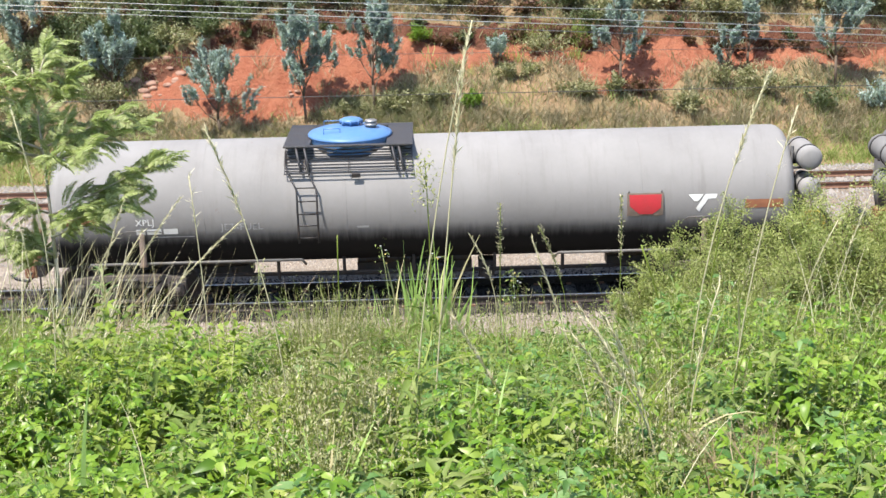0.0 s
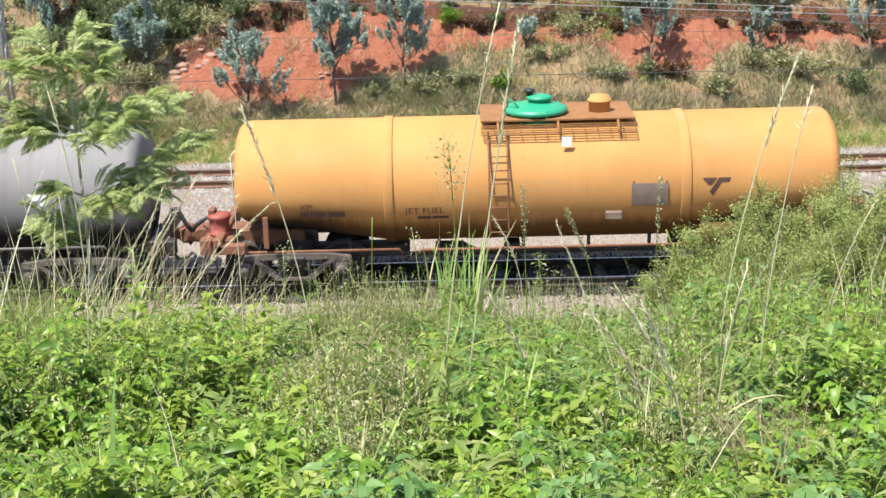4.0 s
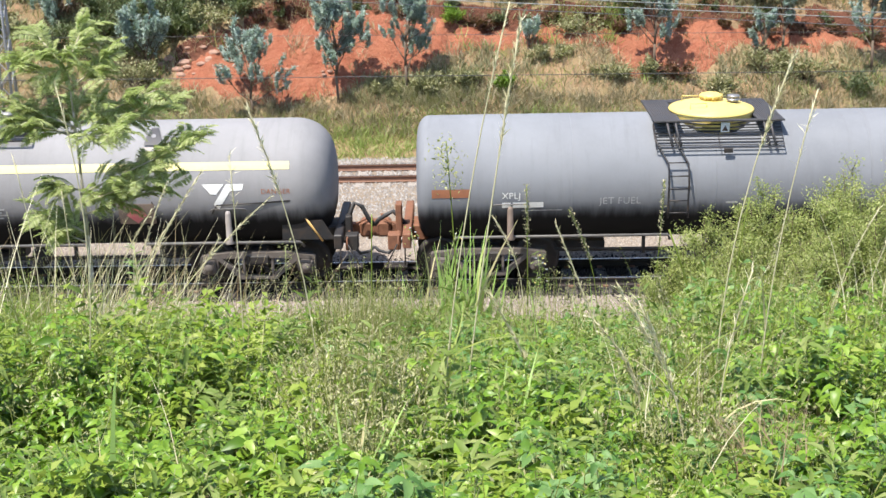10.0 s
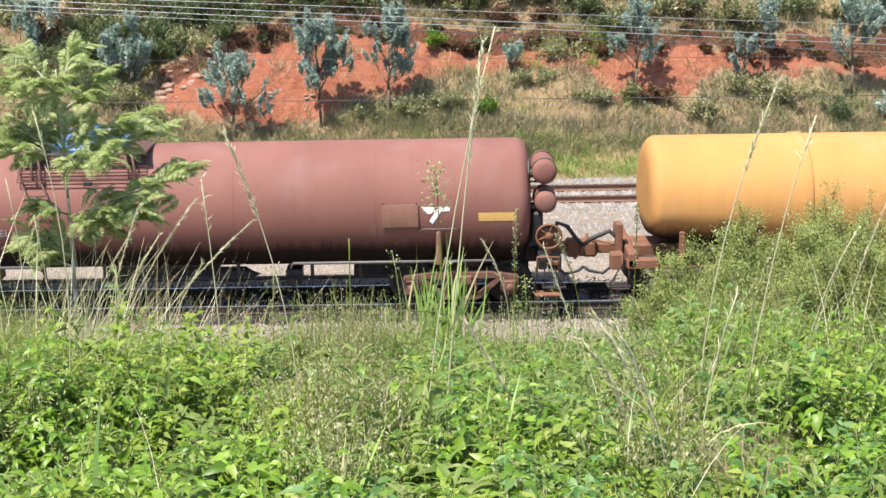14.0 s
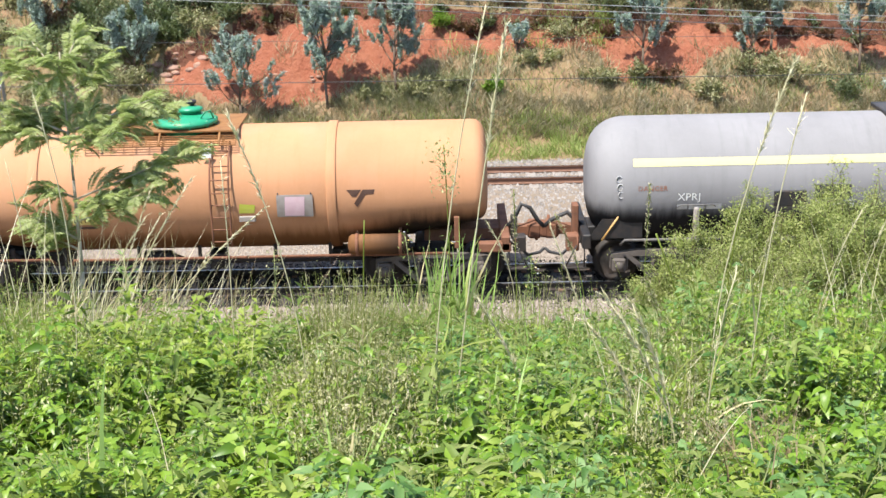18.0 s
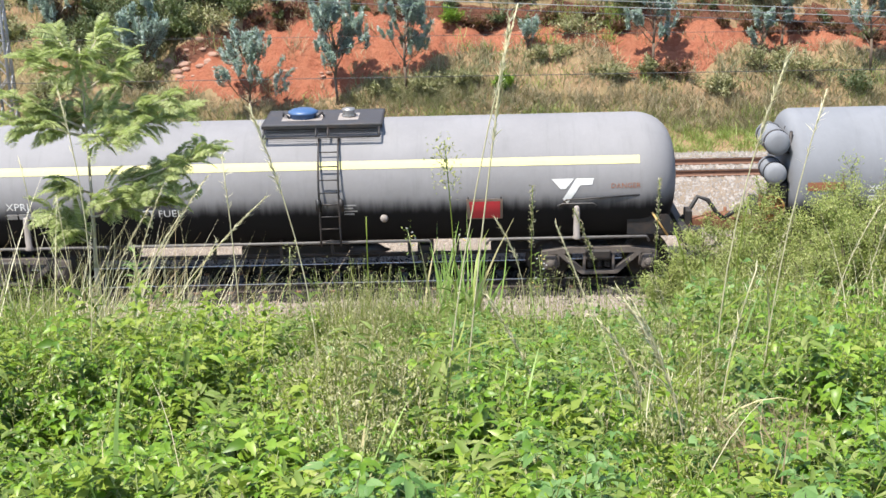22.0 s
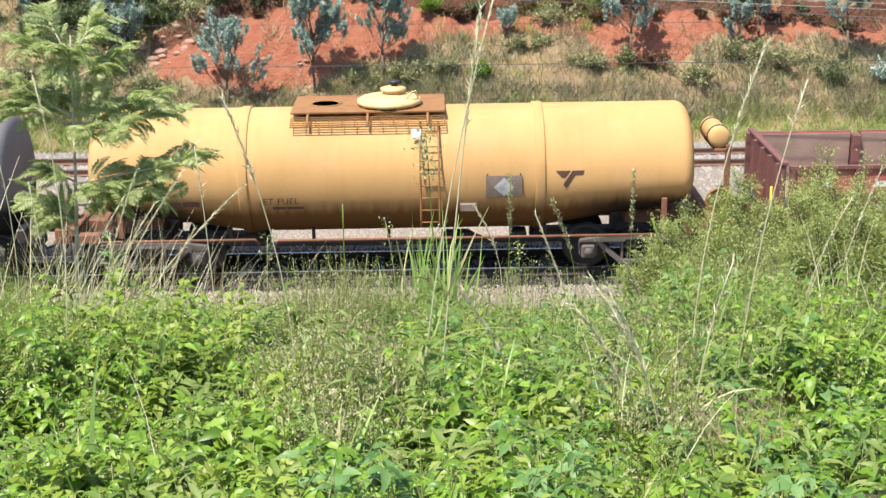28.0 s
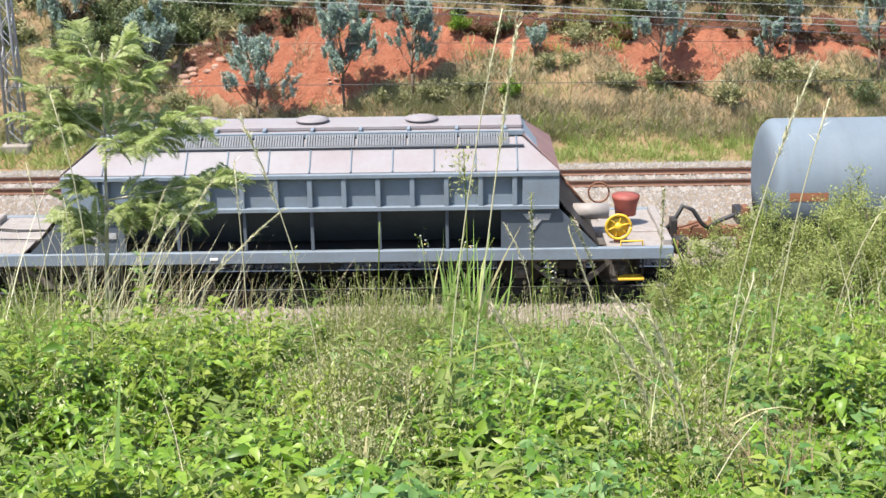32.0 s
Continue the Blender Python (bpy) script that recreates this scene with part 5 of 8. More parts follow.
def open_wagon(x):
    """Low-sided open wagon: steel side panels between ribs, plank-lined inside."""
    car = new_car("red-brown open wagon with worn low steel sides, empty", "open wagon", x)
    L, W = 6.24, 1.30
    bm = box(BM(), -L, L, -W + 0.06, W - 0.06, 1.06, 1.14, 0.01)
    part("floor_plate", bm, "wagon_inside", car)
    bm = box(BM(), -L + 0.2, L - 0.2, -0.35, 0.35, 0.46, 1.06, 0.02)
    part("centre_sill", bm, "black_steel", car)
    for y in (-0.95, 0.95):
        bm = box(BM(), -L, L, y - 0.06, y + 0.06, 0.80, 1.06, 0.01)
        part("sole_bar", bm, "black_steel", car)
    seg = 2 * L / 6
    for side in (-1, 1):
        for k in range(6):
            x0, x1 = -L + k * seg + 0.11, -L + (k + 1) * seg - 0.11
            drop = part("drop_side", box(BM(), x0, x1, side * W - 0.012, side * W + 0.012, 1.10, 2.10, 0.002), "wagon_red", car, "red-brown steel drop side")
            inner = box(BM(), x0, x1, side * (W - 0.028) - 0.012, side * (W - 0.028) + 0.012, 1.15, 2.08, 0.002)
            part("side_lining", inner, "wagon_inside", drop)
            yo = side * (W + 0.035)
            for z0, z1 in ((1.07, 1.13), (1.53, 1.60), (2.05, 2.12)):
                part("side_rail", box(BM(), x0 - 0.02, x1 + 0.02, yo - 0.03, yo + 0.03, z0, z1, 0.006), "wagon_frame", drop)
            for f in (0.03, 0.32, 0.66, 0.97):
                xx = x0 + (x1 - x0) * f
                part("side_rib", box(BM(), xx - 0.045, xx + 0.045, yo - 0.028, yo + 0.028, 1.13, 2.05, 0.006), "wagon_frame", drop)
        for k in range(1, 6):
            xx = -L + k * seg
            post = part("side_post", box(BM(), xx - 0.075, xx + 0.075, side * (W + 0.02) - 0.06, side * (W + 0.02) + 0.06, 0.98, 2.06, 0.012), "wagon_frame", car)
            part("inside_stanchion", box(BM(), xx - 0.085, xx + 0.085, side * (W - 0.10) - 0.05, side * (W - 0.10) + 0.05, 1.12, 2.06, 0.01), "wagon_frame", post)
            bm = BM()
            for z in (1.72, 1.92):
                box(bm, xx - 0.16, xx + 0.16, side * (W + 0.09) - 0.018, side * (W + 0.09) + 0.018, z - 0.025, z + 0.025, 0.004)
            for dx in (-0.05, 0.05):
                rod(bm, (xx + dx, side * (W + 0.08), 1.66), (xx + dx, side * (W + 0.12), 1.66), 0.02, 6)
            part("side_latch", bm, "black_steel", post)
    for o in (-1, 1):
        bm = box(BM(), o * L - 0.03, o * L + 0.03, -W - 0.05, W + 0.05, 1.06, 2.18, 0.01)
        part("end_wall", bm, "wagon_frame", car)
        bm = box(BM(), o * (L - 0.05) - 0.012, o * (L - 0.05) + 0.012, -W + 0.05, W - 0.05, 1.14, 2.14, 0.002)
        part("end_lining", bm, "wagon_inside", car)
        bm = box(BM(), o * L - 0.06, o * L + 0.06, -W - 0.08, W + 0.08, 2.14, 2.20, 0.01)
        part("end_cap", bm, "wagon_frame", car)
        for y in (-1.2, -0.6, 0, 0.6, 1.2):
            bm = box(BM(), min(o * (L + 0.02), o * (L + 0.12)), max(o * (L + 0.02), o * (L + 0.12)), y - 0.05, y + 0.05, 0.98, 2.14, 0.008)
            part("end_rib", bm, "wagon_frame", car)
        headstock(car, o * 6.40, o)
        coupler(car, o * 6.40, o, "rust")
        bogie(car, o * 4.6)
    bm = BM()
    pipe(bm, [(-6.46, -1.36, 0.98), (-6.46, -1.36, 1.75)], 0.022, 6)
    pipe(bm, [(-6.32, -1.42, 0.9), (-6.32, -1.42, 1.4)], 0.022, 6)
    part("grab_rail", bm, "yellow_part", car, "yellow grab rail")
    end_handles(car, -6.4, -1)
    bm = box(BM(), -5.53, -5.47, -W - 0.1, -W - 0.07, 1.2, 1.5)
    bm.transform(Matrix.Translation((-5.5, 0, 1.35)) @ Matrix.Rotation(0.3, 4, "Y") @ Matrix.Translation((5.5, 0, -1.35)))
    part("yellow_lever", bm, "yellow_part", car)

    def flat(bm, y=-W - 0.02):
        for v in bm.verts:
            v.co = Vector((v.co.x, y, v.co.y))
        return bm
    part("lettering", flat(words("DGLJ", 0.17, -5.75, 1.86)), "white", car, "painted words DGLJ")
    part("painted_number", flat(bars(-5.75, 1.70, [0.14, 0.22], 0.11)), "white", car, "worn painted number")
    part("painted_number", flat(bars(-4.55, 1.70, [0.28], 0.11)), "white", car, "worn painted number")
    part("faded_notice", flat(bars(-4.5, 1.28, [0.5], 0.07)), "dull_white", car)
    for xx, w, m in ((0.22, 0.27, "pink_mark"), (0.51, 0.28, "white")):
        bm = box(BM(), xx, xx + w, -W - 0.03, -W - 0.015, 1.20, 1.47, 0.002)
        part("label_plate", bm, m, car, "small label plate on the side")
    bm = BM()
    for p in ([(4.4, 2.02), (4.62, 2.02), (4.55, 1.90), (4.5, 1.90)], [(4.66, 2.02), (4.92, 2.02), (4.90, 1.92), (4.76, 1.92), (4.62, 1.70), (4.56, 1.78)]):
        plate(bm, [(a, -W - 0.016, c) for a, c in p], 0.003)
    part("painted_mark", bm, "white", car, "plain painted operator mark")
    brake_gear(car, 99)
    return car


def hopper_wagon(x):
    """Covered hopper: ribbed upper sides, sloped lower sides coloured dark for shade, sloping roof with slatted
    walkways.
    """
    car = new_car("blue-grey covered hopper wagon with a dusty pink roof", "hopper wagon", x)
    W, B = 1.32, 4.50           # half width, half body length
    zs, ze, zr = 1.79, 2.42, 3.04
    for side in (-1, 1):
        part("upper_side", box(BM(), -B, B, side * (W - 0.05) - 0.02, side * (W - 0.05) + 0.02, zs, ze, 0.003), "hopper", car)
        # undercut slope, its shade also painted in by the near-black colour
        slope = part("lower_slope", plate(BM(), [(-B + 0.5, side * (W - 0.70), 0.98), (B - 0.5, side * (W - 0.70), 0.98), (B - 0.5, side * (W - 0.06), zs), (-B + 0.5, side * (W - 0.06), zs)], 0.02, (0, -side, 0)), "hopper_shade", car)
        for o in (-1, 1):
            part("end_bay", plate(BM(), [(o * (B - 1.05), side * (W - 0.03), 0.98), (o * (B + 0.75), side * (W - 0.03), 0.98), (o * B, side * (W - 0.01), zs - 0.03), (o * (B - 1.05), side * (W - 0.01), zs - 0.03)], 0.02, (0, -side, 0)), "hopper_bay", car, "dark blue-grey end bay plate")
        for k in range(13):
            xx = -B + 0.8 + (2 * B - 1.6) * k / 12
            part("side_rib", box(BM(), xx - 0.045, xx + 0.045, side * (W + 0.045) - 0.03, side * (W + 0.045) + 0.03, zs, ze - 0.02, 0.008), "hopper", car)
            if k % 2 == 0 and abs(xx) < B - 1.1:
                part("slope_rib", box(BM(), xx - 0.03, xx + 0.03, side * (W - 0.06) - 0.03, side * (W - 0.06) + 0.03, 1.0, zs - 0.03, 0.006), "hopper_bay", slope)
        for z0, z1, out in ((zs - 0.03, zs + 0.05, 0.09), (ze - 0.04, ze + 0.04, 0.11)):
            part("side_rail", box(BM(), -B, B, side * (W + 0.03) - out * 0.6, side * (W + 0.03) + out * 0.6, z0, z1, 0.01), "hopper", car)
        part("sole_bar", box(BM(), -B - 2.1, B + 2.1, side * (W - 0.02) - 0.06, side * (W - 0.02) + 0.06, 0.78, 1.0, 0.012), "hopper", car)
        # roof slope in panels
        n = 12
        for k in range(n):
            x0, x1 = -B + 2 * B * k / n + 0.012, -B + 2 * B * (k + 1) / n - 0.012
            part("roof_panel", plate(BM(), [(x0, side * (W + 0.02), ze + 0.04), (x1, side * (W + 0.02), ze + 0.04), (max(min(x1, B - 0.64), -B + 0.64), side * 0.72, zr - 0.1), (max(min(x0, B - 0.64), -B + 0.64), side * 0.72, zr - 0.1)], 0.02, (0, 0, 1)), "hopper_roof", car)
            if 0 < k < n:
                xx = -B + 2 * B * k / n
                xt = max(min(xx, B - 0.64), -B + 0.64)
                part("roof_seam", rod(BM(), (xx, side * (W + 0.02), ze + 0.07), (xt, side * 0.72, zr - 0.07), 0.016, 4), "hopper", car)
        # slatted walkway
        for k in range(8):
            x0 = -B + 0.64 + (2 * B - 1.5) * k / 8
            x1 = x0 + (2 * B - 1.5) / 8 - 0.03
            bm = BM()
            m = 19
            for j in range(m):
                xx = x0 + (x1 - x0) * (j + 0.5) / m
                plate(bm, [(xx - 0.016, side * 0.92, zr - 0.185), (xx + 0.016, side * 0.92, zr - 0.185), (xx + 0.016, side * 0.70, zr - 0.02), (xx - 0.016, side * 0.70, zr - 0.02)], 0.02, (0, 0, 1))
            part("walkway_grid", bm, "slat_grey", car, "grey slatted roof walkway")
        part("walkway_edge", rod(BM(), (-B + 0.62, side * 0.93, zr - 0.19), (B - 0.62, side * 0.93, zr - 0.19), 0.022, 6), "slat_grey", car)
        part("walkway_rail", box(BM(), -B + 0.6, B - 0.6, side * 0.66 - 0.03, side * 0.66 + 0.03, zr - 0.06, zr + 0.03, 0.006), "hopper", car)
        for o in (-1, 1):
            part("end_panel", box(BM(), min(o * (B - 0.66), o * B), max(o * (B - 0.66), o * B), side * (W + 0.02) - 0.05, side * (W + 0.02) + 0.05, zs + 0.05, ze - 0.04, 0.004), "hopper", car)
    part("underframe_floor", box(BM(), -B + 0.3, B - 0.3, -W + 0.06, W - 0.06, 0.90, 0.94), "black_steel", car)
    top = part("roof_top", box(BM(), -B + 0.62, B - 0.62, -0.64, 0.64, zr - 0.12, zr, 0.01), "hopper_roof", car)
    part("roof_coaming", box(BM(), -B + 0.62, B - 0.62, -0.40, 0.40, zr, zr + 0.09, 0.02), "hopper_roof", car)
    for k in range(9):
        xx = -B + 0.95 + (2 * B - 1.9) * k / 8
        part("roof_bracket", box(BM(), xx - 0.03, xx + 0.03, -0.62, -0.40, zr, zr + 0.07, 0.006), "hopper", car)
    for xx in (-2.1, -0.05, 2.0):
        bm = turned(BM(), [(zr + 0.08, 0.27), (zr + 0.12, 0.27), (zr + 0.125, 0.31), (zr + 0.15, 0.31), (zr + 0.185, 0.18), (zr + 0.19, 0.0)], 28, "z", (xx, 0, 0))
        part("roof_hatch", bm, "hopper_roof", car, "round dusty roof hatch")
    for o in (-1, 1):
        bm = plate(BM(), [(o * B, -W, zs), (o * B, W, zs), (o * B, W, ze + 0.04), (o * (B - 0.62), 0.64, zr), (o * (B - 0.62), -0.64, zr), (o * B, -W, ze + 0.04)], 0.02, (-o, 0, 0))
        part("end_wall", bm, "hopper", car)
        bm = plate(BM(), [(o * B, -W - 0.02, ze + 0.05), (o * B, W + 0.02, ze + 0.05), (o * (B - 0.63), 0.74, zr - 0.05), (o * (B - 0.63), -0.74, zr - 0.05)], 0.03, (0, 0, 1))
        part("roof_end", bm, "hopper_end", car)
        bm = plate(BM(), [(o * B, -W + 0.02, zs + 0.1), (o * B, W - 0.02, zs + 0.1), (o * (B + 0.75), W - 0.1, 0.98), (o * (B + 0.75), -W + 0.1, 0.98)], 0.03, (0, 0, 1))
        part("end_slope", bm, "black_steel", car)
        bm = BM()
        rod(bm, (o * B, 1.1, 2.0), (o * (B + 0.8), 1.1, 1.0), 0.03, 6)
        part("end_brace", bm, "rust", car)
        bm = box(BM(), min(o * (B + 0.9), o * (B + 2.1)), max(o * (B + 0.9), o * (B + 2.1)), -W + 0.05, W - 0.05, 0.94, 0.98, 0.006)
        part("end_platform", bm, "plate_grey", car, "pale grey end platform")
        headstock(car, o * (B + 2.1), o, "plate_grey")
        coupler(car, o * (B + 2.15), o, "rust")
        bogie(car, o * 4.75)
    bm = turned(BM(), [(B + 0.32, 0.0), (B + 0.34, 0.15), (B + 1.0, 0.15), (B + 1.02, 0.0)], 24, "x", (0, -0.35, 1.42))
    part("air_reservoir", bm, "plate_grey", car)
    bm = turned(BM(), [(1.1, 0.2), (1.3, 0.22), (1.42, 0.26), (1.48, 0.27), (1.5, 0.1), (1.51, 0.0)], 24, "z", (B + 1.38, 0.1, 0.12))
    part("brake_chamber", bm, "red_part", car, "red brake chamber")
    brake_wheel(car, B + 1.12, 1, "yellow_part", 1.30)
    bm = pipe(BM(), [(B + 0.9 + 0.2 * math.cos(a), 0.5, 1.55 + 0.2 * math.sin(a)) for a in np.linspace(0, 2 * math.pi, 20)], 0.02, 6)
    part("far_brake_wheel", bm, "rust", car)
    end_handles(car, B + 1.35, 1)
    bm = BM()
    for k in range(2):
        pipe(bm, [(-B - 2.1, -0.5 + k * 0.1, 1.28), (-B - 1.2, -0.5 + k * 0.1, 1.2), (-B - 0.4, -0.5, 1.22)], 0.015, 6)
    part("brake_line", bm, "black_steel", car)

    def flat(bm, y=-W + 0.02):
        for v in bm.verts:
            v.co = Vector((v.co.x, y, v.co.y))
        return bm
    part("painted_number", flat(bars(-4.4, 1.28, [0.2, 0.3, 0.22], 0.12), -W - 0.005), "dull_white", car, "worn painted number")
    bm = BM()
    for p in ([(3.84, 1.66), (4.06, 1.66), (3.99, 1.55), (3.93, 1.55)], [(4.08, 1.66), (4.36, 1.66), (4.32, 1.54), (4.18, 1.54), (4.03, 1.34), (3.96, 1.42)]):
        plate(bm, [(a, -W - 0.002, c) for a, c in p], 0.004)
    part("painted_mark", bm, "dull_white", car, "plain painted operator mark")
    bm = box(BM(), -1.9, -1.75, -W - 0.06, -W - 0.045, 0.86, 0.90)
    part("label_plate", bm, "white", car)
    brake_gear(car, 77)
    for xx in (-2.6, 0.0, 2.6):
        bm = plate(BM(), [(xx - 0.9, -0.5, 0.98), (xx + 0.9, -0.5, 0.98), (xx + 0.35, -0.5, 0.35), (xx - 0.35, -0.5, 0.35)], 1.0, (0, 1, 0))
        part("discharge_chute", bm, "hopper_shade", car)
    return car


def build_train():
    dome_tank(-0.09, "grey tank wagon with a blue dome lid and red placard", "grey", "lid_blue", 1, code_x=-5.25, jet_x=-3.7, sign_x=4.05, sign=(WIDE_V, "red_mark"), code="XPLJ", jet="JET-FUEL", wheel="yellow_part")
    dome_tank(15.67, "dark grey tank wagon with a pale yellow dome lid", "dark_grey", "lid_yellow", -1, code_x=-5.45, jet_x=-3.67, sign_x=3.91, sign_m="plate_brown", sign=(SQUARE, "white"), code="XPLJ", jet="JET-FUEL")
    short_tank(29.83, "yellow banded tank wagon with a green dome lid", "yellow", "lid_green", -1, under=1, red_cyl=(-1, 1))
    dome_tank(43.97, "red-brown tank wagon with a yellow dome lid", "red", "lid_yellow", 1, "rust_deck", jet_x=-3.65, jet_m="white", bog="rust_bogie", sign_m="plate_rust", sign_x=4.15, vivid=False, wheel="rust")
    stripe_tank(59.45, "light grey tank wagon with a yellow stripe and lifting lugs", "light_grey", -1, 0.36, 0.46, ("plate_brown", (DIAMOND, "pink_mark")), True, 0.34, jet_x=-2.84)
    dome_tank(74.82, "blue-grey tank wagon with a yellow dome lid", "blue_grey", "lid_yellow", 1, code_x=-5.3, jet_x=-3.52, code="XPLJ", vivid=False)
    dome_tank(90.33, "red-brown tank wagon with a blue dome lid", "red", "lid_blue", 1, "rust_deck", jet_m="dull_white", bog="rust_bogie", sign_m="plate_rust", sign_x=4.45, vivid=False, wheel="rust")
    short_tank(104.95, "yellow banded tank wagon with a green lid and end drum", "yellow", "lid_green", -1, drum=1, shift=0.18, turret=False, sign=("plate_brown", (DIAMOND, "dark_mark")))
    short_tank(118.20, "orange banded tank wagon with a green lid and turret", "orange", "lid_green", 1, under=1, red_cyl=(-1,), product="", shift=0.0, sign=("plate_grey", (SQUARE, "pale_pink")))
    stripe_tank(132.63, "grey tank wagon with a yellow stripe and blue man lid", "light_grey", 1, -0.32, 0.39, ("plate_brown", (DIAMOND, "rust_mark")), jet_x=-2.90)
    stripe_tank(148.31, "grey tank wagon with a yellow stripe and red placard", "mid_grey", -1, 0.41, 0.54, jet_x=-2.97, sign=("plate_brown", ([(-0.95, 0.9), (0.95, 0.9), (0.95, -0.9), (-0.8, -0.9)], "red_mark")))
    dome_tank(164.13, "blue-grey tank wagon with a yellow dome and diamond placard", "blue_grey", "lid_yellow", -1, sign_x=3.97, mark_x=4.94, hat=1.36, code_x=-5.47, jet_x=-4.09, sign=(DIAMOND, "pink_mark"), code="XPJ")
    last_grey = dome_tank(179.69, "grey tank wagon with an amber dome lid", "warm_grey", "lid_amber", -1, sign_m="plate_grey", code="XPLJ", jet_x=-1.99, code_x=-5.39, jet_m="white", hat=1.38)
    part("vent_pipe", turned(BM(), [(2.9, 0.15), (3.16, 0.15), (3.17, 0.20), (3.36, 0.20), (3.37, 0.17), (3.37, 0.0)], 24, "z", (-0.06, -0.1, 0)), "steel", last_grey, "short weathered grey vent pipe")
    short_tank(193.60, "ochre yellow banded tank wagon with a faded tan lid", "ochre", "lid_tan", 1, drum=1, turret=False, sign=("plate_brown", (DIAMOND, "dull_white")))
    open_wagon(206.95)
    hopper_wagon(220.68)
    dome_tank(235.95, "pale blue-grey tank wagon with a rust seam", "pale_blue", "lid_yellow", 1, code="XPLJ")

    couple_train()


build_train()

# ================= ground =================
KNOTS_Y = [-400, -60, 1.0, 2.6, 21.0, 21.6, 35.2, 36.2, 37.6, 39.0, 41.5, 46, 60, 120, 400, 1500]
KNOTS_Z = [7.4, 7.0, 6.8, 6.75, -0.28, -0.34, -0.30, -0.05, 0.75, 1.75, 3.25, 5.2, 11, 34, 95, 260]


def ground_z(x, y):
    z = np.interp(y, KNOTS_Y, KNOTS_Z)
    bank = np.clip((y - 36) / 3, 0, 1)
    z = z + 0.32 * np.clip((y - np.interp(x, RED_X, RED_HI) + 0.05) / 0.28, 0, 1) * np.clip((np.asarray(x) + 8.6) / 0.8, 0, 1) * np.clip((26 - np.asarray(x)) / 2, 0, 1)
    return z + bank * (0.22 * np.sin(x * 0.55 + 0.8) * np.sin(y * 0.9) + 0.12 * np.sin(x * 1.7 + y) + 0.25 * np.sin(x * 0.21 + 2)) \
        + (y < 20) * (y > -20) * 0.10 * np.sin(x * 1.1 + 0.4) * np.sin(y * 0.7)


def soft(x, y, seed=0):
    """Smooth random field about -1 to 1."""
    r = np.random.RandomState(seed)
    v = 0
    for k in range(6):
        a, f, p = r.uniform(0, 6.28), r.uniform(0.25, 1.6), r.uniform(0, 6.28)
        v = v + np.sin((x * math.cos(a) + y * math.sin(a)) * f * 2 + p) / (1 + f)
    return v / 2.2


def np_mesh(name, V, quads=None, tris=None, materials=(), index=None, smooth=False):
    me = bpy.data.meshes.new(name)
    nq = 0 if quads is None else len(quads)
    ntr = 0 if tris is None else len(tris)
    me.vertices.add(len(V))
    me.vertices.foreach_set("co", np.asarray(V, np.float32).ravel())
    loops = np.concatenate([np.asarray(q, np.int32).ravel() for q in (quads, tris) if q is not None])
    me.loops.add(len(loops))
    me.loops.foreach_set("vertex_index", loops)
    me.polygons.add(nq + ntr)
    start = np.concatenate([np.arange(nq) * 4, nq * 4 + np.arange(ntr) * 3]).astype(np.int32)
    me.polygons.foreach_set("loop_start", start)
    me.polygons.foreach_set("loop_total", np.concatenate([np.full(nq, 4), np.full(ntr, 3)]).astype(np.int32))
    for m in materials:
        me.materials.append(M[m])
    if index is not None:
        me.polygons.foreach_set("material_index", np.asarray(index, np.int32))
    if smooth:
        me.polygons.foreach_set("use_smooth", np.ones(nq + ntr, bool))
    me.update(calc_edges=True)
    return me


def build_ground():
    xs = np.concatenate([[-1500, -400, -150, -80, -50], np.arange(-30, -14, 0.5), np.arange(-14, 14.01, 0.13), np.arange(14.5, 30.01, 0.5), [50, 80, 150, 400, 1500]])
    ys = np.concatenate([[-400, -150, -60, -20, -8, -3, 0], np.arange(1, 21, 0.5), np.arange(21, 35.5, 0.9), np.arange(35.5, 37.3, 0.2), np.arange(37.3, 41.5, 0.09), np.arange(41.5, 48, 0.3), [50, 55, 62, 75, 95, 130, 200, 400, 800, 1500]])
    X, Y = np.meshgrid(xs, ys)
    Z = ground_z(X, Y)
    near = (Y > 36) & (Y < 47) & (np.abs(X) < 31)
    Z = Z + near * (0.10 * soft(X * 2.5, Y * 2.5, 3) + 0.05 * soft(X * 6, Y * 7, 13))
    # rain rills and crumbled earth on the bare face
    face = near & red_at(X, Y)
    crumble = np.random.RandomState(8).normal(0, 1, X.shape)
    Z = Z + face * (-0.11 * np.clip(np.abs(soft(X * 5, Y * 1.2, 23)), 0, 1) ** 0.6 + 0.05 * soft(X * 11, Y * 9, 27) + 0.018 * crumble)
    V = np.stack([X, Y, Z], -1).reshape(-1, 3)
    nx, ny = len(xs), len(ys)
    i, j = np.meshgrid(np.arange(nx - 1), np.arange(ny - 1))
    a = (j * nx + i).ravel()
    Q = np.stack([a, a + 1, a + nx + 1, a + nx], -1)
    cx, cy = V[Q].mean(1)[:, 0], V[Q].mean(1)[:, 1]
    idx = np.zeros(len(Q), int)
    idx[(cy > 20.6) & (cy < 34.6)] = 1
    idx[cy >= 34.6] = 2
    idx[red_at(cx, cy)] = 3
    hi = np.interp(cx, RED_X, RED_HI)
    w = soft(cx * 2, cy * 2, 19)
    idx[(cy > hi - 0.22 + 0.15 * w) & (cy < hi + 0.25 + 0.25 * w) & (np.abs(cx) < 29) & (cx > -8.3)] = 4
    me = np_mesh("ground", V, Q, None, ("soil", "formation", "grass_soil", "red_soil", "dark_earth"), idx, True)
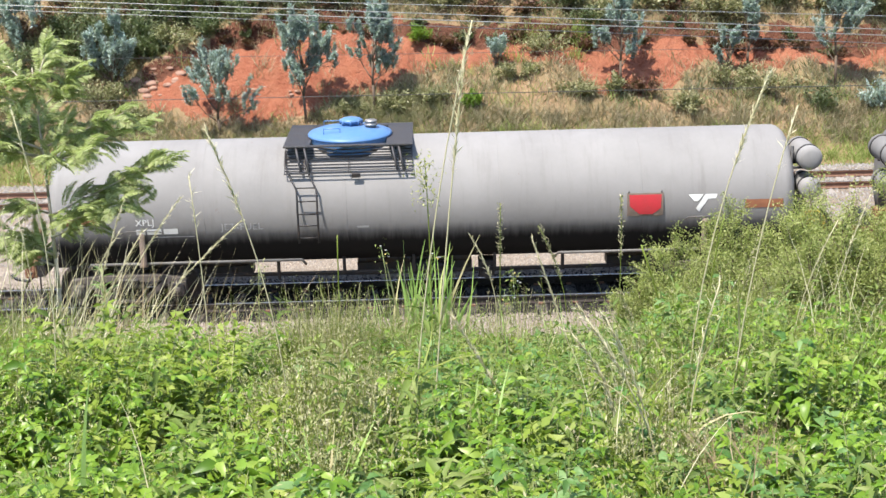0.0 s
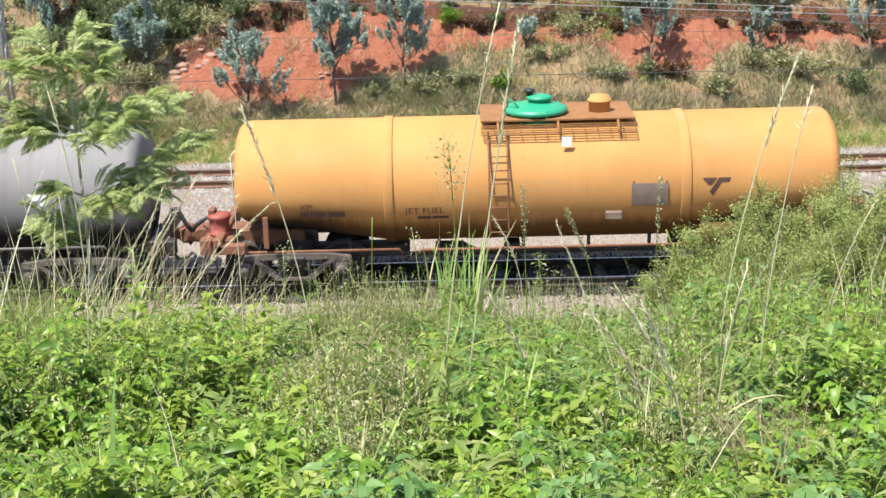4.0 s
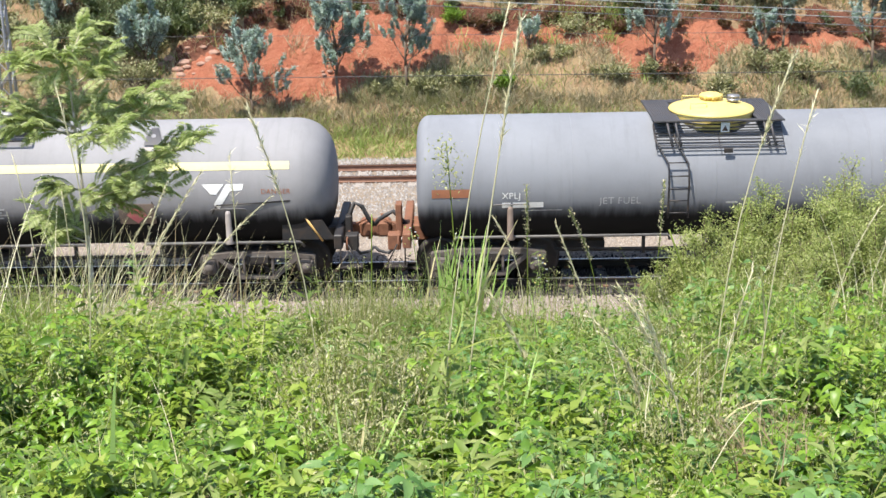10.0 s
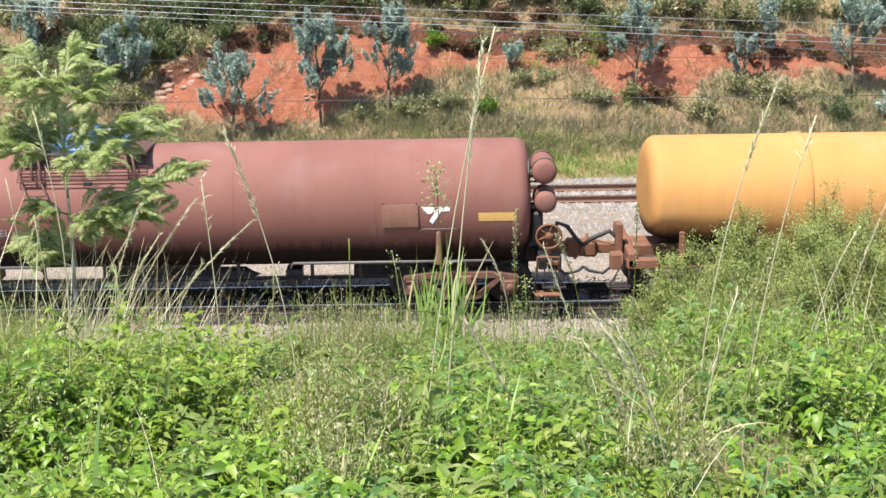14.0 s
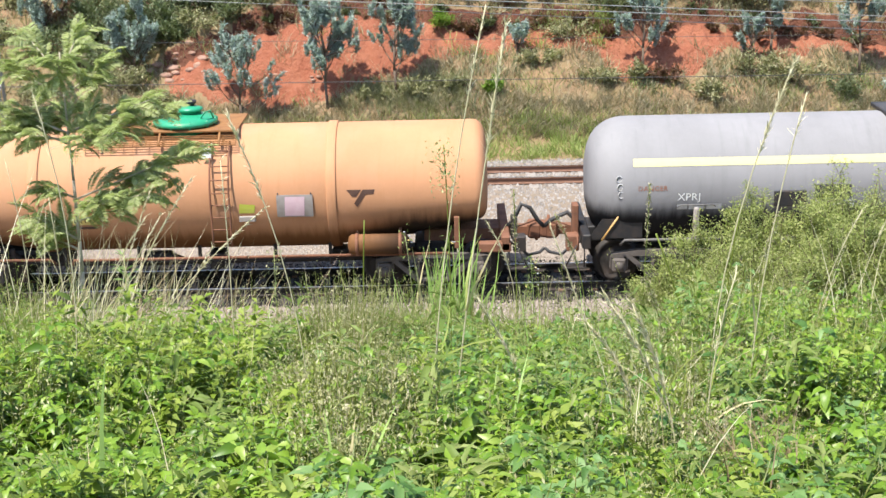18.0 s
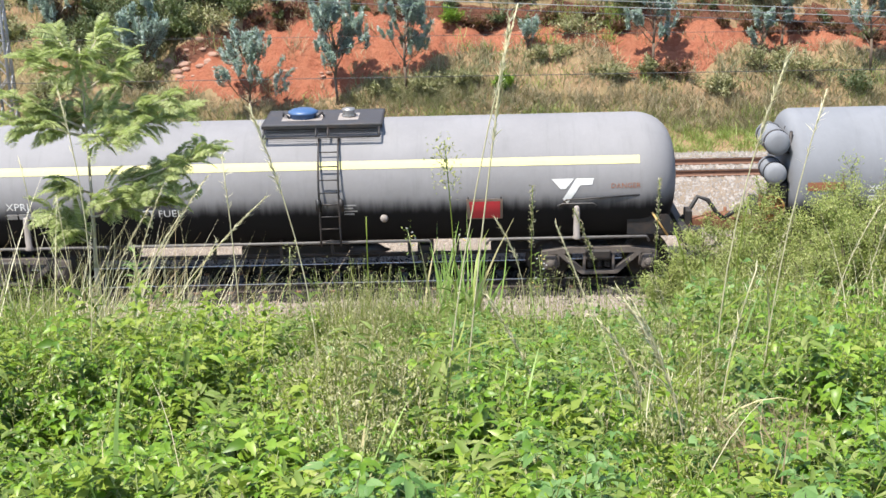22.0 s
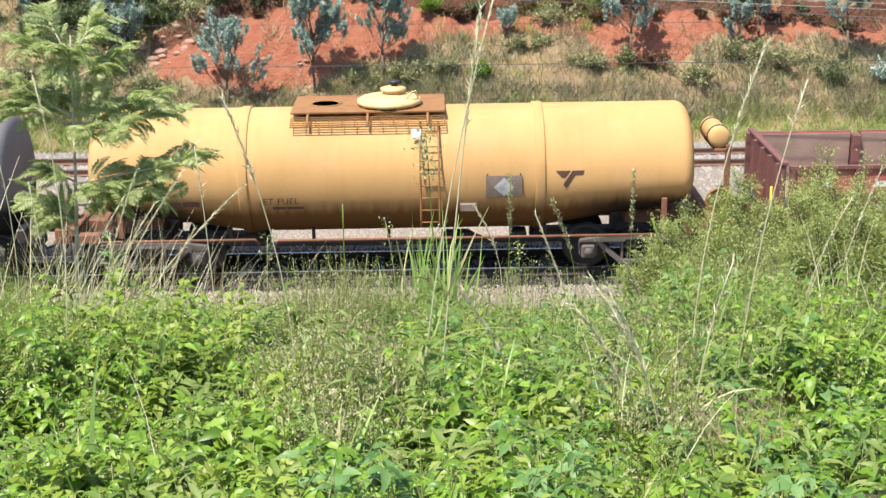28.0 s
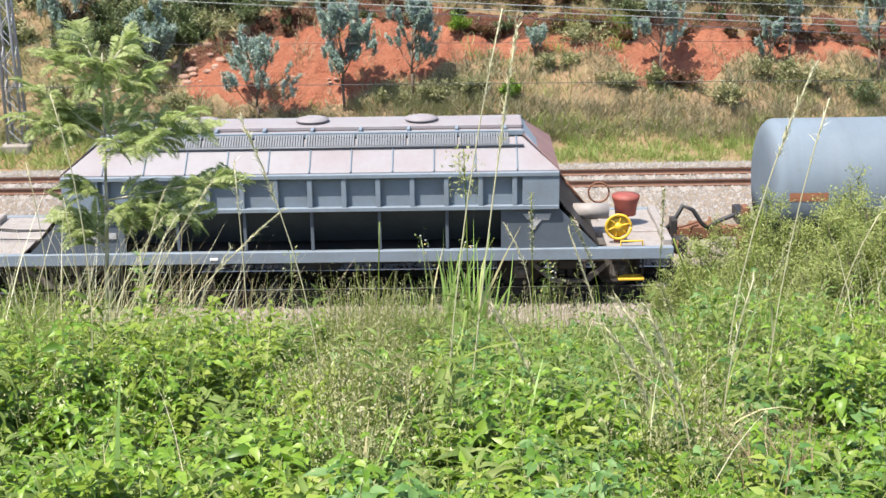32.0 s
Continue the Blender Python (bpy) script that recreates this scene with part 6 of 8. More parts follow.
    tagged(new("ground", me), "weedy slope, gravel trackbed and red earth bank", "ground", kind="structure")


def red_at(x, y):
    """Where the bare red earth of the cutting shows."""
    x = np.asarray(x, float)
    lo = np.interp(x, RED_X, RED_LO)
    hi = np.interp(x, RED_X, RED_HI)
    w = 0.22 * soft(x * 3, np.asarray(y) * 3, 11)
    return (y > lo + w) & (y < hi + w) & (np.abs(x) < 29)


RED_X = [-29, -8.2, -8.0, -6.0, -3.0, -1.2, -0.8, 2.0, 4.3, 5.0, 7.0, 8.5, 12, 29]
RED_LO = [39.5, 39.0, 38.0, 37.6, 37.7, 38.2, 38.9, 39.3, 39.2, 38.2, 38.3, 39.4, 39.4, 39.4]
RED_HI = [39.6, 39.0, 38.9, 39.9, 40.6, 40.7, 40.5, 40.3, 40.2, 40.0, 40.1, 40.2, 40.3, 40.0]

build_ground()


def stones(name, n, place, size, material, label, seed):
    """Many small angular stones in one mesh."""
    r = np.random.RandomState(seed)
    base = np.array([[1, 0, -0.8], [-1, 0, -0.8], [0, 1, -0.8], [0, -1, -0.8], [0.15, 0.1, 0.9]], float)
    tri = np.array([[0, 2, 4], [2, 1, 4], [1, 3, 4], [3, 0, 4]])
    P = place(r, n)
    s = r.uniform(size[0], size[1], (n, 1, 1)) * r.uniform(0.6, 1.3, (n, 5, 1))
    a = r.uniform(0, 6.28, n)
    c, sn = np.cos(a), np.sin(a)
    Bv = base[None] * s
    Bv = Bv + r.uniform(-0.012, 0.012, Bv.shape)
    V = np.stack([Bv[..., 0] * c[:, None] - Bv[..., 1] * sn[:, None], Bv[..., 0] * sn[:, None] + Bv[..., 1] * c[:, None], Bv[..., 2] * 0.75], -1) + P[:, None]
    T = (tri[None] + (np.arange(n) * 5)[:, None, None]).reshape(-1, 3)
    tagged(new(name, np_mesh(name, V.reshape(-1, 3), None, T, (material,))), label, "ballast", kind="stuff")


def bed_z(d):
    """Height of the ballast at a distance from a track's centre."""
    return np.interp(np.abs(d), [0, 1.55, 2.5, 3.2], [-0.14, -0.15, -0.285, -0.300])


def track(y, span, name):
    """Ballast bed, sleepers and two rails."""
    bm = BM()
    prof = [(-3.2, -0.40), (-2.5, -0.33), (-1.55, -0.18), (1.55, -0.18), (2.5, -0.33), (3.2, -0.40)]
    va = [[bm.verts.new((x, y + d, z)) for d, z in prof] for x in (-span, span)]
    for k in range(len(prof) - 1):
        bm.faces.new((va[0][k], va[1][k], va[1][k + 1], va[0][k + 1]))
    bmesh.ops.recalc_face_normals(bm, faces=bm.faces)
    bm.faces.ensure_lookup_table()
    bed = part("ballast_bed", bm, "formation")
    # middle of the near bed painted as dark as the train's shade
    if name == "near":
        bed.data.materials.append(M["shade_bed"])
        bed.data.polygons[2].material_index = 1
    tagged(bed, "grey-brown ballast bed under the track", "ballast", kind="structure")
    rails = []
    for d in (-0.5685, 0.5685):
        bm = BM()
        prof2 = [(-0.065, -0.155), (0.065, -0.155), (0.065, -0.143), (0.012, -0.125), (0.010, -0.045), (0.034, -0.032), (0.034, -0.004), (-0.034, -0.004), (-0.034, -0.032), (-0.010, -0.045), (-0.012, -0.125), (-0.065, -0.143)]
        plate(bm, [(-span, y + d + a, z) for a, z in prof2], 2 * span, (1, 0, 0))
        rail = part("rail", bm, "shade_rail" if name == "near" else "rail_side")
        tagged(rail, "long steel rail with sides darkened for the train's shade" if name == "near" else "long steel rail with rusty sides and a worn head", "rail", "rails of the railway", "structure")
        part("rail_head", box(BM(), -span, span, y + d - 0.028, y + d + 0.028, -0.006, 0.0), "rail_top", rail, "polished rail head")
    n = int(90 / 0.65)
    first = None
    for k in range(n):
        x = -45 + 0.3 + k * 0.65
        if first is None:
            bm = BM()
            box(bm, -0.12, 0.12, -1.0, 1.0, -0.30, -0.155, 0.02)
            first = part("sleeper", bm, "shade_concrete" if name == "near" else "concrete", None, "", pose(x, y, 0))
            tagged(first, "concrete sleeper deep in ballast, darkened for the train's shade" if name == "near" else "weathered concrete sleeper set in ballast", "sleeper", "sleepers of the railway")
            for d in (-0.6685, -0.4685, 0.4685, 0.6685):
                part("rail_clip", shared("rail_clip", lambda: box(BM(), -0.05, 0.05, -0.03, 0.03, -0.155, -0.12, 0.006), "rail_side"), None, first, "", pose(0, d, 0))
        else:
            copy_thing(first, pose(x, y, 0))


track(TRACK_Y, 60, "near")
track(FAR_Y, 60, "far")
# stones under the train carry its shade in their colour
stones("oily_ballast", 16000, lambda r, n: (lambda x, d: np.stack([x, TRACK_Y + d, bed_z(d) - 0.02], -1))(r.uniform(-11, 11, n), r.uniform(-1.2, 1.25, n)), (0.025, 0.05), "shade_stone", "ballast stones between the rails, darkened for the train's shade", 7)
stones("near_ballast", 66000, lambda r, n: (lambda x, d: np.stack([x, TRACK_Y + d, bed_z(d) - 0.02], -1))(r.uniform(-11, 11, n), r.choice([-1.0, 1.0], n, p=[0.5, 0.5]) * (1.1 + 2.0 * r.uniform(0, 1, n))), (0.019, 0.038), "ballast", "grey-brown ballast stones beside the rails", 5)
stones("far_ballast", 42000, lambda r, n: (lambda x, d: np.stack([x, FAR_Y + d, bed_z(d) - 0.02], -1))(r.uniform(-14, 14, n), r.uniform(-5.8, 2.6, n)), (0.03, 0.055), "ballast_pale", "pale grey ballast stones of the far track", 6)

old = part("old_rail", box(BM(), -0.2, 5.6, 21.62, 21.70, -0.33, -0.20, 0.01), "rust")
tagged(old, "rusty old rail lying along the foot of the ballast", "rail")

# ================= plants =================


def frames_of(d, r, lean_up=True):
    """Two unit vectors across each direction d: side and face normal."""
    up = np.tile(np.array([0, 0, 1.0]), (len(d), 1)) + r.normal(0, 0.35, d.shape)
    s = np.cross(d, up)
    s /= np.maximum(1e-6, np.linalg.norm(s, axis=1))[:, None]
    return s, np.cross(s, d)


def leaves(P, D, L, W, r, fine=True, droop=0.25, fold=0.18):
    """Leaf blades: base P, way D, length L, width W. Returns vertices, quads, triangles."""
    n = len(P)
    D = D / np.linalg.norm(D, axis=1)[:, None]
    S, N = frames_of(D, r)
    L, W = L[:, None], W[:, None]
    if fine is None:
        st = [(0, 0, 0, 0), (0.42, -0.5, fold, -0.1), (1, 0, 0, -0.8), (0.42, 0.5, fold, -0.1)]
        tri, quad = [], [(0, 1, 2, 3)]
    elif fine:
        st = [(0, 0, 0, 0), (0.30, -0.46, fold, 0.02), (0.30, 0, 0, 0.02), (0.30, 0.46, fold, 0.02), (0.66, -0.36, fold, -0.3), (0.66, 0, 0, -0.3), (0.66, 0.36, fold, -0.3), (1, 0, 0, -1.0)]
        tri = [(0, 2, 1), (0, 3, 2), (4, 5, 7), (5, 6, 7)]
        quad = [(1, 2, 5, 4), (2, 3, 6, 5)]
    else:
        st = [(0, 0, 0, 0), (0.45, -0.48, fold, -0.1), (0.45, 0, 0, -0.1), (0.45, 0.48, fold, -0.1), (1, 0, 0, -0.9)]
        tri = [(0, 2, 1), (0, 3, 2), (1, 2, 4), (2, 3, 4)]
        quad = []
    V = np.stack([P + D * L * a + S * W * b + N * (W * c + L * droop * dz) for a, b, c, dz in st], 1)
    k = len(st)
    base = (np.arange(n) * k)[:, None, None]
    T = (np.array(tri)[None] + base).reshape(-1, 3) if tri else np.zeros((0, 3), int)
    Q = (np.array(quad)[None] + base).reshape(-1, 4) if quad else np.zeros((0, 4), int)
    return V.reshape(-1, 3), Q, T


def blades(P, D, L, W, r, bend=0.35, seg=3):
    """Grass blades that bend over, as tapering strips."""
    n = len(P)
    D = D / np.linalg.norm(D, axis=1)[:, None]
    S, N = frames_of(D, r)
    out = r.normal(0, 1, (n, 3))
    out[:, 2] = -0.6
    out /= np.linalg.norm(out, axis=1)[:, None]
    rows = []
    for k in range(seg + 1):
        f = k / seg
        c = P + D * (L * f)[:, None] + out * (L * bend * f ** 2)[:, None]
        w = (W * (1 - 0.92 * f ** 1.6) / 2)[:, None]
        rows += [c - S * w, c + S * w]
    V = np.stack(rows, 1)
    k2 = 2 * (seg + 1)
    quad = np.array([(2 * i, 2 * i + 1, 2 * i + 3, 2 * i + 2) for i in range(seg)])
    Q = (quad[None] + (np.arange(n) * k2)[:, None, None]).reshape(-1, 4)
    return V.reshape(-1, 3), Q, np.zeros((0, 3), int)


def tubes(A, B, ra, rb):
    """Thin three-sided stems from A to B."""
    n = len(A)
    d = B - A
    d = d / np.maximum(1e-6, np.linalg.norm(d, axis=1))[:, None]
    ref = np.where(np.abs(d[:, 2:3]) > 0.9, np.array([[1.0, 0, 0]]), np.array([[0, 0, 1.0]]))
    s = np.cross(d, ref)
    s /= np.linalg.norm(s, axis=1)[:, None]
    t = np.cross(d, s)
    ra, rb = np.broadcast_to(ra, n), np.broadcast_to(rb, n)
    ring = []
    for C, rr in ((A, ra), (B, rb)):
        for k in range(3):
            a = 2 * math.pi * k / 3
            ring.append(C + (s * math.cos(a) + t * math.sin(a)) * rr[:, None])
    V = np.stack(ring, 1)
    quad = np.array([(0, 1, 4, 3), (1, 2, 5, 4), (2, 0, 3, 5)])
    Q = (quad[None] + (np.arange(n) * 6)[:, None, None]).reshape(-1, 4)
    return V.reshape(-1, 3), Q, np.zeros((0, 3), int)


def joined(name, pieces):
    """One mesh out of (V, Q, T, material) pieces."""
    Vs, Qs, Ts, qi, ti, mats, off = [], [], [], [], [], [], 0
    for V, Q, T, m in pieces:
        if m not in mats:
            mats.append(m)
        k = mats.index(m)
        Vs.append(V), Qs.append(Q + off), Ts.append(T + off)
        qi.append(np.full(len(Q), k)), ti.append(np.full(len(T), k))
        off += len(V)
    return np_mesh(name, np.concatenate(Vs), np.concatenate(Qs), np.concatenate(Ts), mats, np.concatenate(qi + ti))


def in_view(r, n, y0, y1, extra=1.0):
    """Random places on the near slope within the wedge that is looked at, even per area."""
    y = np.sqrt(r.uniform(y0 ** 2, y1 ** 2, n))
    x = r.uniform(-1, 1, n) * (0.36 * y + extra)
    return x, y


def unit(v):
    return v / np.maximum(1e-9, np.linalg.norm(v, axis=-1))[..., None]


def leafy_plants(x, y, h, per, size, r, fine, shape=(0.42, 0.62), low=0.25, rise=0.22, tilt=0.48):
    """Upright leafy stems: leaves set round each stem, largest in the middle. Returns leaf and stem pieces."""
    n = len(x)
    base = np.stack([x, y, ground_z(x, y) - 0.02], -1)
    lean = r.normal(0, 0.28, (n, 3))
    lean[:, 2] = 1
    top = base + lean * h[:, None]
    stem = tubes(base, base + (top - base) * 0.85, 0.0024, 0.0012)
    f = low + (1.03 - low) * (np.arange(per)[None] + r.uniform(0, 1, (n, per))) / per
    P = base[:, None] + (top - base)[:, None] * f[..., None]
    a = r.uniform(0, 6.28, (n, 1)) + np.arange(per)[None] * 2.4 + r.normal(0, 0.3, (n, per))
    D = np.stack([np.cos(a), np.sin(a), r.normal(rise, tilt, (n, per)) + 0.35 * (f - 0.5)], -1)
    L = size * (0.65 + 0.6 * np.sin(np.clip(f, 0, 1) * 2.6)) * r.uniform(0.65, 1.3, (n, per)) * r.uniform(0.75, 1.25, (n, 1))
    P = (P + unit(D) * 0.012).reshape(-1, 3)
    L = L.ravel()
    W = L * r.uniform(shape[0], shape[1], len(L))
    return leaves(P, D.reshape(-1, 3), L, W, r, fine, 0.45, 0.20), stem


def three_leaved(x, y, h, pairs, size, r, fine, low=0.3):
    """Upright weeds: pairs of stalked leaves, each of three toothed, drooping leaflets. Returns leaf and stem pieces."""
    n = len(x)
    base = np.stack([x, y, ground_z(x, y) - 0.02], -1)
    lean = r.normal(0, 0.22, (n, 3))
    lean[:, 2] = 1
    top = base + lean * h[:, None]
    stem = tubes(base, top, 0.0030, 0.0014)
    k = 2 * pairs
    f = low + (1.0 - low) * (np.repeat(np.arange(pairs), 2)[None] + r.uniform(0.2, 0.8, (n, k))) / pairs
    P = base[:, None] + (top - base)[:, None] * f[..., None]
    a = r.uniform(0, 6.28, (n, 1)) + np.repeat(np.arange(pairs) * 1.57, 2)[None] + np.tile([0, math.pi], pairs)[None] + r.normal(0, 0.35, (n, k))
    e = r.normal(0.35, 0.35, (n, k)) + 0.5 * (f - 0.5)
    D = unit(np.stack([np.cos(a), np.sin(a), e], -1))
    L = size * (1.18 - 0.62 * np.clip(f, 0, 1) ** 2) * r.uniform(0.7, 1.25, (n, k)) * r.uniform(0.75, 1.25, (n, 1))
    K = P + D * (L * 0.55)[..., None]
    petiole = tubes(P.reshape(-1, 3), K.reshape(-1, 3), 0.0012, 0.0009)
    side = np.stack([-np.sin(a), np.cos(a), 0 * a], -1)
    out = D - np.array([0, 0, 0.35])
    pts, ways, lens = [], [], []
    for turn, s in ((0.0, 1.0), (1.25, 0.74), (-1.25, 0.74)):
        w = math.cos(turn) * out + math.sin(turn) * side + r.normal(0, 0.20, out.shape)
        pts.append(K.reshape(-1, 3)), ways.append(w.reshape(-1, 3)), lens.append((L * s).ravel())
    L = np.concatenate(lens)
    return leaves(np.concatenate(pts), np.concatenate(ways), L, L * r.uniform(0.46, 0.64, len(L)), r, fine, 0.42, 0.16), stem, petiole


def height_field(x, y):
    """How tall the weeds grow from place to place."""
    h = 0.32 + 0.14 * soft(x * 1.7, y * 1.7, 4) + 0.20 * soft(x * 4, y * 4, 9)
    return np.clip(h, 0.12, 0.62) * np.interp(y, [2.5, 3.7, 5, 6.5, 8, 10, 12, 13.5, 15, 18, 20.5], [0.34, 0.45, 0.95, 1.30, 1.62, 1.85, 1.85, 1.6, 1.1, 0.6, 0.4])


def seedy(x, y):
    """Where fine seeding grass grows thicker than broad leaves."""
    u = x / y
    return np.clip(0.85 * np.exp(-((u + 0.082) / 0.040) ** 2) * np.clip((y - 3.9) / 1.6, 0, 1) + 0.42 * np.exp(-((u - 0.18) / 0.035) ** 2) * (y < 8.5) + 0.5 * np.exp(-((u + 0.31) / 0.05) ** 2) * (y > 8) + 0.35 * np.exp(-((u - 0.28) / 0.025) ** 2) * (y < 6.0), 0, 1)


def weeds():
    r = np.random.RandomState(21)
    near, far = [], []
    for y0, y1, n, per, size, fine, out in ((2.9, 3.75, 400, 3, 0.058, True, near), (3.75, 5.0, 760, 4, 0.075, True, near), (5.0, 6.5, 1100, 4, 0.084, True, near), (6.5, 10.5, 2900, 4, 0.093, False, near), (10.5, 14.8, 3100, 4, 0.104, None, far), (14.8, 20.3, 2200, 3, 0.075, None, far)):
        x, y = in_view(r, n, y0, y1, 0.9)
        keep = r.uniform(0, 1, n) > 0.9 * seedy(x, y)
        x, y = x[keep], y[keep]
        h = height_field(x, y) * r.uniform(0.6, 1.15, len(x)) * np.where(r.uniform(0, 1, len(x)) < 0.14, 1.4, 1.0)
        h = np.minimum(h, np.interp(x / y, [-0.15, -0.02, 0.04, 0.14, 0.19], [0.78, 0.70, 0.52, 0.52, 0.85]) * r.uniform(0.8, 1.1, len(x)))
        q = r.uniform(0, 1, len(x)) + 0.30 * soft(x * 1.4, y * 1.4, 31)
        low = np.interp((y0 + y1) / 2, [3, 5, 8, 12], [0.3, 0.45, 0.55, 0.62])
        k = q < 0.56
        lv, st, pt = three_leaved(x[k], y[k], h[k], per, size, r, fine, low)
        out += [(*lv, "leaf"), (*st, "stem"), (*pt, "stem")]
        k = (q >= 0.56) & (q < 0.68)
        lv, st = leafy_plants(x[k], y[k], h[k] * 1.12, per * 6, size * 1.0, r, fine, (0.20, 0.32), low)
        out += [(*lv, "leaf_dark"), (*st, "stem")]
        q = np.where((x / y < -0.10) & (q >= 0.82), 0.75, q)
        k = (q >= 0.68) & (q < 0.82)
        lv, st = leafy_plants(x[k], y[k], h[k] * 0.95, per * 8, size * 0.62, r, fine and None, (0.42, 0.6), low)
        out += [(*lv, "leaf_yellow"), (*st, "stem")]
        k = q >= 0.82
        lv, st, pt = three_leaved(x[k], y[k], h[k] * 1.06, per, size * 1.15, r, fine, low)
        out += [(*lv, "leaf_cool"), (*st, "stem"), (*pt, "stem")]
    # low leaves that close the floor
    x, y = in_view(r, 15000, 2.0, 20.6, 0.9)
    P = np.stack([x, y, ground_z(x, y) + r.uniform(0.01, 0.10, len(x))], -1)
    a = r.uniform(0, 6.28, len(x))
    L = r.uniform(0.04, 0.08, len(x))
    far.append((*leaves(P, np.stack([np.cos(a), np.sin(a), r.normal(0.1, 0.3, len(x))], -1), L, L * 0.5, r, None), "leaf"))
    tagged(new("weeds_near", joined("weeds_near", near)), "dense bright green broad-leaved weeds on the slope", "weeds", kind="stuff")
    tagged(new("weeds_far", joined("weeds_far", far)), "green weeds lower down the slope towards the track", "weeds", kind="stuff")


def slope_grass():
    r = np.random.RandomState(33)
    pcs = []
    # scattered green blades
    x, y = in_view(r, 15000, 2.4, 20.4, 0.9)
    keep = r.uniform(0, 1, len(x)) < np.interp(y, [6, 9], [1.0, 0.25])
    x, y = x[keep], y[keep]
    h = np.minimum(height_field(x, y) * r.uniform(0.6, 1.25, len(x)), 0.8)
    D = np.stack([r.normal(0, 0.28, len(x)), r.normal(0, 0.28, len(x)), np.ones(len(x))], -1)
    P = np.stack([x, y, ground_z(x, y)], -1)
    pcs.append((*blades(P, D, h, r.uniform(0.005, 0.011, len(x)), r, 0.35), "grass"))
    # fine seeding grass: hair-thin stems with small seeds
    x, y = in_view(r, 20000, 2.6, 16.0, 0.9)
    keep = r.uniform(0, 1, len(x)) < 0.12 * (y < 9) + 0.88 * seedy(x, y)
    x, y = x[keep], y[keep]
    n = len(x)
    h = np.minimum(height_field(x, y) * r.uniform(0.7, 1.2, n) + 0.04, np.where((x / y > 0.02) & (x / y < 0.15), 0.55, 0.80))
    P = np.stack([x, y, ground_z(x, y)], -1)
    D = np.stack([r.normal(0, 0.16, n), r.normal(0, 0.16, n), np.ones(n)], -1)
    T = P + D * h[:, None]
    pcs.append((*tubes(P, T, 0.0022, 0.0012), "grass"))
    k = 9
    f = r.uniform(0.55, 1.02, (n, k))
    Q = (P[:, None] + (T - P)[:, None] * f[..., None] + r.normal(0, 0.012, (n, k, 3))).reshape(-1, 3)
    SD = r.normal(0, 1, Q.shape)
    SD[:, 2] = np.abs(SD[:, 2]) + 0.4
    L = r.uniform(0.010, 0.024, len(Q))
    pcs.append((*leaves(Q, SD, L, L * 0.36, r, None), "seed_green"))
    f = r.uniform(0.1, 0.6, (n, 3))
    Q = (P[:, None] + (T - P)[:, None] * f[..., None]).reshape(-1, 3)
    SD = r.normal(0, 1, Q.shape)
    SD[:, 2] = np.abs(SD[:, 2]) * 0.6 + 0.5
    L = r.uniform(0.06, 0.14, len(Q))
    pcs.append((*blades(Q, SD, L, np.full(len(Q), 0.006), r, 0.4, 2), "grass"))
    # thick patches of pale seeding grass
    for u0, us, y0, y1, n, k, m in ((-0.086, 0.030, 5.0, 14.0, 3600, 20, "seed_green"), (-0.086, 0.032, 5.0, 14.0, 1200, 20, "seed"), (-0.080, 0.026, 4.0, 7.0, 800, 22, "seed_green"), (-0.080, 0.026, 4.2, 7.0, 220, 22, "seed"), (0.0, 0.16, 6.0, 13.5, 900, 18, "seed_green"), (0.0, 0.18, 7.0, 13.5, 300, 18, "seed"), (0.185, 0.034, 4.0, 8.0, 150, 16, "seed"), (0.18, 0.040, 4.0, 8.5, 600, 18, "seed_green"), (-0.33, 0.05, 5.0, 12.0, 1000, 14, "seed_green"), (0.05, 0.05, 9.0, 17.0, 500, 16, "seed_green"), (0.30, 0.05, 6.0, 11.0, 600, 14, "seed_green")):
        y = np.sqrt(r.uniform(y0 ** 2, y1 ** 2, n))
        x = (u0 + r.normal(0, us, n)) * y
        h = height_field(x, y) * r.uniform(0.7, 1.2, n) + 0.06
        P = np.stack([x, y, ground_z(x, y)], -1)
        D = np.stack([r.normal(0.03, 0.18, n), r.normal(0, 0.16, n), np.ones(n)], -1)
        T = P + D * h[:, None]
        pcs.append((*tubes(P, T, 0.0022, 0.0012), "dry" if m == "seed" else "grass"))
        f = r.uniform(0.45, 1.03, (n, k))
        Q = (P[:, None] + (T - P)[:, None] * f[..., None] + r.normal(0, 0.020, (n, k, 3))).reshape(-1, 3)
        SD = r.normal(0, 1, Q.shape)
        SD[:, 2] = np.abs(SD[:, 2]) + 0.6
        L = r.uniform(0.010, 0.026, len(Q))
        pcs.append((*leaves(Q, SD, L, L * 0.34, r, None), m))
    # dry straw
    x, y = in_view(r, 1500, 2.4, 16, 0.9)
    n = len(x)
    P = np.stack([x, y, ground_z(x, y)], -1)
    h = height_field(x, y) * r.uniform(0.7, 1.2, n)
    D = np.stack([r.normal(0, 0.4, n), r.normal(0, 0.3, n), np.ones(n)], -1)
    pcs.append((*blades(P, D, h, np.full(n, 0.006), r, 0.3), "dry"))
    # single broad green blades standing among the leaves
    x, y = in_view(r, 620, 4.2, 13.0, 0.6)
    n = len(x)
    P = np.stack([x, y, ground_z(x, y)], -1)
    D = np.stack([r.normal(0.05, 0.25, n), r.normal(0, 0.25, n), np.ones(n)], -1)
    h = np.minimum(height_field(x, y) * r.uniform(1.0, 1.5, n), 0.95)
    pcs.append((*blades(P, D, h, r.uniform(0.010, 0.022, n), r, 0.4, 5), "tuft_blade"))
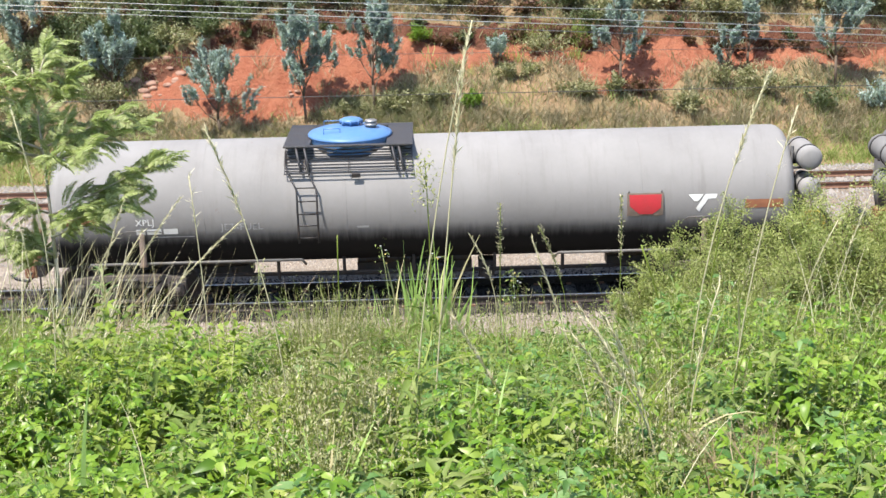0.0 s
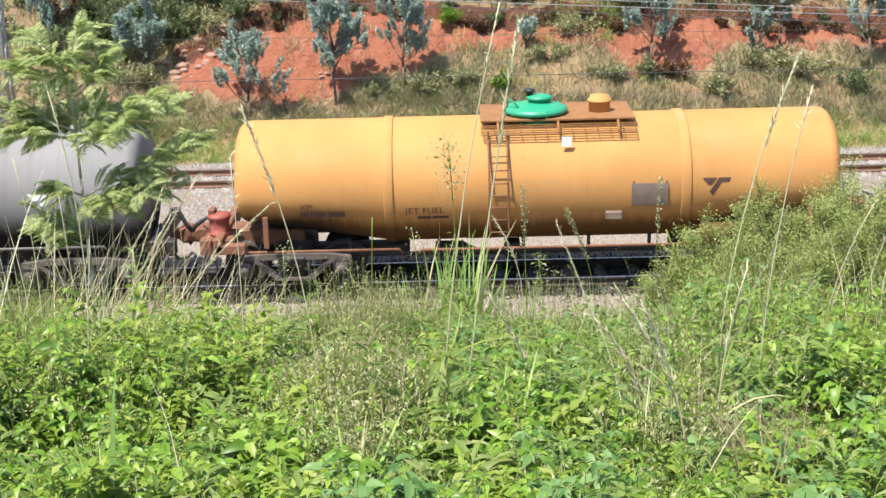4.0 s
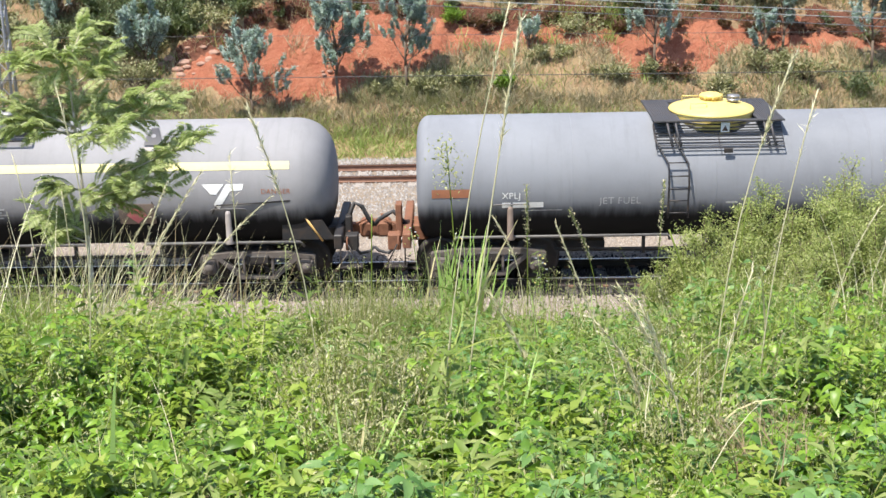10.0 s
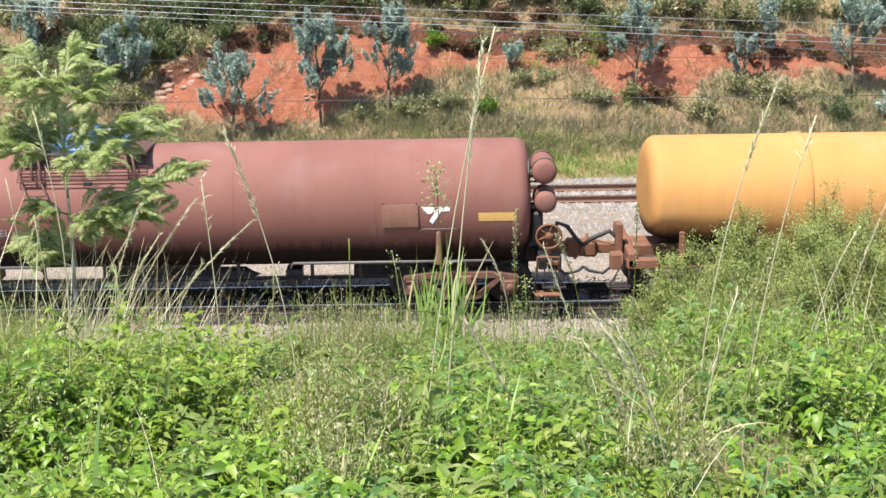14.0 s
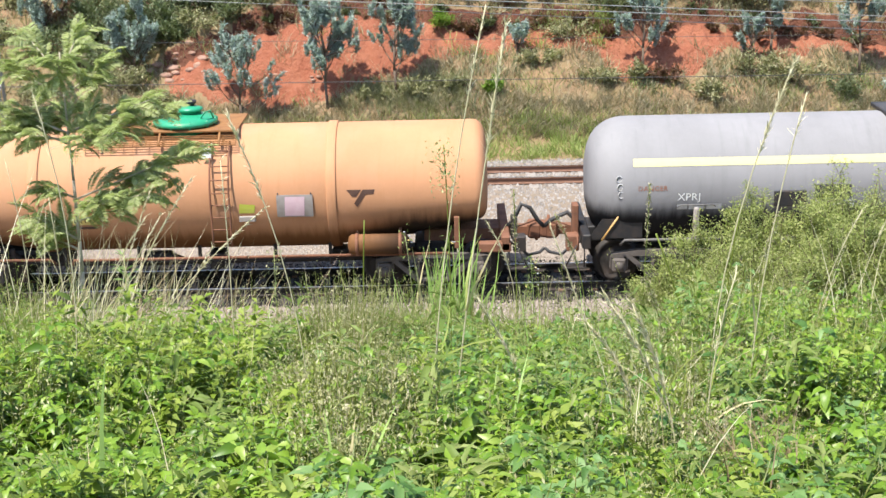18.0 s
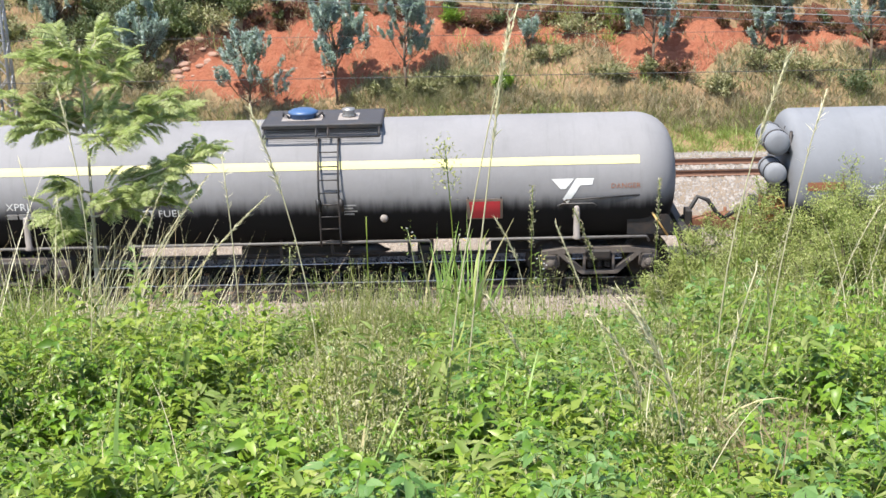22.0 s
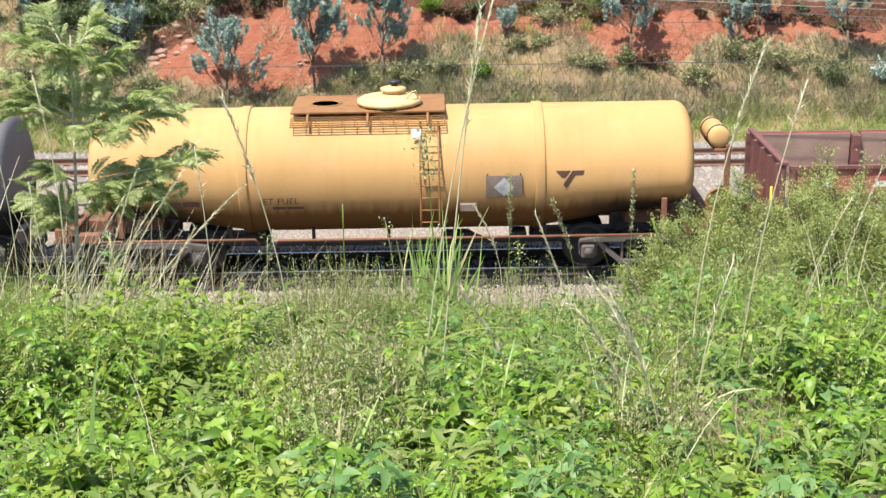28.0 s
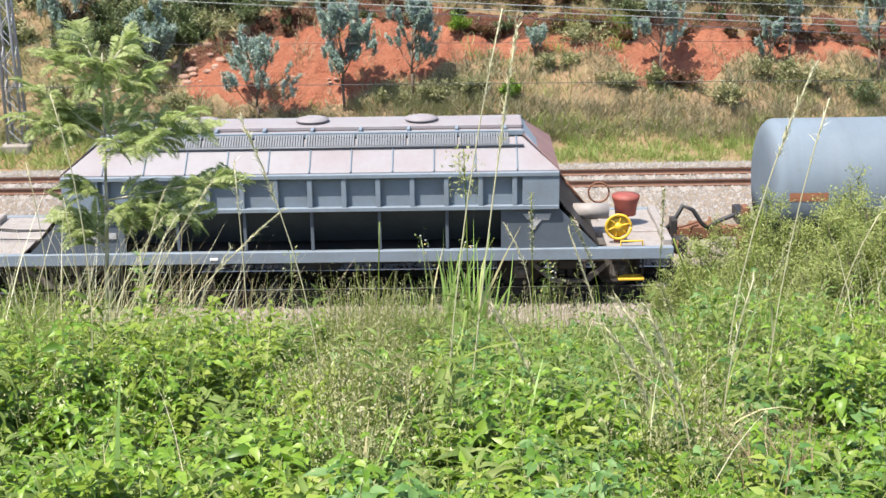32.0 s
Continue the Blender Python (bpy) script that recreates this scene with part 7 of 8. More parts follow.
    # reddish dead patch
    for cx, cy, n in ((1.02, 4.05, 230), (1.12, 4.4, 240), (1.20, 4.9, 150)):
        x, y = r.normal(cx, 0.09, n), r.normal(cy, 0.22, n)
        P = np.stack([x, y, ground_z(x, y)], -1)
        D = np.stack([r.normal(0, 0.4, n), r.normal(0, 0.4, n), np.ones(n)], -1)
        pcs.append((*blades(P, D, r.uniform(0.15, 0.38, n), np.full(n, 0.005), r, 0.4), "dead"))
    # long pale straw standing in the weeds
    for cx, cy, sx, sy, n, lo, hi in ((0.70, 4.6, 0.10, 0.5, 8, 0.40, 0.7), (0.84, 5.4, 0.14, 0.7, 10, 0.4, 0.8), (1.25, 7.5, 0.25, 0.8, 14, 0.5, 0.8), (-0.35, 5.4, 0.6, 0.9, 18, 0.3, 0.6), (-1.0, 8.0, 0.9, 1.5, 30, 0.5, 0.8)):
        x, y = r.normal(cx, sx, n), r.normal(cy, sy, n)
        P = np.stack([x, y, ground_z(x, y)], -1)
        D = np.stack([r.normal(-0.12, 0.22, n), r.normal(0, 0.2, n), np.ones(n)], -1)
        pcs.append((*blades(P, D, r.uniform(lo, hi, n), r.uniform(0.004, 0.007, n), r, 0.22, 4), "straw"))
    # tall grass at both sides, part of it dry and arching over
    for cx, cy, sx, sy, n, m, lean, wide, tall in ((-2.45, 7.4, 0.35, 0.7, 330, "grass", 0.05, 0.007, 1.1), (-3.6, 10.5, 0.6, 1.2, 420, "grass", 0.05, 0.009, 1.2), (-3.2, 12.5, 0.9, 1.0, 260, "dry", 0.05, 0.008, 1.2),
                                                   (-2.6, 10.9, 0.45, 0.8, 120, "dead", 0.30, 0.014, 1.8), (-2.9, 10.6, 0.40, 0.8, 130, "straw", 0.34, 0.011, 1.9), (-3.3, 11.4, 0.35, 0.8, 130, "dry", 0.24, 0.012, 2.0), (-2.2, 11.0, 0.5, 0.8, 60, "straw", 0.20, 0.010, 1.4), (-3.75, 10.2, 0.25, 0.8, 60, "straw", 0.02, 0.011, 1.9),
                                                   (2.6, 8.0, 0.5, 0.8, 180, "grass", 0.05, 0.009, 1.2), (3.4, 10.6, 0.7, 0.8, 300, "dry", 0.05, 0.008, 1.2), (3.0, 9.4, 0.6, 0.8, 120, "straw", 0.1, 0.009, 1.5)):
        x, y = r.normal(cx, sx, n), r.normal(cy, sy, n)
        P = np.stack([x, y, ground_z(x, y)], -1)
        D = np.stack([r.normal(lean, 0.16, n), r.normal(0, 0.16, n), np.ones(n)], -1)
        pcs.append((*blades(P, D, r.uniform(0.55, 1.0, n) * tall, wide * r.uniform(0.6, 1.2, n), r, 0.25, 5), m))
    tagged(new("slope_grass", joined("slope_grass", pcs)), "thin green and straw-coloured grass among the weeds", "grass", kind="stuff")


weeds()
slope_grass()


def weeds_around():
    """The same growth carried on to both sides and behind."""
    r = np.random.RandomState(61)
    x, y = r.uniform(-11, 11, 12000), r.uniform(-4, 20.3, 12000)
    k = (np.abs(x) > 0.38 * y + 0.7) | (y < 1.5)
    x, y = x[k], y[k]
    tall = np.where((np.abs(x) > 0.42 * y + 1.3) & (np.hypot(x, y) > 1.2), 0.40, 0.14)
    lv, st = leafy_plants(x, y, tall * r.uniform(0.5, 1.1, len(x)), 8, 0.075, r, None)
    tagged(new("weeds_around", joined("weeds_around", [(*lv, "leaf"), (*st, "stem")])), "green weeds on the rest of the slope", "weeds", kind="stuff")


weeds_around()

SWAYING = []


def bend_path(x, y, h, mid, tip, n=9):
    """Points of a bending stem: sideways shift at half height and at the tip."""
    b = 2 * (tip - 2 * mid)
    a = tip - b
    return [Vector((a * f + b * f * f, 0.03 * math.sin(3 * f), h * f)) for f in np.linspace(0, 1, n)]


def stalk(x, y, h, mid, tip, head="plume", r=0.006, colour="straw", seed=1, head_len=0.35, label="tall pale grass stalk with a feathery seed head", twist=0.0):
    """One tall grass stalk with its seed head and a few blades."""
    rng = np.random.RandomState(seed)
    z0 = float(ground_z(np.array(x), np.array(y)))
    pts = bend_path(x, y, h, mid, tip)
    thing = new("grass_stalk")
    thing.matrix_basis = pose(x, y, z0)
    tagged(thing, label, "grass stalk", "tall stalks on the slope")
    bm = BM()
    pipe(bm, pts, r * 0.56, 6)
    part("stem", bm, colour, thing)
    V = np.array(pts)
    # head
    n = {"plume": 150, "spike": 220, "wisps": 40, "leafy": 190, "flowers": 60, "none": 0}[head]
    if n:
        f = 1 - rng.uniform(0, head_len, n)
        idx = f * (len(V) - 1)
        i0 = np.clip(idx.astype(int), 0, len(V) - 2)
        P = V[i0] + (V[i0 + 1] - V[i0]) * (idx - i0)[:, None]
        D = unit(V[i0 + 1] - V[i0])
        spread = {"plume": 0.20, "spike": 0.7, "wisps": 0.35, "leafy": 1.4, "flowers": 1.2}[head]
        D = D + rng.normal(0, spread, (n, 3))
        if head in ("leafy", "spike", "flowers"):
            P = P + rng.normal(0, 0.042 if head != "spike" else 0.010, (n, 3))
        L = {"plume": 0.048, "spike": 0.020, "wisps": 0.045, "leafy": 0.03, "flowers": 0.04}[head] * rng.uniform(0.6, 1.3, n)
        W = L * {"plume": 0.11, "spike": 0.5, "wisps": 0.08, "leafy": 0.4, "flowers": 0.3}[head]
        part("seed_head", joined("seed_head", [(*leaves(P, D, L, W, rng, False), {"leafy": "seed_green", "flowers": "leaf_dark", "plume": "straw", "wisps": "straw"}.get(head, "seed"))]), None, thing)["kind"] = "stuff"
        if head == "flowers":
            for k in range(5):
                q = V[-1] + rng.normal(0, 0.05, 3) - np.array([0, 0, 0.04])
                part("flower", turned(BM(), [(-0.008, 0.0), (-0.003, 0.008), (0.004, 0.010), (0.006, 0.0)], 8, "z", tuple(q)), "dull_white" if k % 3 else "lid_yellow", thing)
    for k in range(3):
        f = rng.uniform(0.15, 0.55)
        p = V[int(f * (len(V) - 1))][None]
        d = np.array([[rng.normal(0, 0.5), rng.normal(0, 0.3), 0.9]])
        part("blade", joined("blade", [(*blades(p, d, np.array([rng.uniform(0.25, 0.5)]), np.array([0.010]), rng, 0.5, 4), "grass" if colour != "straw" or k else "dry")]), None, thing)
    SWAYING.append((thing, (x, y, z0), seed))
    return thing


def hero_stalks():
    for i, (x, y, h, mid, tip, head, r, colour, hl) in enumerate([
        (-0.10, 5.0, 1.92, 0.10, 0.29, "wisps", 0.0052, "straw", 0.18), (-0.02, 5.2, 1.92, 0.10, 0.23, "plume", 0.006, "straw", 0.30),
        (1.16, 5.6, 1.88, 0.04, 0.27, "plume", 0.0055, "straw", 0.22), (1.34, 5.6, 1.74, 0.06, 0.21, "wisps", 0.0052, "straw", 0.2),
        (-0.70, 6.0, 1.66, -0.06, -0.28, "plume", 0.0052, "straw", 0.25), (-1.24, 7.0, 1.54, 0.0, -0.02, "wisps", 0.0052, "straw", 0.2),
        (1.14, 9.0, 1.36, -0.20, -0.44, "plume", 0.008, "straw", 0.45), (0.54, 10.0, 1.70, 0.0, 0.0, "spike", 0.006, "grass", 0.3),
        (0.84, 4.4, 0.74, -0.10, -0.30, "plume", 0.006, "straw", 0.4), (0.80, 4.3, 0.70, -0.06, -0.20, "plume", 0.005, "straw", 0.5), (0.62, 4.6, 0.66, 0.05, -0.12, "plume", 0.005, "straw", 0.5), (0.98, 4.7, 0.85, 0.02, 0.1, "wisps", 0.005, "straw", 0.4), (0.45, 5.2, 0.8, -0.15, -0.35, "plume", 0.006, "straw", 0.45),
        (-2.25, 8.0, 1.42, 0.40, 1.08, "plume", 0.006, "straw", 0.3), (-2.6, 9.0, 1.76, 0.30, 0.84, "plume", 0.006, "straw", 0.35),
        (-1.88, 6.0, 1.75, 0.10, 0.03, "wisps", 0.0055, "straw", 0.2), (1.48, 8.0, 1.0, -0.10, -0.27, "spike", 0.006, "grass", 0.4),
        (-0.02, 7.0, 1.72, 0.01, -0.02, "leafy", 0.0055, "grass", 0.15), (-1.68, 12.0, 1.50, 0.02, 0.05, "leafy", 0.007, "stem", 0.55),
        (-1.30, 12.0, 1.10, 0.0, 0.02, "spike", 0.006, "stem", 0.5), (-0.72, 10.0, 1.56, 0.0, 0.02, "none", 0.010, "grass", 0.1),
        (0.36, 11.0, 1.52, 0.20, -0.04, "plume", 0.006, "straw", 0.3), (0.98, 10.0, 1.50, 0.10, -0.13, "spike", 0.006, "grass", 0.3),
        (1.46, 10.0, 1.72, 0.06, 0.08, "spike", 0.006, "grass", 0.3), (-0.42, 11.5, 1.55, 0.05, -0.02, "flowers", 0.007, "stem", 0.6),
        (-0.30, 11.8, 1.50, 0.10, 0.30, "flowers", 0.007, "stem", 0.5), (-0.62, 11.9, 1.05, 0.02, 0.06, "leafy", 0.006, "stem", 0.6), (-0.85, 12.2, 1.0, 0.0, -0.05, "leafy", 0.006, "stem", 0.6), (-0.55, 11.2, 1.0, -0.04, -0.08, "leafy", 0.006, "stem", 0.6), (-0.95, 11.4, 0.95, 0.02, 0.05, "spike", 0.005, "stem", 0.6), (-1.45, 11.8, 0.95, 0.02, 0.08, "leafy", 0.006, "stem", 0.6), (0.62, 12.0, 1.05, 0.03, 0.10, "flowers", 0.005, "stem", 0.3),
        (0.80, 12.4, 1.25, 0.02, -0.02, "flowers", 0.005, "stem", 0.3), (-1.0, 12.5, 1.20, 0.05, 0.1, "leafy", 0.006, "stem", 0.6),
        (-2.95, 10.4, 1.9, 0.2, 0.55, "plume", 0.006, "straw", 0.3), (-3.2, 10.8, 1.7, 0.15, 0.62, "plume", 0.006, "straw", 0.35), (-3.3, 9.6, 2.0, 0.1, 0.05, "wisps", 0.006, "straw", 0.2),
        (-2.9, 9.9, 1.6, 0.25, 0.7, "plume", 0.006, "straw", 0.4), (-3.5, 11.5, 1.9, -0.05, -0.1, "wisps", 0.007, "straw", 0.3), (-2.7, 11.2, 1.5, 0.2, 0.6, "plume", 0.006, "straw", 0.4),
        (2.25, 9.4, 1.5, 0.02, 0.2, "spike", 0.006, "grass", 0.4), (2.6, 9.0, 1.45, 0.05, 0.3, "wisps", 0.006, "straw", 0.3), (2.9, 9.5, 1.7, 0.15, 0.4, "plume", 0.006, "straw", 0.3),
        (1.9, 8.6, 1.5, -0.02, 0.06, "none", 0.009, "grass", 0.3), (1.75, 8.8, 1.3, -0.1, -0.3, "none", 0.012, "grass", 0.3)]):
        stalk(x, y, h, mid, tip, head, r, colour, 50 + i, hl,
              {"plume": "tall pale grass stalk with a feathery seed head", "wisps": "tall thin straw-coloured grass stalk", "spike": "green grass stalk with a dense seed spike", "leafy": "upright weed stem with small grey-green leaves", "flowers": "weed stem with small white and yellow flowers", "none": "tall upright green grass stem"}[head])


hero_stalks()


def blade_tuft(x, y, n, h, wide, spread, label, seed, material="tuft_blade", upright=0.35):
    """A tussock of broad blades."""
    r = np.random.RandomState(seed)
    z0 = float(ground_z(np.array(x), np.array(y)))
    thing = new("grass_tuft")
    thing.matrix_basis = pose(x, y, z0)
    tagged(thing, label, "grass tuft", "grass tufts on the slope")
    for k in range(n):
        p = np.array([[r.normal(0, spread), r.normal(0, spread), -0.02]])
        d = np.array([[r.normal(0.09, upright * 0.5), r.normal(0, upright * 0.5), 1.0]])
        m = "dry" if r.uniform() < 0.14 else material
        part("blade", joined("blade", [(*blades(p, d, np.array([h * r.uniform(0.5, 1.05)]), np.array([wide * r.uniform(0.7, 1.2)]), r, 0.16, 5), m)]), None, thing)
    SWAYING.append((thing, (x, y, z0), seed))


blade_tuft(-0.12, 13.0, 110, 1.75, 0.055, 0.15, "tussock of tall broad green blades with dry straw at its foot", 3, upright=0.20)
blade_tuft(-0.14, 12.8, 70, 1.0, 0.050, 0.20, "dense lower blades at the foot of the tall tussock", 17, upright=0.45)
blade_tuft(-0.45, 13.2, 40, 1.3, 0.036, 0.12, "smaller clump of broad green blades", 4)
blade_tuft(-2.55, 12.6, 14, 0.95, 0.028, 0.10, "low clump of broad green blades", 5)
blade_tuft(1.35, 14.6, 10, 1.1, 0.022, 0.08, "thin clump of green blades beside the ballast", 6)
blade_tuft(1.32, 6.0, 6, 0.85, 0.020, 0.05, "a few long pale green blades", 7)
blade_tuft(1.56, 6.6, 8, 0.80, 0.020, 0.07, "a few long arching green blades", 8)
blade_tuft(-1.13, 3.7, 5, 0.62, 0.026, 0.04, "broad bright green blades close by", 9)
blade_tuft(-0.35, 3.9, 5, 0.55, 0.024, 0.05, "arching broad green blades close by", 10, upright=0.9)
blade_tuft(1.70, 7.6, 8, 1.05, 0.034, 0.09, "long broad pale green blades standing in the weeds", 13, "pale_leaf", 0.5)
blade_tuft(1.95, 7.9, 6, 1.1, 0.030, 0.08, "long arching pale green blades", 14, "tuft_blade", 0.7)
blade_tuft(-0.75, 8.6, 6, 0.9, 0.03, 0.10, "single broad green blades among the weeds", 15)
blade_tuft(0.55, 9.2, 7, 0.9, 0.028, 0.12, "single broad green blades among the weeds", 16)
blade_tuft(2.10, 6.4, 9, 0.8, 0.020, 0.08, "arching green blades at the edge of the shrub", 12, upright=0.8)


def shrub(x, y, w, h, seed, label, n_stem=40, per=1550, leaf=0.030, material="shrub"):
    """Bushy shrub: fanned stems with twigs, small leaves all along them."""
    n_stem, per = int(n_stem * 1.5), int(per / 1.5)
    r = np.random.RandomState(seed)
    z0 = float(ground_z(np.array(x), np.array(y)))
    thing = new("shrub")
    thing.matrix_basis = pose(x, y, z0)
    tagged(thing, label, "shrub", "shrubs on the slope")
    a = r.uniform(0, 6.28, n_stem)
    rad = np.sqrt(r.uniform(0, 1, n_stem)) * w
    tips = np.stack([rad * np.cos(a), 0.75 * rad * np.sin(a), h * (1.05 - 0.50 * (rad / w) ** 2) * r.uniform(0.78, 1.04, n_stem)], -1)
    A = np.stack([r.normal(0, 0.07, n_stem), r.normal(0, 0.07, n_stem), np.zeros(n_stem)], -1)
    mid = A + (tips - A) * 0.5 + r.normal(0, 0.05, A.shape)
    V1 = tubes(A, mid, 0.013, 0.008)
    V2 = tubes(mid, tips, 0.008, 0.003)
    # twigs
    k = 12
    f = r.uniform(0.20, 1.0, (n_stem, k))
    B = (mid[:, None] + (tips - mid)[:, None] * (f[..., None] * 1.6 - 0.6)).reshape(-1, 3)
    TD = r.normal(0, 1, B.shape)
    TD[:, 2] = np.abs(TD[:, 2]) * 0.8 + 0.35
    TE = B + unit(TD) * r.uniform(0.10, 0.28, len(B))[:, None]
    V3 = tubes(B, TE, 0.004, 0.0015)
    part("stem", joined("stem", [(*V1, "twig"), (*V2, "twig"), (*V3, "twig")]), None, thing)["kind"] = "stuff"
    n = n_stem * per
    i = r.randint(0, len(B), n)
    P = B[i] + (TE - B)[i] * r.uniform(0.05, 1.05, n)[:, None] + r.normal(0, 0.035, (n, 3))
    D = unit((TE - B)[i]) * 0.6 + r.normal(0, 0.7, (n, 3))
    L = leaf * r.uniform(0.6, 1.35, n)
    part("crown", joined("crown", [(*leaves(P, D, L, L * r.uniform(0.30, 0.48, n), r, None), material)]), None, thing)["kind"] = "stuff"


shrub(2.70, 14.4, 0.70, 1.66, 1, "low light green shrub with small leaves beside the ballast")
shrub(3.50, 14.2, 0.85, 1.95, 2, "bushy green shrub with small leaves", 46)
shrub(4.35, 14.0, 0.95, 2.2, 3, "tall bushy green shrub with small leaves", 50)
shrub(3.0, 12.9, 0.75, 1.35, 4, "low olive green shrub in front of taller ones", 40)
shrub(3.95, 12.5, 0.9, 1.75, 5, "olive green shrub among tall grass", 46)
shrub(5.3, 14.0, 1.0, 2.45, 6, "tall green shrub at the end of the row", 50)
shrub(4.9, 12.4, 0.9, 1.9, 9, "green shrub at the end of the row", 46)
shrub(-4.95, 14.6, 0.65, 1.3, 7, "dark green shrub beside the trackbed", 24, 200, 0.05, "leaf_dark")
shrub(-4.25, 12.7, 0.5, 0.75, 10, "dark leafy low shrub beside the sapling", 22, 240, 0.045, "leaf_dark")
shrub(-3.9, 15.2, 0.5, 0.9, 8, "low weedy shrub near the ballast", 18, 160, 0.045, "leaf_dark")


def bright_weed(x, y, h, seed):
    """Tall single weed with whorls of pale green lance-shaped leaves."""
    r = np.random.RandomState(seed)
    z0 = float(ground_z(np.array(x), np.array(y)))
    thing = new("leafy_weed")
    thing.matrix_basis = pose(x, y, z0)
    tagged(thing, "tall single weed with pale green lance-shaped leaves", "weed")
    part("stem", rod(BM(), (0, 0, -0.02), (0.02, 0, h), 0.011, 6, 0.005), "stem", thing)
    n = 34
    f = r.uniform(0.45, 1.0, n) ** 0.7
    a = r.uniform(0, 6.28, n)
    P = np.stack([0.02 * f, 0 * f, f * h], -1)
    D = np.stack([np.cos(a), np.sin(a), r.normal(0.5, 0.3, n)], -1)
    for k in range(n):
        L = np.array([0.20 * r.uniform(0.6, 1.1) * (1.2 - 0.4 * f[k])])
        part("leaf", joined("leaf", [(*leaves(P[k:k + 1], D[k:k + 1], L, L * 0.26, r, True, 0.2, 0.2), "pale_leaf")]), None, thing)


bright_weed(-3.35, 13.0, 1.55, 2)
bright_weed(-3.0, 11.2, 0.9, 5)


def feather_frond(r, length, pairs):
    """One feathery compound leaf along +x: rib and narrow leaflets on both sides."""
    t = np.linspace(0.12, 1.0, pairs)
    rib = np.stack([t * length, 0 * t, 0.18 * length * np.sin(t * 2.6) - 0.12 * length * t ** 2], -1)
    P = np.concatenate([rib, rib])
    s = np.concatenate([np.full(pairs, 1.0), np.full(pairs, -1.0)])
    D = np.stack([np.full(2 * pairs, 0.45), s, r.normal(-0.1, 0.12, 2 * pairs)], -1)
    L = np.concatenate([np.sin(np.clip(t * 2.9 + 0.1, 0, math.pi)) * 0.085 + 0.025] * 2) * length / 0.42
    lv = leaves(P, D, L, L * 0.19, r, None, 0.12, 0.10)
    st = tubes(np.concatenate([[[0, 0, 0]], rib[:-1]]), rib, 0.003, 0.002)
    return lv, st


BRANCHES = []


def sapling(x, y, h):
    """Young feathery-leaved tree: thin pale trunk, spreading boughs of compound leaves."""
    r = np.random.RandomState(77)
    z0 = float(ground_z(np.array(x), np.array(y)))
    tree = new("sapling_tree")
    tree.matrix_basis = pose(x, y, z0)
    tagged(tree, "young feathery-leaved sapling with a thin pale trunk", "tree")
    bm = BM()
    pts = [Vector((0.03 * math.sin(3 * f) + 0.02 * f, 0.02 * math.sin(5 * f), h * f)) for f in np.linspace(0, 0.97, 12)]
    for k, (a, b) in enumerate(zip(pts, pts[1:])):
        rod(bm, a, b, 0.034 * (1 - 0.075 * k), 8, 0.034 * (1 - 0.075 * (k + 1)))
    part("trunk", bm, "bark", tree)
    boughs = [(0.91, 20, 0.42, 62), (0.90, 170, 0.48, 52), (0.88, 265, 0.40, 45), (0.85, 190, 0.55, 35), (0.85, -8, 0.50, 38),
              (0.75, 175, 0.90, 22), (0.73, 205, 0.80, 14), (0.75, -5, 1.00, 22), (0.73, 18, 1.05, 12), (0.71, -30, 0.90, 16), (0.73, 100, 0.6, 20), (0.72, 160, 0.5, 12),
              (0.56, -8, 1.30, 26), (0.54, 12, 1.35, 20), (0.53, -24, 1.10, 18), (0.50, 2, 0.95, 14), (0.57, 200, 0.28, 30), (0.45, 182, 0.50, 30), (0.42, 165, 0.42, 22)]
    for f, az, length, up in boughs:
        a = radians(az + r.normal(0, 8))
        e = radians(up)
        way = Vector((math.cos(a) * math.cos(e), math.sin(a) * math.cos(e), math.sin(e)))
        bough = part("bough", rod(BM(), (0, 0, 0), way * length, 0.014, 6, 0.004), "bark", tree, "", pose(0.02, 0, h * f))
        pcs = []
        for k in range(int(14 + 18 * length)):
            g = r.uniform(0.12, 1.0)
            lv, st = feather_frond(r, r.uniform(0.26, 0.46), 30)
            az2 = math.degrees(a) + r.choice([-1, 1]) * r.uniform(5, 75)
            m = np.array(pose(*(way * length * g), 0, r.normal(-8, 18), az2))
            m[:3, :3] = m[:3, :3] @ np.array(Euler((r.normal(0, 0.4), 0, 0)).to_matrix())
            for V, Q, T in (lv,):
                pcs.append((V @ m[:3, :3].T + m[:3, 3], Q, T, "feather"))
            V, Q, T = st
            pcs.append((V @ m[:3, :3].T + m[:3, 3], Q, T, "stem"))
        part("fronds", joined("fronds", pcs), None, bough)["kind"] = "stuff"
        BRANCHES.append((bough, (0.02, 0, h * f), r.uniform(0, 6.28)))
    return tree


SAPLING = (-4.12, 14.0, 3.95)
sapling_tree = sapling(*SAPLING)

# ================= the bank behind =================


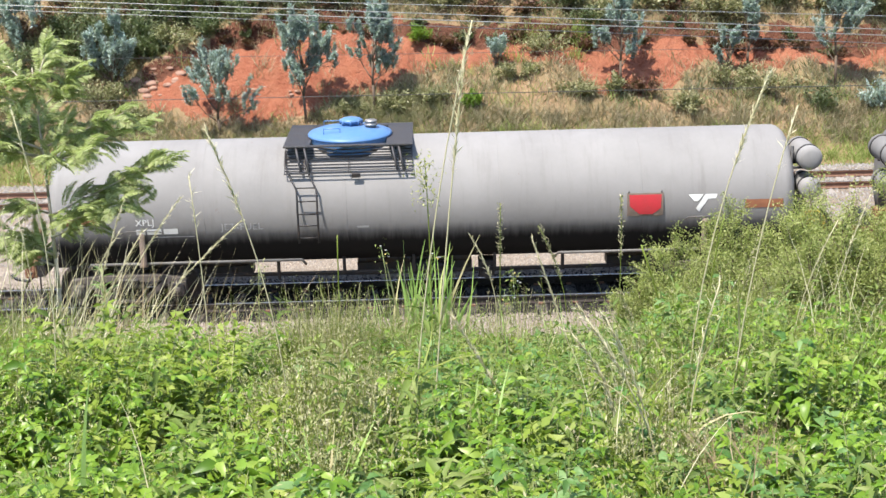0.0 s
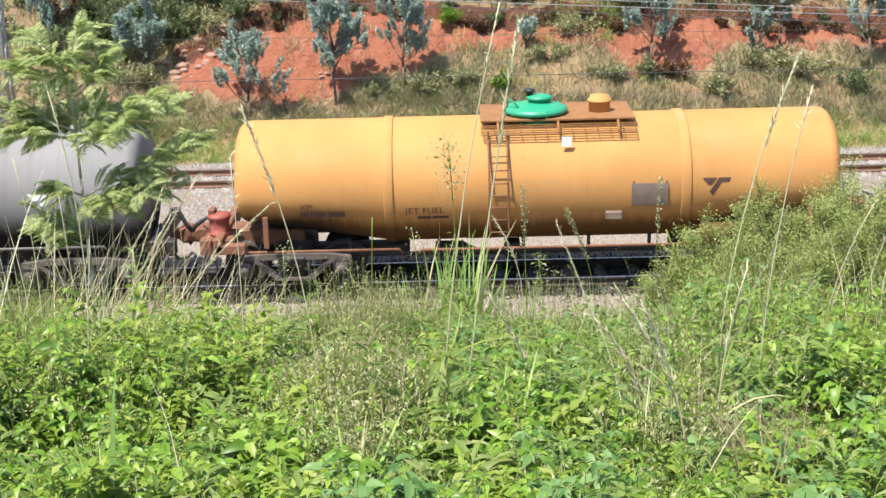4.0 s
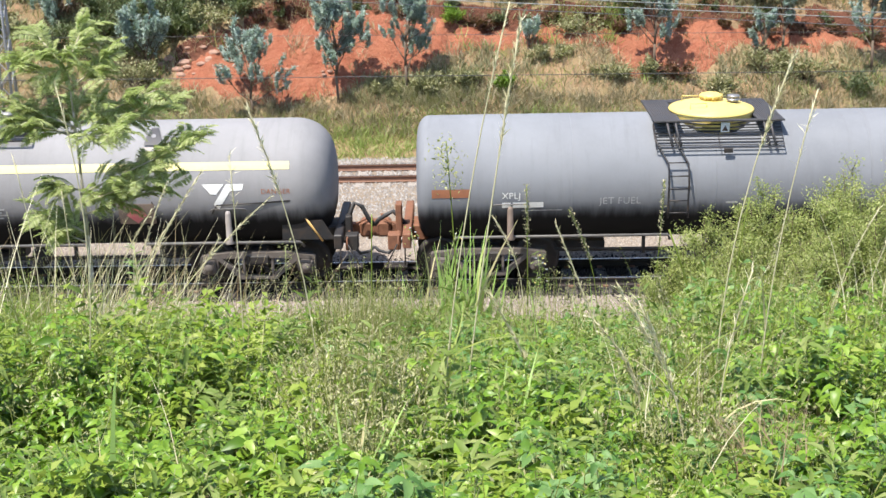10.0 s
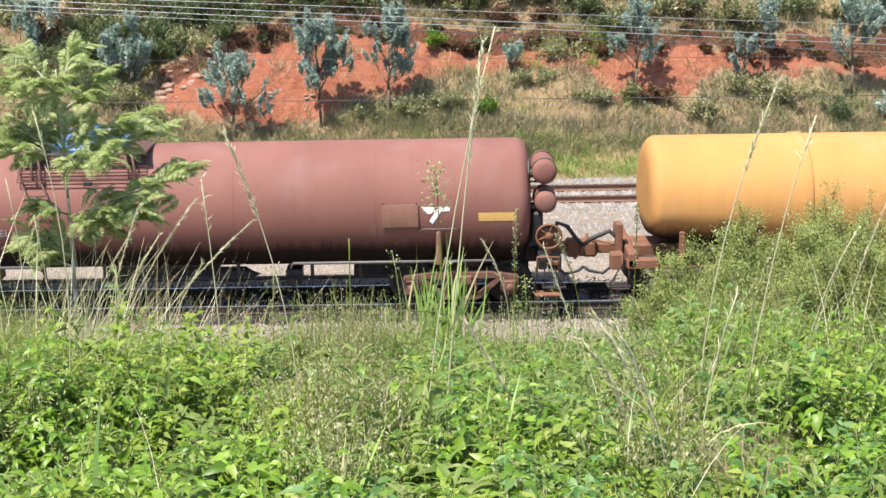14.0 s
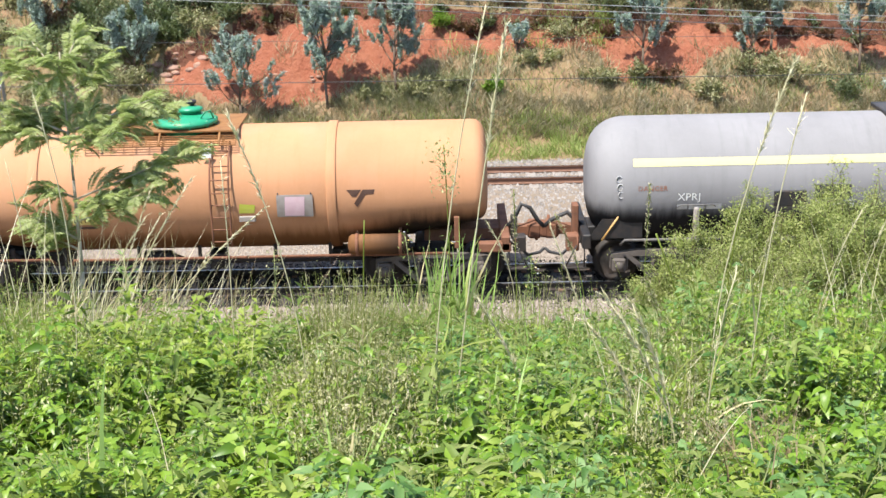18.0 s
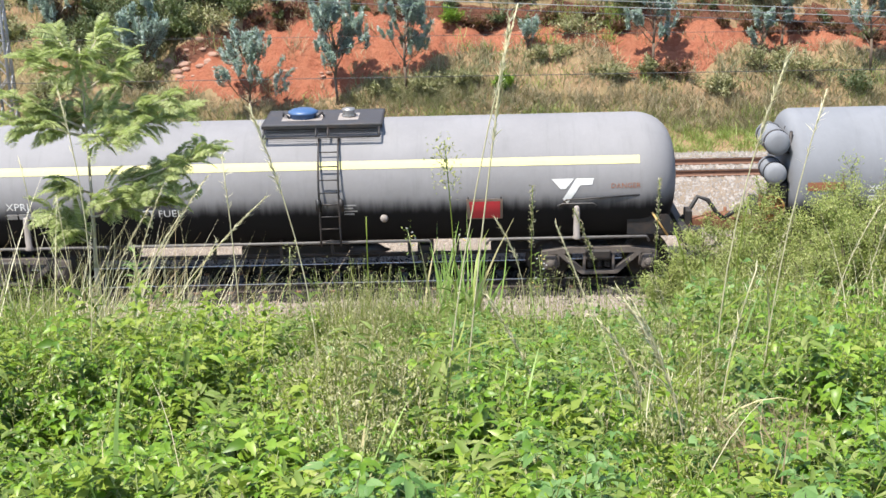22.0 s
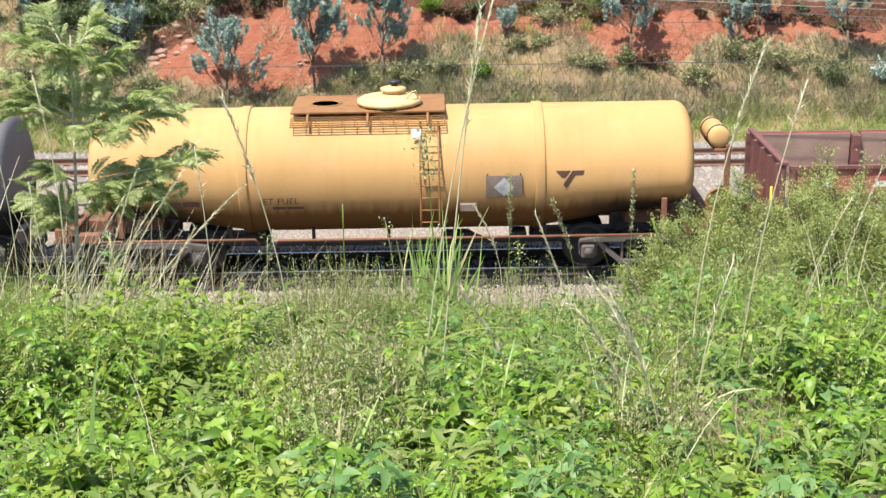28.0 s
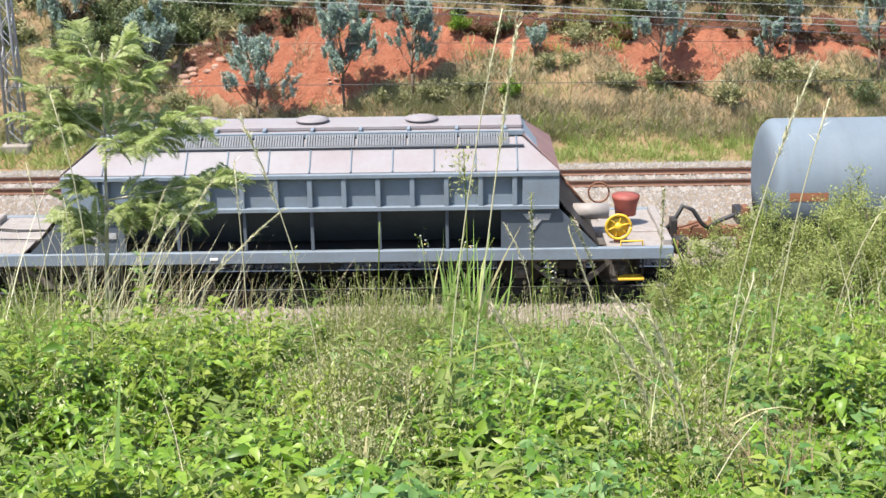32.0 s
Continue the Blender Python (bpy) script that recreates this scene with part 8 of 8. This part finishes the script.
def bank_plants():
    r = np.random.RandomState(55)
    pcs = []

    def tufts(n_t, per, xr, yr, hl, hw, m, ok=None, lean=0.35):
        tx, ty = r.uniform(*xr, n_t), r.uniform(*yr, n_t)
        if ok is not None:
            k = ok(tx, ty)
            tx, ty = tx[k], ty[k]
        n = len(tx)
        x = (tx[:, None] + r.normal(0, 0.10, (n, per))).ravel()
        y = (ty[:, None] + r.normal(0, 0.10, (n, per))).ravel()
        size = np.repeat(r.uniform(0.6, 1.25, n), per)
        P = np.stack([x, y, ground_z(x, y) - 0.02], -1)
        D = np.stack([(x - np.repeat(tx, per)) * 3 + r.normal(0, lean, len(x)), (y - np.repeat(ty, per)) * 3 + r.normal(0, lean, len(x)), np.ones(len(x))], -1)
        pcs.append((*blades(P, D, r.uniform(*hl, len(x)) * size, np.full(len(x), hw), r, 0.4, 2), m))

    bare = lambda x, y: ~red_at(x, y) | (r.uniform(0, 1, len(x)) < 0.07)
    tufts(1500, 16, (-15, 15), (34.9, 36.9), (0.20, 0.50), 0.018, "bank_green")
    tufts(1300, 14, (-15, 15), (36.2, 37.6), (0.2, 0.55), 0.018, "bank_grass")
    tufts(3000, 15, (-16, 16), (36.3, 41.6), (0.18, 0.55), 0.018, "bank_grass", bare)
    tufts(380, 16, (-16, 16), (37.0, 41.6), (0.15, 0.45), 0.020, "bank_green", lambda x, y: bare(x, y) & (soft(x, y, 8) > 0.1))
    tufts(180, 18, (-2.9, 0.6), (37.2, 38.2), (0.25, 0.6), 0.018, "olive_bush", bare)
    tufts(320, 16, (2.0, 5.0), (39.3, 40.3), (0.3, 0.6), 0.020, "bank_green", bare)
    tufts(1300, 12, (-6, 18), (40.8, 47.0), (0.25, 0.6), 0.025, "bank_grass")
    tufts(1000, 12, (-18, 18), (40.4, 47.0), (0.25, 0.7), 0.025, "olive_bush", bare)
    tufts(500, 14, (-16, 16), (37.0, 40.6), (0.2, 0.55), 0.02, "olive_bush", bare)
    tufts(700, 14, (-16, 16), (36.4, 40.5), (0.2, 0.5), 0.022, "dark_bush", lambda x, y: bare(x, y) & (soft(x * 0.8, y * 1.2, 41) > 0.3))
    tufts(500, 14, (-16, 16), (36.2, 40.5), (0.2, 0.55), 0.020, "bank_green", lambda x, y: bare(x, y) & (soft(x * 0.9, y, 43) > 0.2))
    tufts(500, 12, (-14, 14), (33.9, 35.0), (0.08, 0.25), 0.016, "bank_green")
    tagged(new("bank_grass", joined("bank_grass", pcs)), "dry and green grass on the red bank", "grass", kind="stuff")


bank_plants()


def bush(x, y, w, h, material, label, seed, n=900, leaf=0.13):
    """Rough scrub bush of many small leaves round a few stems."""
    r = np.random.RandomState(seed)
    z0 = float(ground_z(np.array(x), np.array(y)))
    thing = new("bush")
    thing.matrix_basis = pose(x, y, z0 - 0.03)
    tagged(thing, label, "bush", "scrub on the bank")
    n = int(n * 1.6)
    k = max(8, int(n / 90))
    a = r.uniform(0, 6.28, k)
    rad = np.sqrt(r.uniform(0, 1, k)) * w
    tips = np.stack([rad * np.cos(a), rad * np.sin(a) * 0.8, h * (1 - 0.45 * (rad / w) ** 2) * r.uniform(0.6, 1.1, k)], -1)
    A = r.normal(0, 0.05, (k, 3)) * np.array([1, 1, 0])
    part("stem", joined("stem", [(*tubes(A, tips, 0.02, 0.006), "twig")]), None, thing)["kind"] = "stuff"
    i = r.randint(0, k, n)
    f = r.uniform(0.35, 1.05, n)
    P = A[i] + (tips - A)[i] * f[:, None] + r.normal(0, 0.10 * w, (n, 3))
    P[:, 2] = np.maximum(P[:, 2], 0.03)
    D = unit((tips - A)[i]) + r.normal(0, 0.6, (n, 3))
    L = leaf * r.uniform(0.6, 1.3, n)
    part("crown", joined("crown", [(*leaves(P, D, L, L * r.uniform(0.28, 0.5, n), r, None), material)]), None, thing)["kind"] = "stuff"


def scrub():
    r = np.random.RandomState(91)
    # dark scrub along the top of the cutting
    for k in range(46):
        x = -17 + 34 * (k + r.uniform(0, 1)) / 46
        y = np.interp(x, RED_X, RED_HI) + r.uniform(0.35, 1.3) if x > -8 else r.uniform(39.2, 41.6)
        m = "dark_bush" if r.uniform() < (0.6 if x < -2 else 0.25) else "olive_bush"
        bush(x, y, r.uniform(0.5, 1.0), r.uniform(0.5, 1.1), m, "dark dry scrub bush at the top of the cutting" if m == "dark_bush" else "olive brown scrub bush on the bank", 300 + k, 620, 0.12)
    for k in range(26):
        bush(r.uniform(-17, 17), r.uniform(42.3, 45.5), r.uniform(0.7, 1.3), r.uniform(0.8, 1.6), "olive_bush" if k % 3 else "dark_bush", "dusty scrub bush up the hill", 400 + k, 520, 0.17)
    for k, (x, y, w, h) in enumerate([(-8.4, 40.3, 0.9, 1.2), (-7.4, 40.7, 1.0, 1.3), (-6.5, 41.0, 0.9, 1.1), (-9.6, 40.8, 0.9, 1.2), (-5.6, 41.4, 0.8, 1.0), (-8.0, 39.6, 0.6, 0.6), (-10.8, 40.2, 0.9, 1.0)]):
        bush(x, y, w, h, "dark_bush", "dense dark green bush above the red earth", 460 + k, 1100, 0.12)
    for k in range(44):
        x = r.uniform(-15, -1.5)
        y = r.uniform(40.6, 44.0)
        bush(x, y, r.uniform(0.5, 1.0), r.uniform(0.5, 1.1), ("dark_bush", "dark_bush", "brown_bush", "olive_bush")[k % 4], ("dark green scrub bush up the hill", "dark green scrub bush up the hill", "reddish brown dry bush up the hill", "olive brown scrub bush up the hill")[k % 4], 700 + k, 560, 0.11)
    # thick dark growth just above the earth face
    for k in range(58):
        x = -9.5 + 17 * ((k + r.uniform(0, 1)) / 58) ** 1.4
        y = np.interp(x, RED_X, RED_HI) + r.uniform(0.4, 2.2) if x > -8 else r.uniform(39.4, 41.6)
        m = ("dark_bush", "dark_bush", "olive_bush", "dark_bush", "brown_bush")[k % 5] if x < -2.5 else ("olive_bush", "brown_bush")[k % 2]
        bush(x, y, r.uniform(0.45, 0.9), r.uniform(0.4, 0.9), m, {"dark_bush": "dense dark green bush above the red earth", "olive_bush": "dusty olive bush above the red earth", "brown_bush": "dry reddish brown bush above the red earth"}[m], 800 + k, 700, 0.11)
    # roots and dry brush that hang over the ledge
    for k in range(48):
        x = r.uniform(-8, 13)
        bush(x, np.interp(x, RED_X, RED_HI) + r.uniform(-0.35, 0.15), r.uniform(0.2, 0.45), r.uniform(0.15, 0.35), "brown_bush" if k % 3 else "dark_bush", "dry brown brush hanging over the earth ledge", 600 + k, 260, 0.09)
    for k in range(14):
        bush(r.uniform(-7.5, -2.5), r.uniform(41.0, 42.3), r.uniform(0.4, 0.8), r.uniform(0.4, 0.9), "brown_bush" if k % 2 else "dark_bush", "reddish brown dry bush above the cutting", 640 + k, 480, 0.10)
    # single bushes on the slope
    for k, (x, y, w, h, m, lab) in enumerate([
        (6.35, 38.35, 0.55, 0.50, "brown_bush", "reddish brown dead bush on the bank"), (5.5, 38.3, 0.30, 0.6, "olive_bush", "small dry bush on the bank"), (8.8, 38.5, 0.9, 0.8, "olive_bush", "olive bush on the bank"),
        (10.0, 38.3, 1.0, 0.85, "olive_bush", "broad olive bush on the bank"), (7.6, 37.7, 0.7, 0.6, "olive_bush", "grey olive bush at the foot of the bank"), (11.2, 37.6, 0.8, 0.7, "dark_bush", "dark bush at the foot of the bank"),
        (-1.0, 37.75, 0.8, 0.55, "olive_bush", "olive grey bush under the trees"), (-2.2, 37.6, 0.5, 0.40, "olive_bush", "grey olive low bush under the trees"), (0.1, 37.9, 0.6, 0.45, "olive_bush", "grey olive low bush on the bank"),
        (-0.15, 40.1, 0.45, 0.45, "bright_bush", "bright green bush at the edge of the red earth"), (1.35, 37.6, 0.30, 0.55, "bright_bush", "bright green weed clump on the bank"), (-4.2, 36.3, 0.30, 0.55, "bright_bush", "bright green weed clump at the foot of the bank"),
        (3.6, 39.6, 0.8, 0.6, "olive_bush", "grassy olive bush on the bank"), (2.7, 38.8, 0.7, 0.55, "olive_bush", "grassy olive bush on the bank"), (4.4, 38.0, 0.7, 0.5, "olive_bush", "dry olive bush on the bank"),
        (12.9, 37.5, 0.55, 0.85, "glaucous", "low blue-grey bush at the foot of the bank"), (-6.6, 38.9, 0.35, 0.3, "brown_bush", "brown bush under the earth ledge"), (0.6, 40.2, 0.5, 0.25, "brown_bush", "brown roots hanging over the ledge"),
        (-9.3, 38.2, 0.9, 0.8, "olive_bush", "olive bush on the bank"), (-10.5, 39.0, 1.0, 1.0, "dark_bush", "dark bush on the bank"), (-11.8, 38.0, 0.9, 0.7, "olive_bush", "olive bush on the bank"), (-8.2, 37.6, 0.6, 0.5, "olive_bush", "dry bush on the bank")]):
        bush(x, y, w, h, m, lab, 500 + k, 700, 0.10)


scrub()


def glaucous_tree(x, y, h, w, clear, seed, label, n=1500, shape=0.7):
    """Small blue-grey tree: crooked trunk, rising limbs, upswept narrow leaves."""
    r = np.random.RandomState(seed)
    n = int(n * 1.9)
    z0 = float(ground_z(np.array(x), np.array(y)))
    tree = new("tree")
    tree.matrix_basis = pose(x, y, z0 - 0.04)
    tagged(tree, label, "tree", "small blue-grey trees on the bank")
    bm = BM()
    fork = Vector((r.normal(0, 0.06), 0, h * clear))
    mid = Vector((r.normal(0, 0.05), 0, h * clear * 0.5))
    rod(bm, (0, 0, 0), mid, 0.045, 8, 0.035)
    rod(bm, mid, fork, 0.035, 8, 0.026)
    part("trunk", bm, "twig", tree)
    tips = []
    for k in range(13):
        f = r.uniform(0.45, 1.0)
        base = mid.lerp(fork, f) if k < 5 or k > 8 else fork
        a = r.uniform(0, 6.28)
        reach = w * r.uniform(0.3, 1.0)
        top = Vector((reach * math.cos(a), reach * math.sin(a) * 0.8, h * (1.0 - 0.40 * (reach / w) ** 1.5) * r.uniform(0.80, 1.03)))
        if k > 8:
            base = mid.lerp(fork, r.uniform(-0.4, 0.5))
            reach = w * r.uniform(0.5, 1.0)
            top = Vector((reach * math.cos(a), reach * math.sin(a) * 0.7, base.z + h * r.uniform(0.16, 0.30)))
        knee = base.lerp(top, 0.45) + Vector((r.normal(0, 0.05), r.normal(0, 0.05), -0.04))
        bm = BM()
        rod(bm, base, knee, 0.020, 6, 0.014)
        rod(bm, knee, top, 0.014, 6, 0.004)
        part("limb", bm, "twig", tree)
        tips.append((knee, top))
    A = np.array([t[0] for t in tips])
    B = np.array([t[1] for t in tips])
    # upswept shoots along the limbs, each set with small narrow leaves
    m = max(18, int(46 * w * w + n / 60))
    i = r.randint(0, len(A), m)
    f = r.uniform(1 - shape, 1.0, m)
    S = A[i] + (B - A)[i] * f[:, None] + r.normal(0, 0.13 * w, (m, 3))
    SD = unit((B - A)[i]) * 0.5 + r.normal(0, 0.28, (m, 3)) + np.array([0, 0, 0.8])
    E = S + unit(SD) * (r.uniform(0.26, 0.48, m) * (0.6 + 0.4 * min(1, w)))[:, None]
    near = A[i] + (B - A)[i] * np.clip(f - 0.2, 0, 1)[:, None]
    part("shoot", joined("shoot", [(*tubes(near, S, 0.010, 0.007), "twig"), (*tubes(S, E, 0.007, 0.003), "twig")]), None, tree)["kind"] = "stuff"
    q = int(n * 4.0)
    i = r.randint(0, m, q)
    P = S[i] + (E - S)[i] * r.uniform(0, 1.02, q)[:, None] + r.normal(0, 0.018, (q, 3))
    D = unit((E - S)[i]) * 0.9 + r.normal(0, 0.5, (q, 3))
    L = r.uniform(0.07, 0.15, q)
    part("crown", joined("crown", [(*leaves(P, D, L, L * 0.30, r, False), "glaucous")]), None, tree)["kind"] = "stuff"


for k, (x, y, h, w, clear, n, sh) in enumerate([(-5.78, 37.15, 2.5, 1.0, 0.36, 900, 0.5), (-3.38, 37.4, 3.6, 0.88, 0.46, 2000, 0.75), (-1.44, 37.85, 3.5, 0.80, 0.40, 1700, 0.8), (-9.1, 38.9, 2.6, 0.8, 0.2, 1300, 0.9),
                                             (5.70, 38.6, 2.9, 0.65, 0.50, 1000, 0.6), (9.6, 39.5, 2.6, 0.38, 0.25, 520, 0.8), (11.9, 38.3, 3.3, 0.85, 0.60, 1300, 0.6), (2.15, 39.2, 0.95, 0.35, 0.4, 160, 0.6), (-12.0, 40.4, 2.4, 0.9, 0.2, 1000, 0.9),
                                             (-6.3, 41.2, 2.0, 0.7, 0.2, 800, 0.9), (8.9, 39.0, 1.5, 0.4, 0.3, 300, 0.7), (13.2, 40.6, 2.8, 0.9, 0.3, 1100, 0.9)]):
    glaucous_tree(x, y, h, w, clear, 700 + k, "small blue-grey leaved tree on the red bank" if n > 900 else "sparse blue-grey sapling on the red bank", n, sh)


def rocks():
    r = np.random.RandomState(14)
    for k in range(26):
        x, y = (r.normal(-7.9, 0.5), r.normal(38.95, 0.25)) if k < 18 else (r.uniform(-6, 8), r.uniform(37.8, 38.8))
        z = float(ground_z(np.array(x), np.array(y)))
        s = r.uniform(0.05, 0.15) if k < 18 else r.uniform(0.04, 0.09)
        bm = BM()
        bmesh.ops.create_icosphere(bm, subdivisions=2, radius=s)
        for v in bm.verts:
            v.co = Vector((v.co.x * 1.3, v.co.y, v.co.z * 0.7)) * (1 + 0.25 * noise.noise(v.co * 5 + Vector((k, 0, 0)))) + Vector((x, y, z))
        tagged(part("rock", bm, "rock"), "pale pinkish rock in the earth bank", "rock", "rocks of the bank")


rocks()

# ================= wires and mast =================


def wire(name, y, xa, za, xb, zb, r, m, label, sag=0.0):
    """A wire that goes on past both ends of the view."""
    sl = (zb - za) / (xb - xa)
    pts = []
    for x in np.linspace(-45, 45, 31):
        pts.append((x, y, za + sl * (x - xa) + sag * ((x - xa) / 20) ** 2))
    tagged(part(name, pipe(BM(), pts, r, 6), m), label, "wire", "overhead wires")


wire("contact_wire", 24.7, -7.67, 5.66, 8.4, 4.70, 0.0085, "wire", "grey overhead line wire above the near track")
wire("contact_wire", 24.95, -7.67, 5.74, 8.4, 4.78, 0.0085, "wire", "second grey overhead line wire beside it")
wire("contact_wire", 24.75, -7.67, 5.57, 8.5, 4.54, 0.0065, "wire", "thin lower overhead line wire")
wire("feeder_wire", 24.7, -3.0, 5.62, 8.5, 5.05, 0.0065, "wire", "thin upper overhead line wire")
wire("fence_wire", 35.8, -7.2, 2.93, 2.0, 2.84, 0.006, "wire_dark", "thin wire along the foot of the bank")
wire("fence_wire", 35.8, -7.2, 1.80, 12.2, 1.68, 0.010, "wire_dark", "dark wire along the foot of the bank")


def mast(x, y, h):
    """Lattice mast of the overhead line."""
    z0 = float(ground_z(np.array(x), np.array(y)))
    m = new("lattice_mast")
    m.matrix_basis = pose(x, y, z0)
    tagged(m, "grey lattice steel mast of the overhead line", "mast")
    for sx in (-1, 1):
        for sy in (-1, 1):
            part("mast_leg", rod(BM(), (sx * 0.22, sy * 0.22, 0), (sx * 0.12, sy * 0.12, h), 0.045, 6, 0.04), "mast", m)
    z, k = 0.1, 0
    while z < h - 0.5:
        w0, w1 = 0.22 - 0.10 * z / h, 0.22 - 0.10 * (z + 0.45) / h
        for sy in (-1, 1):
            s = 1 if k % 2 else -1
            part("mast_brace", rod(BM(), (-s * w0, sy * w0, z), (s * w1, sy * w1, z + 0.45), 0.018, 5), "mast", m)
            part("mast_brace", rod(BM(), (sy * w0, -s * w0, z), (sy * w1, s * w1, z + 0.45), 0.018, 5), "mast", m)
        z, k = z + 0.45, k + 1
    part("mast_footing", box(BM(), -0.4, 0.4, -0.4, 0.4, -0.2, 0.12, 0.04), "concrete", m)
    part("mast_arm", rod(BM(), (0.1, 0, 5.9), (0.1, -4.2, 6.2), 0.03, 6), "mast", m)


mast(-12.45, 36.4, 7.5)


def sway():
    """Wind in the sapling and in the tall stalks."""
    marks = [k * 0.5 for k in range(65)]
    lean = [(0, 0.0), (10, 0.3), (19, 1.2), (24, 2.2), (27, 2.5), (28.5, 4.5), (30, 6.0), (32, 5.0)]
    gust = lambda t: float(np.interp(t, [a for a, _ in lean], [b for _, b in lean]))
    z0 = float(ground_z(np.array(SAPLING[0]), np.array(SAPLING[1])))
    walk(sapling_tree, [(t, pose(SAPLING[0], SAPLING[1], z0, 0.5 * math.sin(t * 1.9), gust(t) + 0.7 * math.sin(t * 2.3), 0)) for t in marks])
    for b, at, p in BRANCHES:
        walk(b, [(t, pose(*at, 4 * math.sin(t * 2.7 + p), 3 * math.sin(t * 3.1 + 2 * p) + 2 * (gust(t) - 1), 3 * math.sin(t * 2.1 + p))) for t in marks])
    for thing, at, p in SWAYING:
        walk(thing, [(t, pose(*at, 0.8 * math.sin(t * 1.7 + p), 1.3 * math.sin(t * 2.2 + 1.7 * p), 0)) for t in marks])


# ================= movement =================
# seconds and speed of the train (metres a second)
SPEED = [(0, 7.2), (0.5, 7.2), (3, 7.03), (6, 6.82), (9, 6.53), (13, 6.76), (16.5, 6.9), (19.5, 7.02), (23.5, 7.17), (28.5, 7.28), (32, 7.25)]
_T = np.linspace(0, 32, 3201)
_V = np.interp(_T, [a for a, _ in SPEED], [b for _, b in SPEED])
_S = np.concatenate([[0], np.cumsum((_V[1:] + _V[:-1]) / 2 * 0.01)])


def run(t):
    """Metres that the train has gone at t."""
    return float(np.interp(t, _T, _S))


def motions():
    marks = [k * 0.5 for k in range(65)]
    for car, x in CARS:
        walk(car, [(t, pose(x - run(t), TRACK_Y, 0)) for t in marks])
    # wheels: one turn law for each of the two places of an axle in its bogie
    done = {}
    for w, ax in WHEELS:
        if ax not in done:
            walk(w, [(k / 15, pose(ax, 0, 0.425, 0, -math.degrees(run(k / 15) / 0.425), 0)) for k in range(481)])
            done[ax] = w
        else:
            w.rotation_mode = "QUATERNION"
            src = done[ax].animation_data
            w.animation_data_create()
            w.animation_data.action = src.action
            w.animation_data.action_slot = src.action_slot
    sway()


motions()
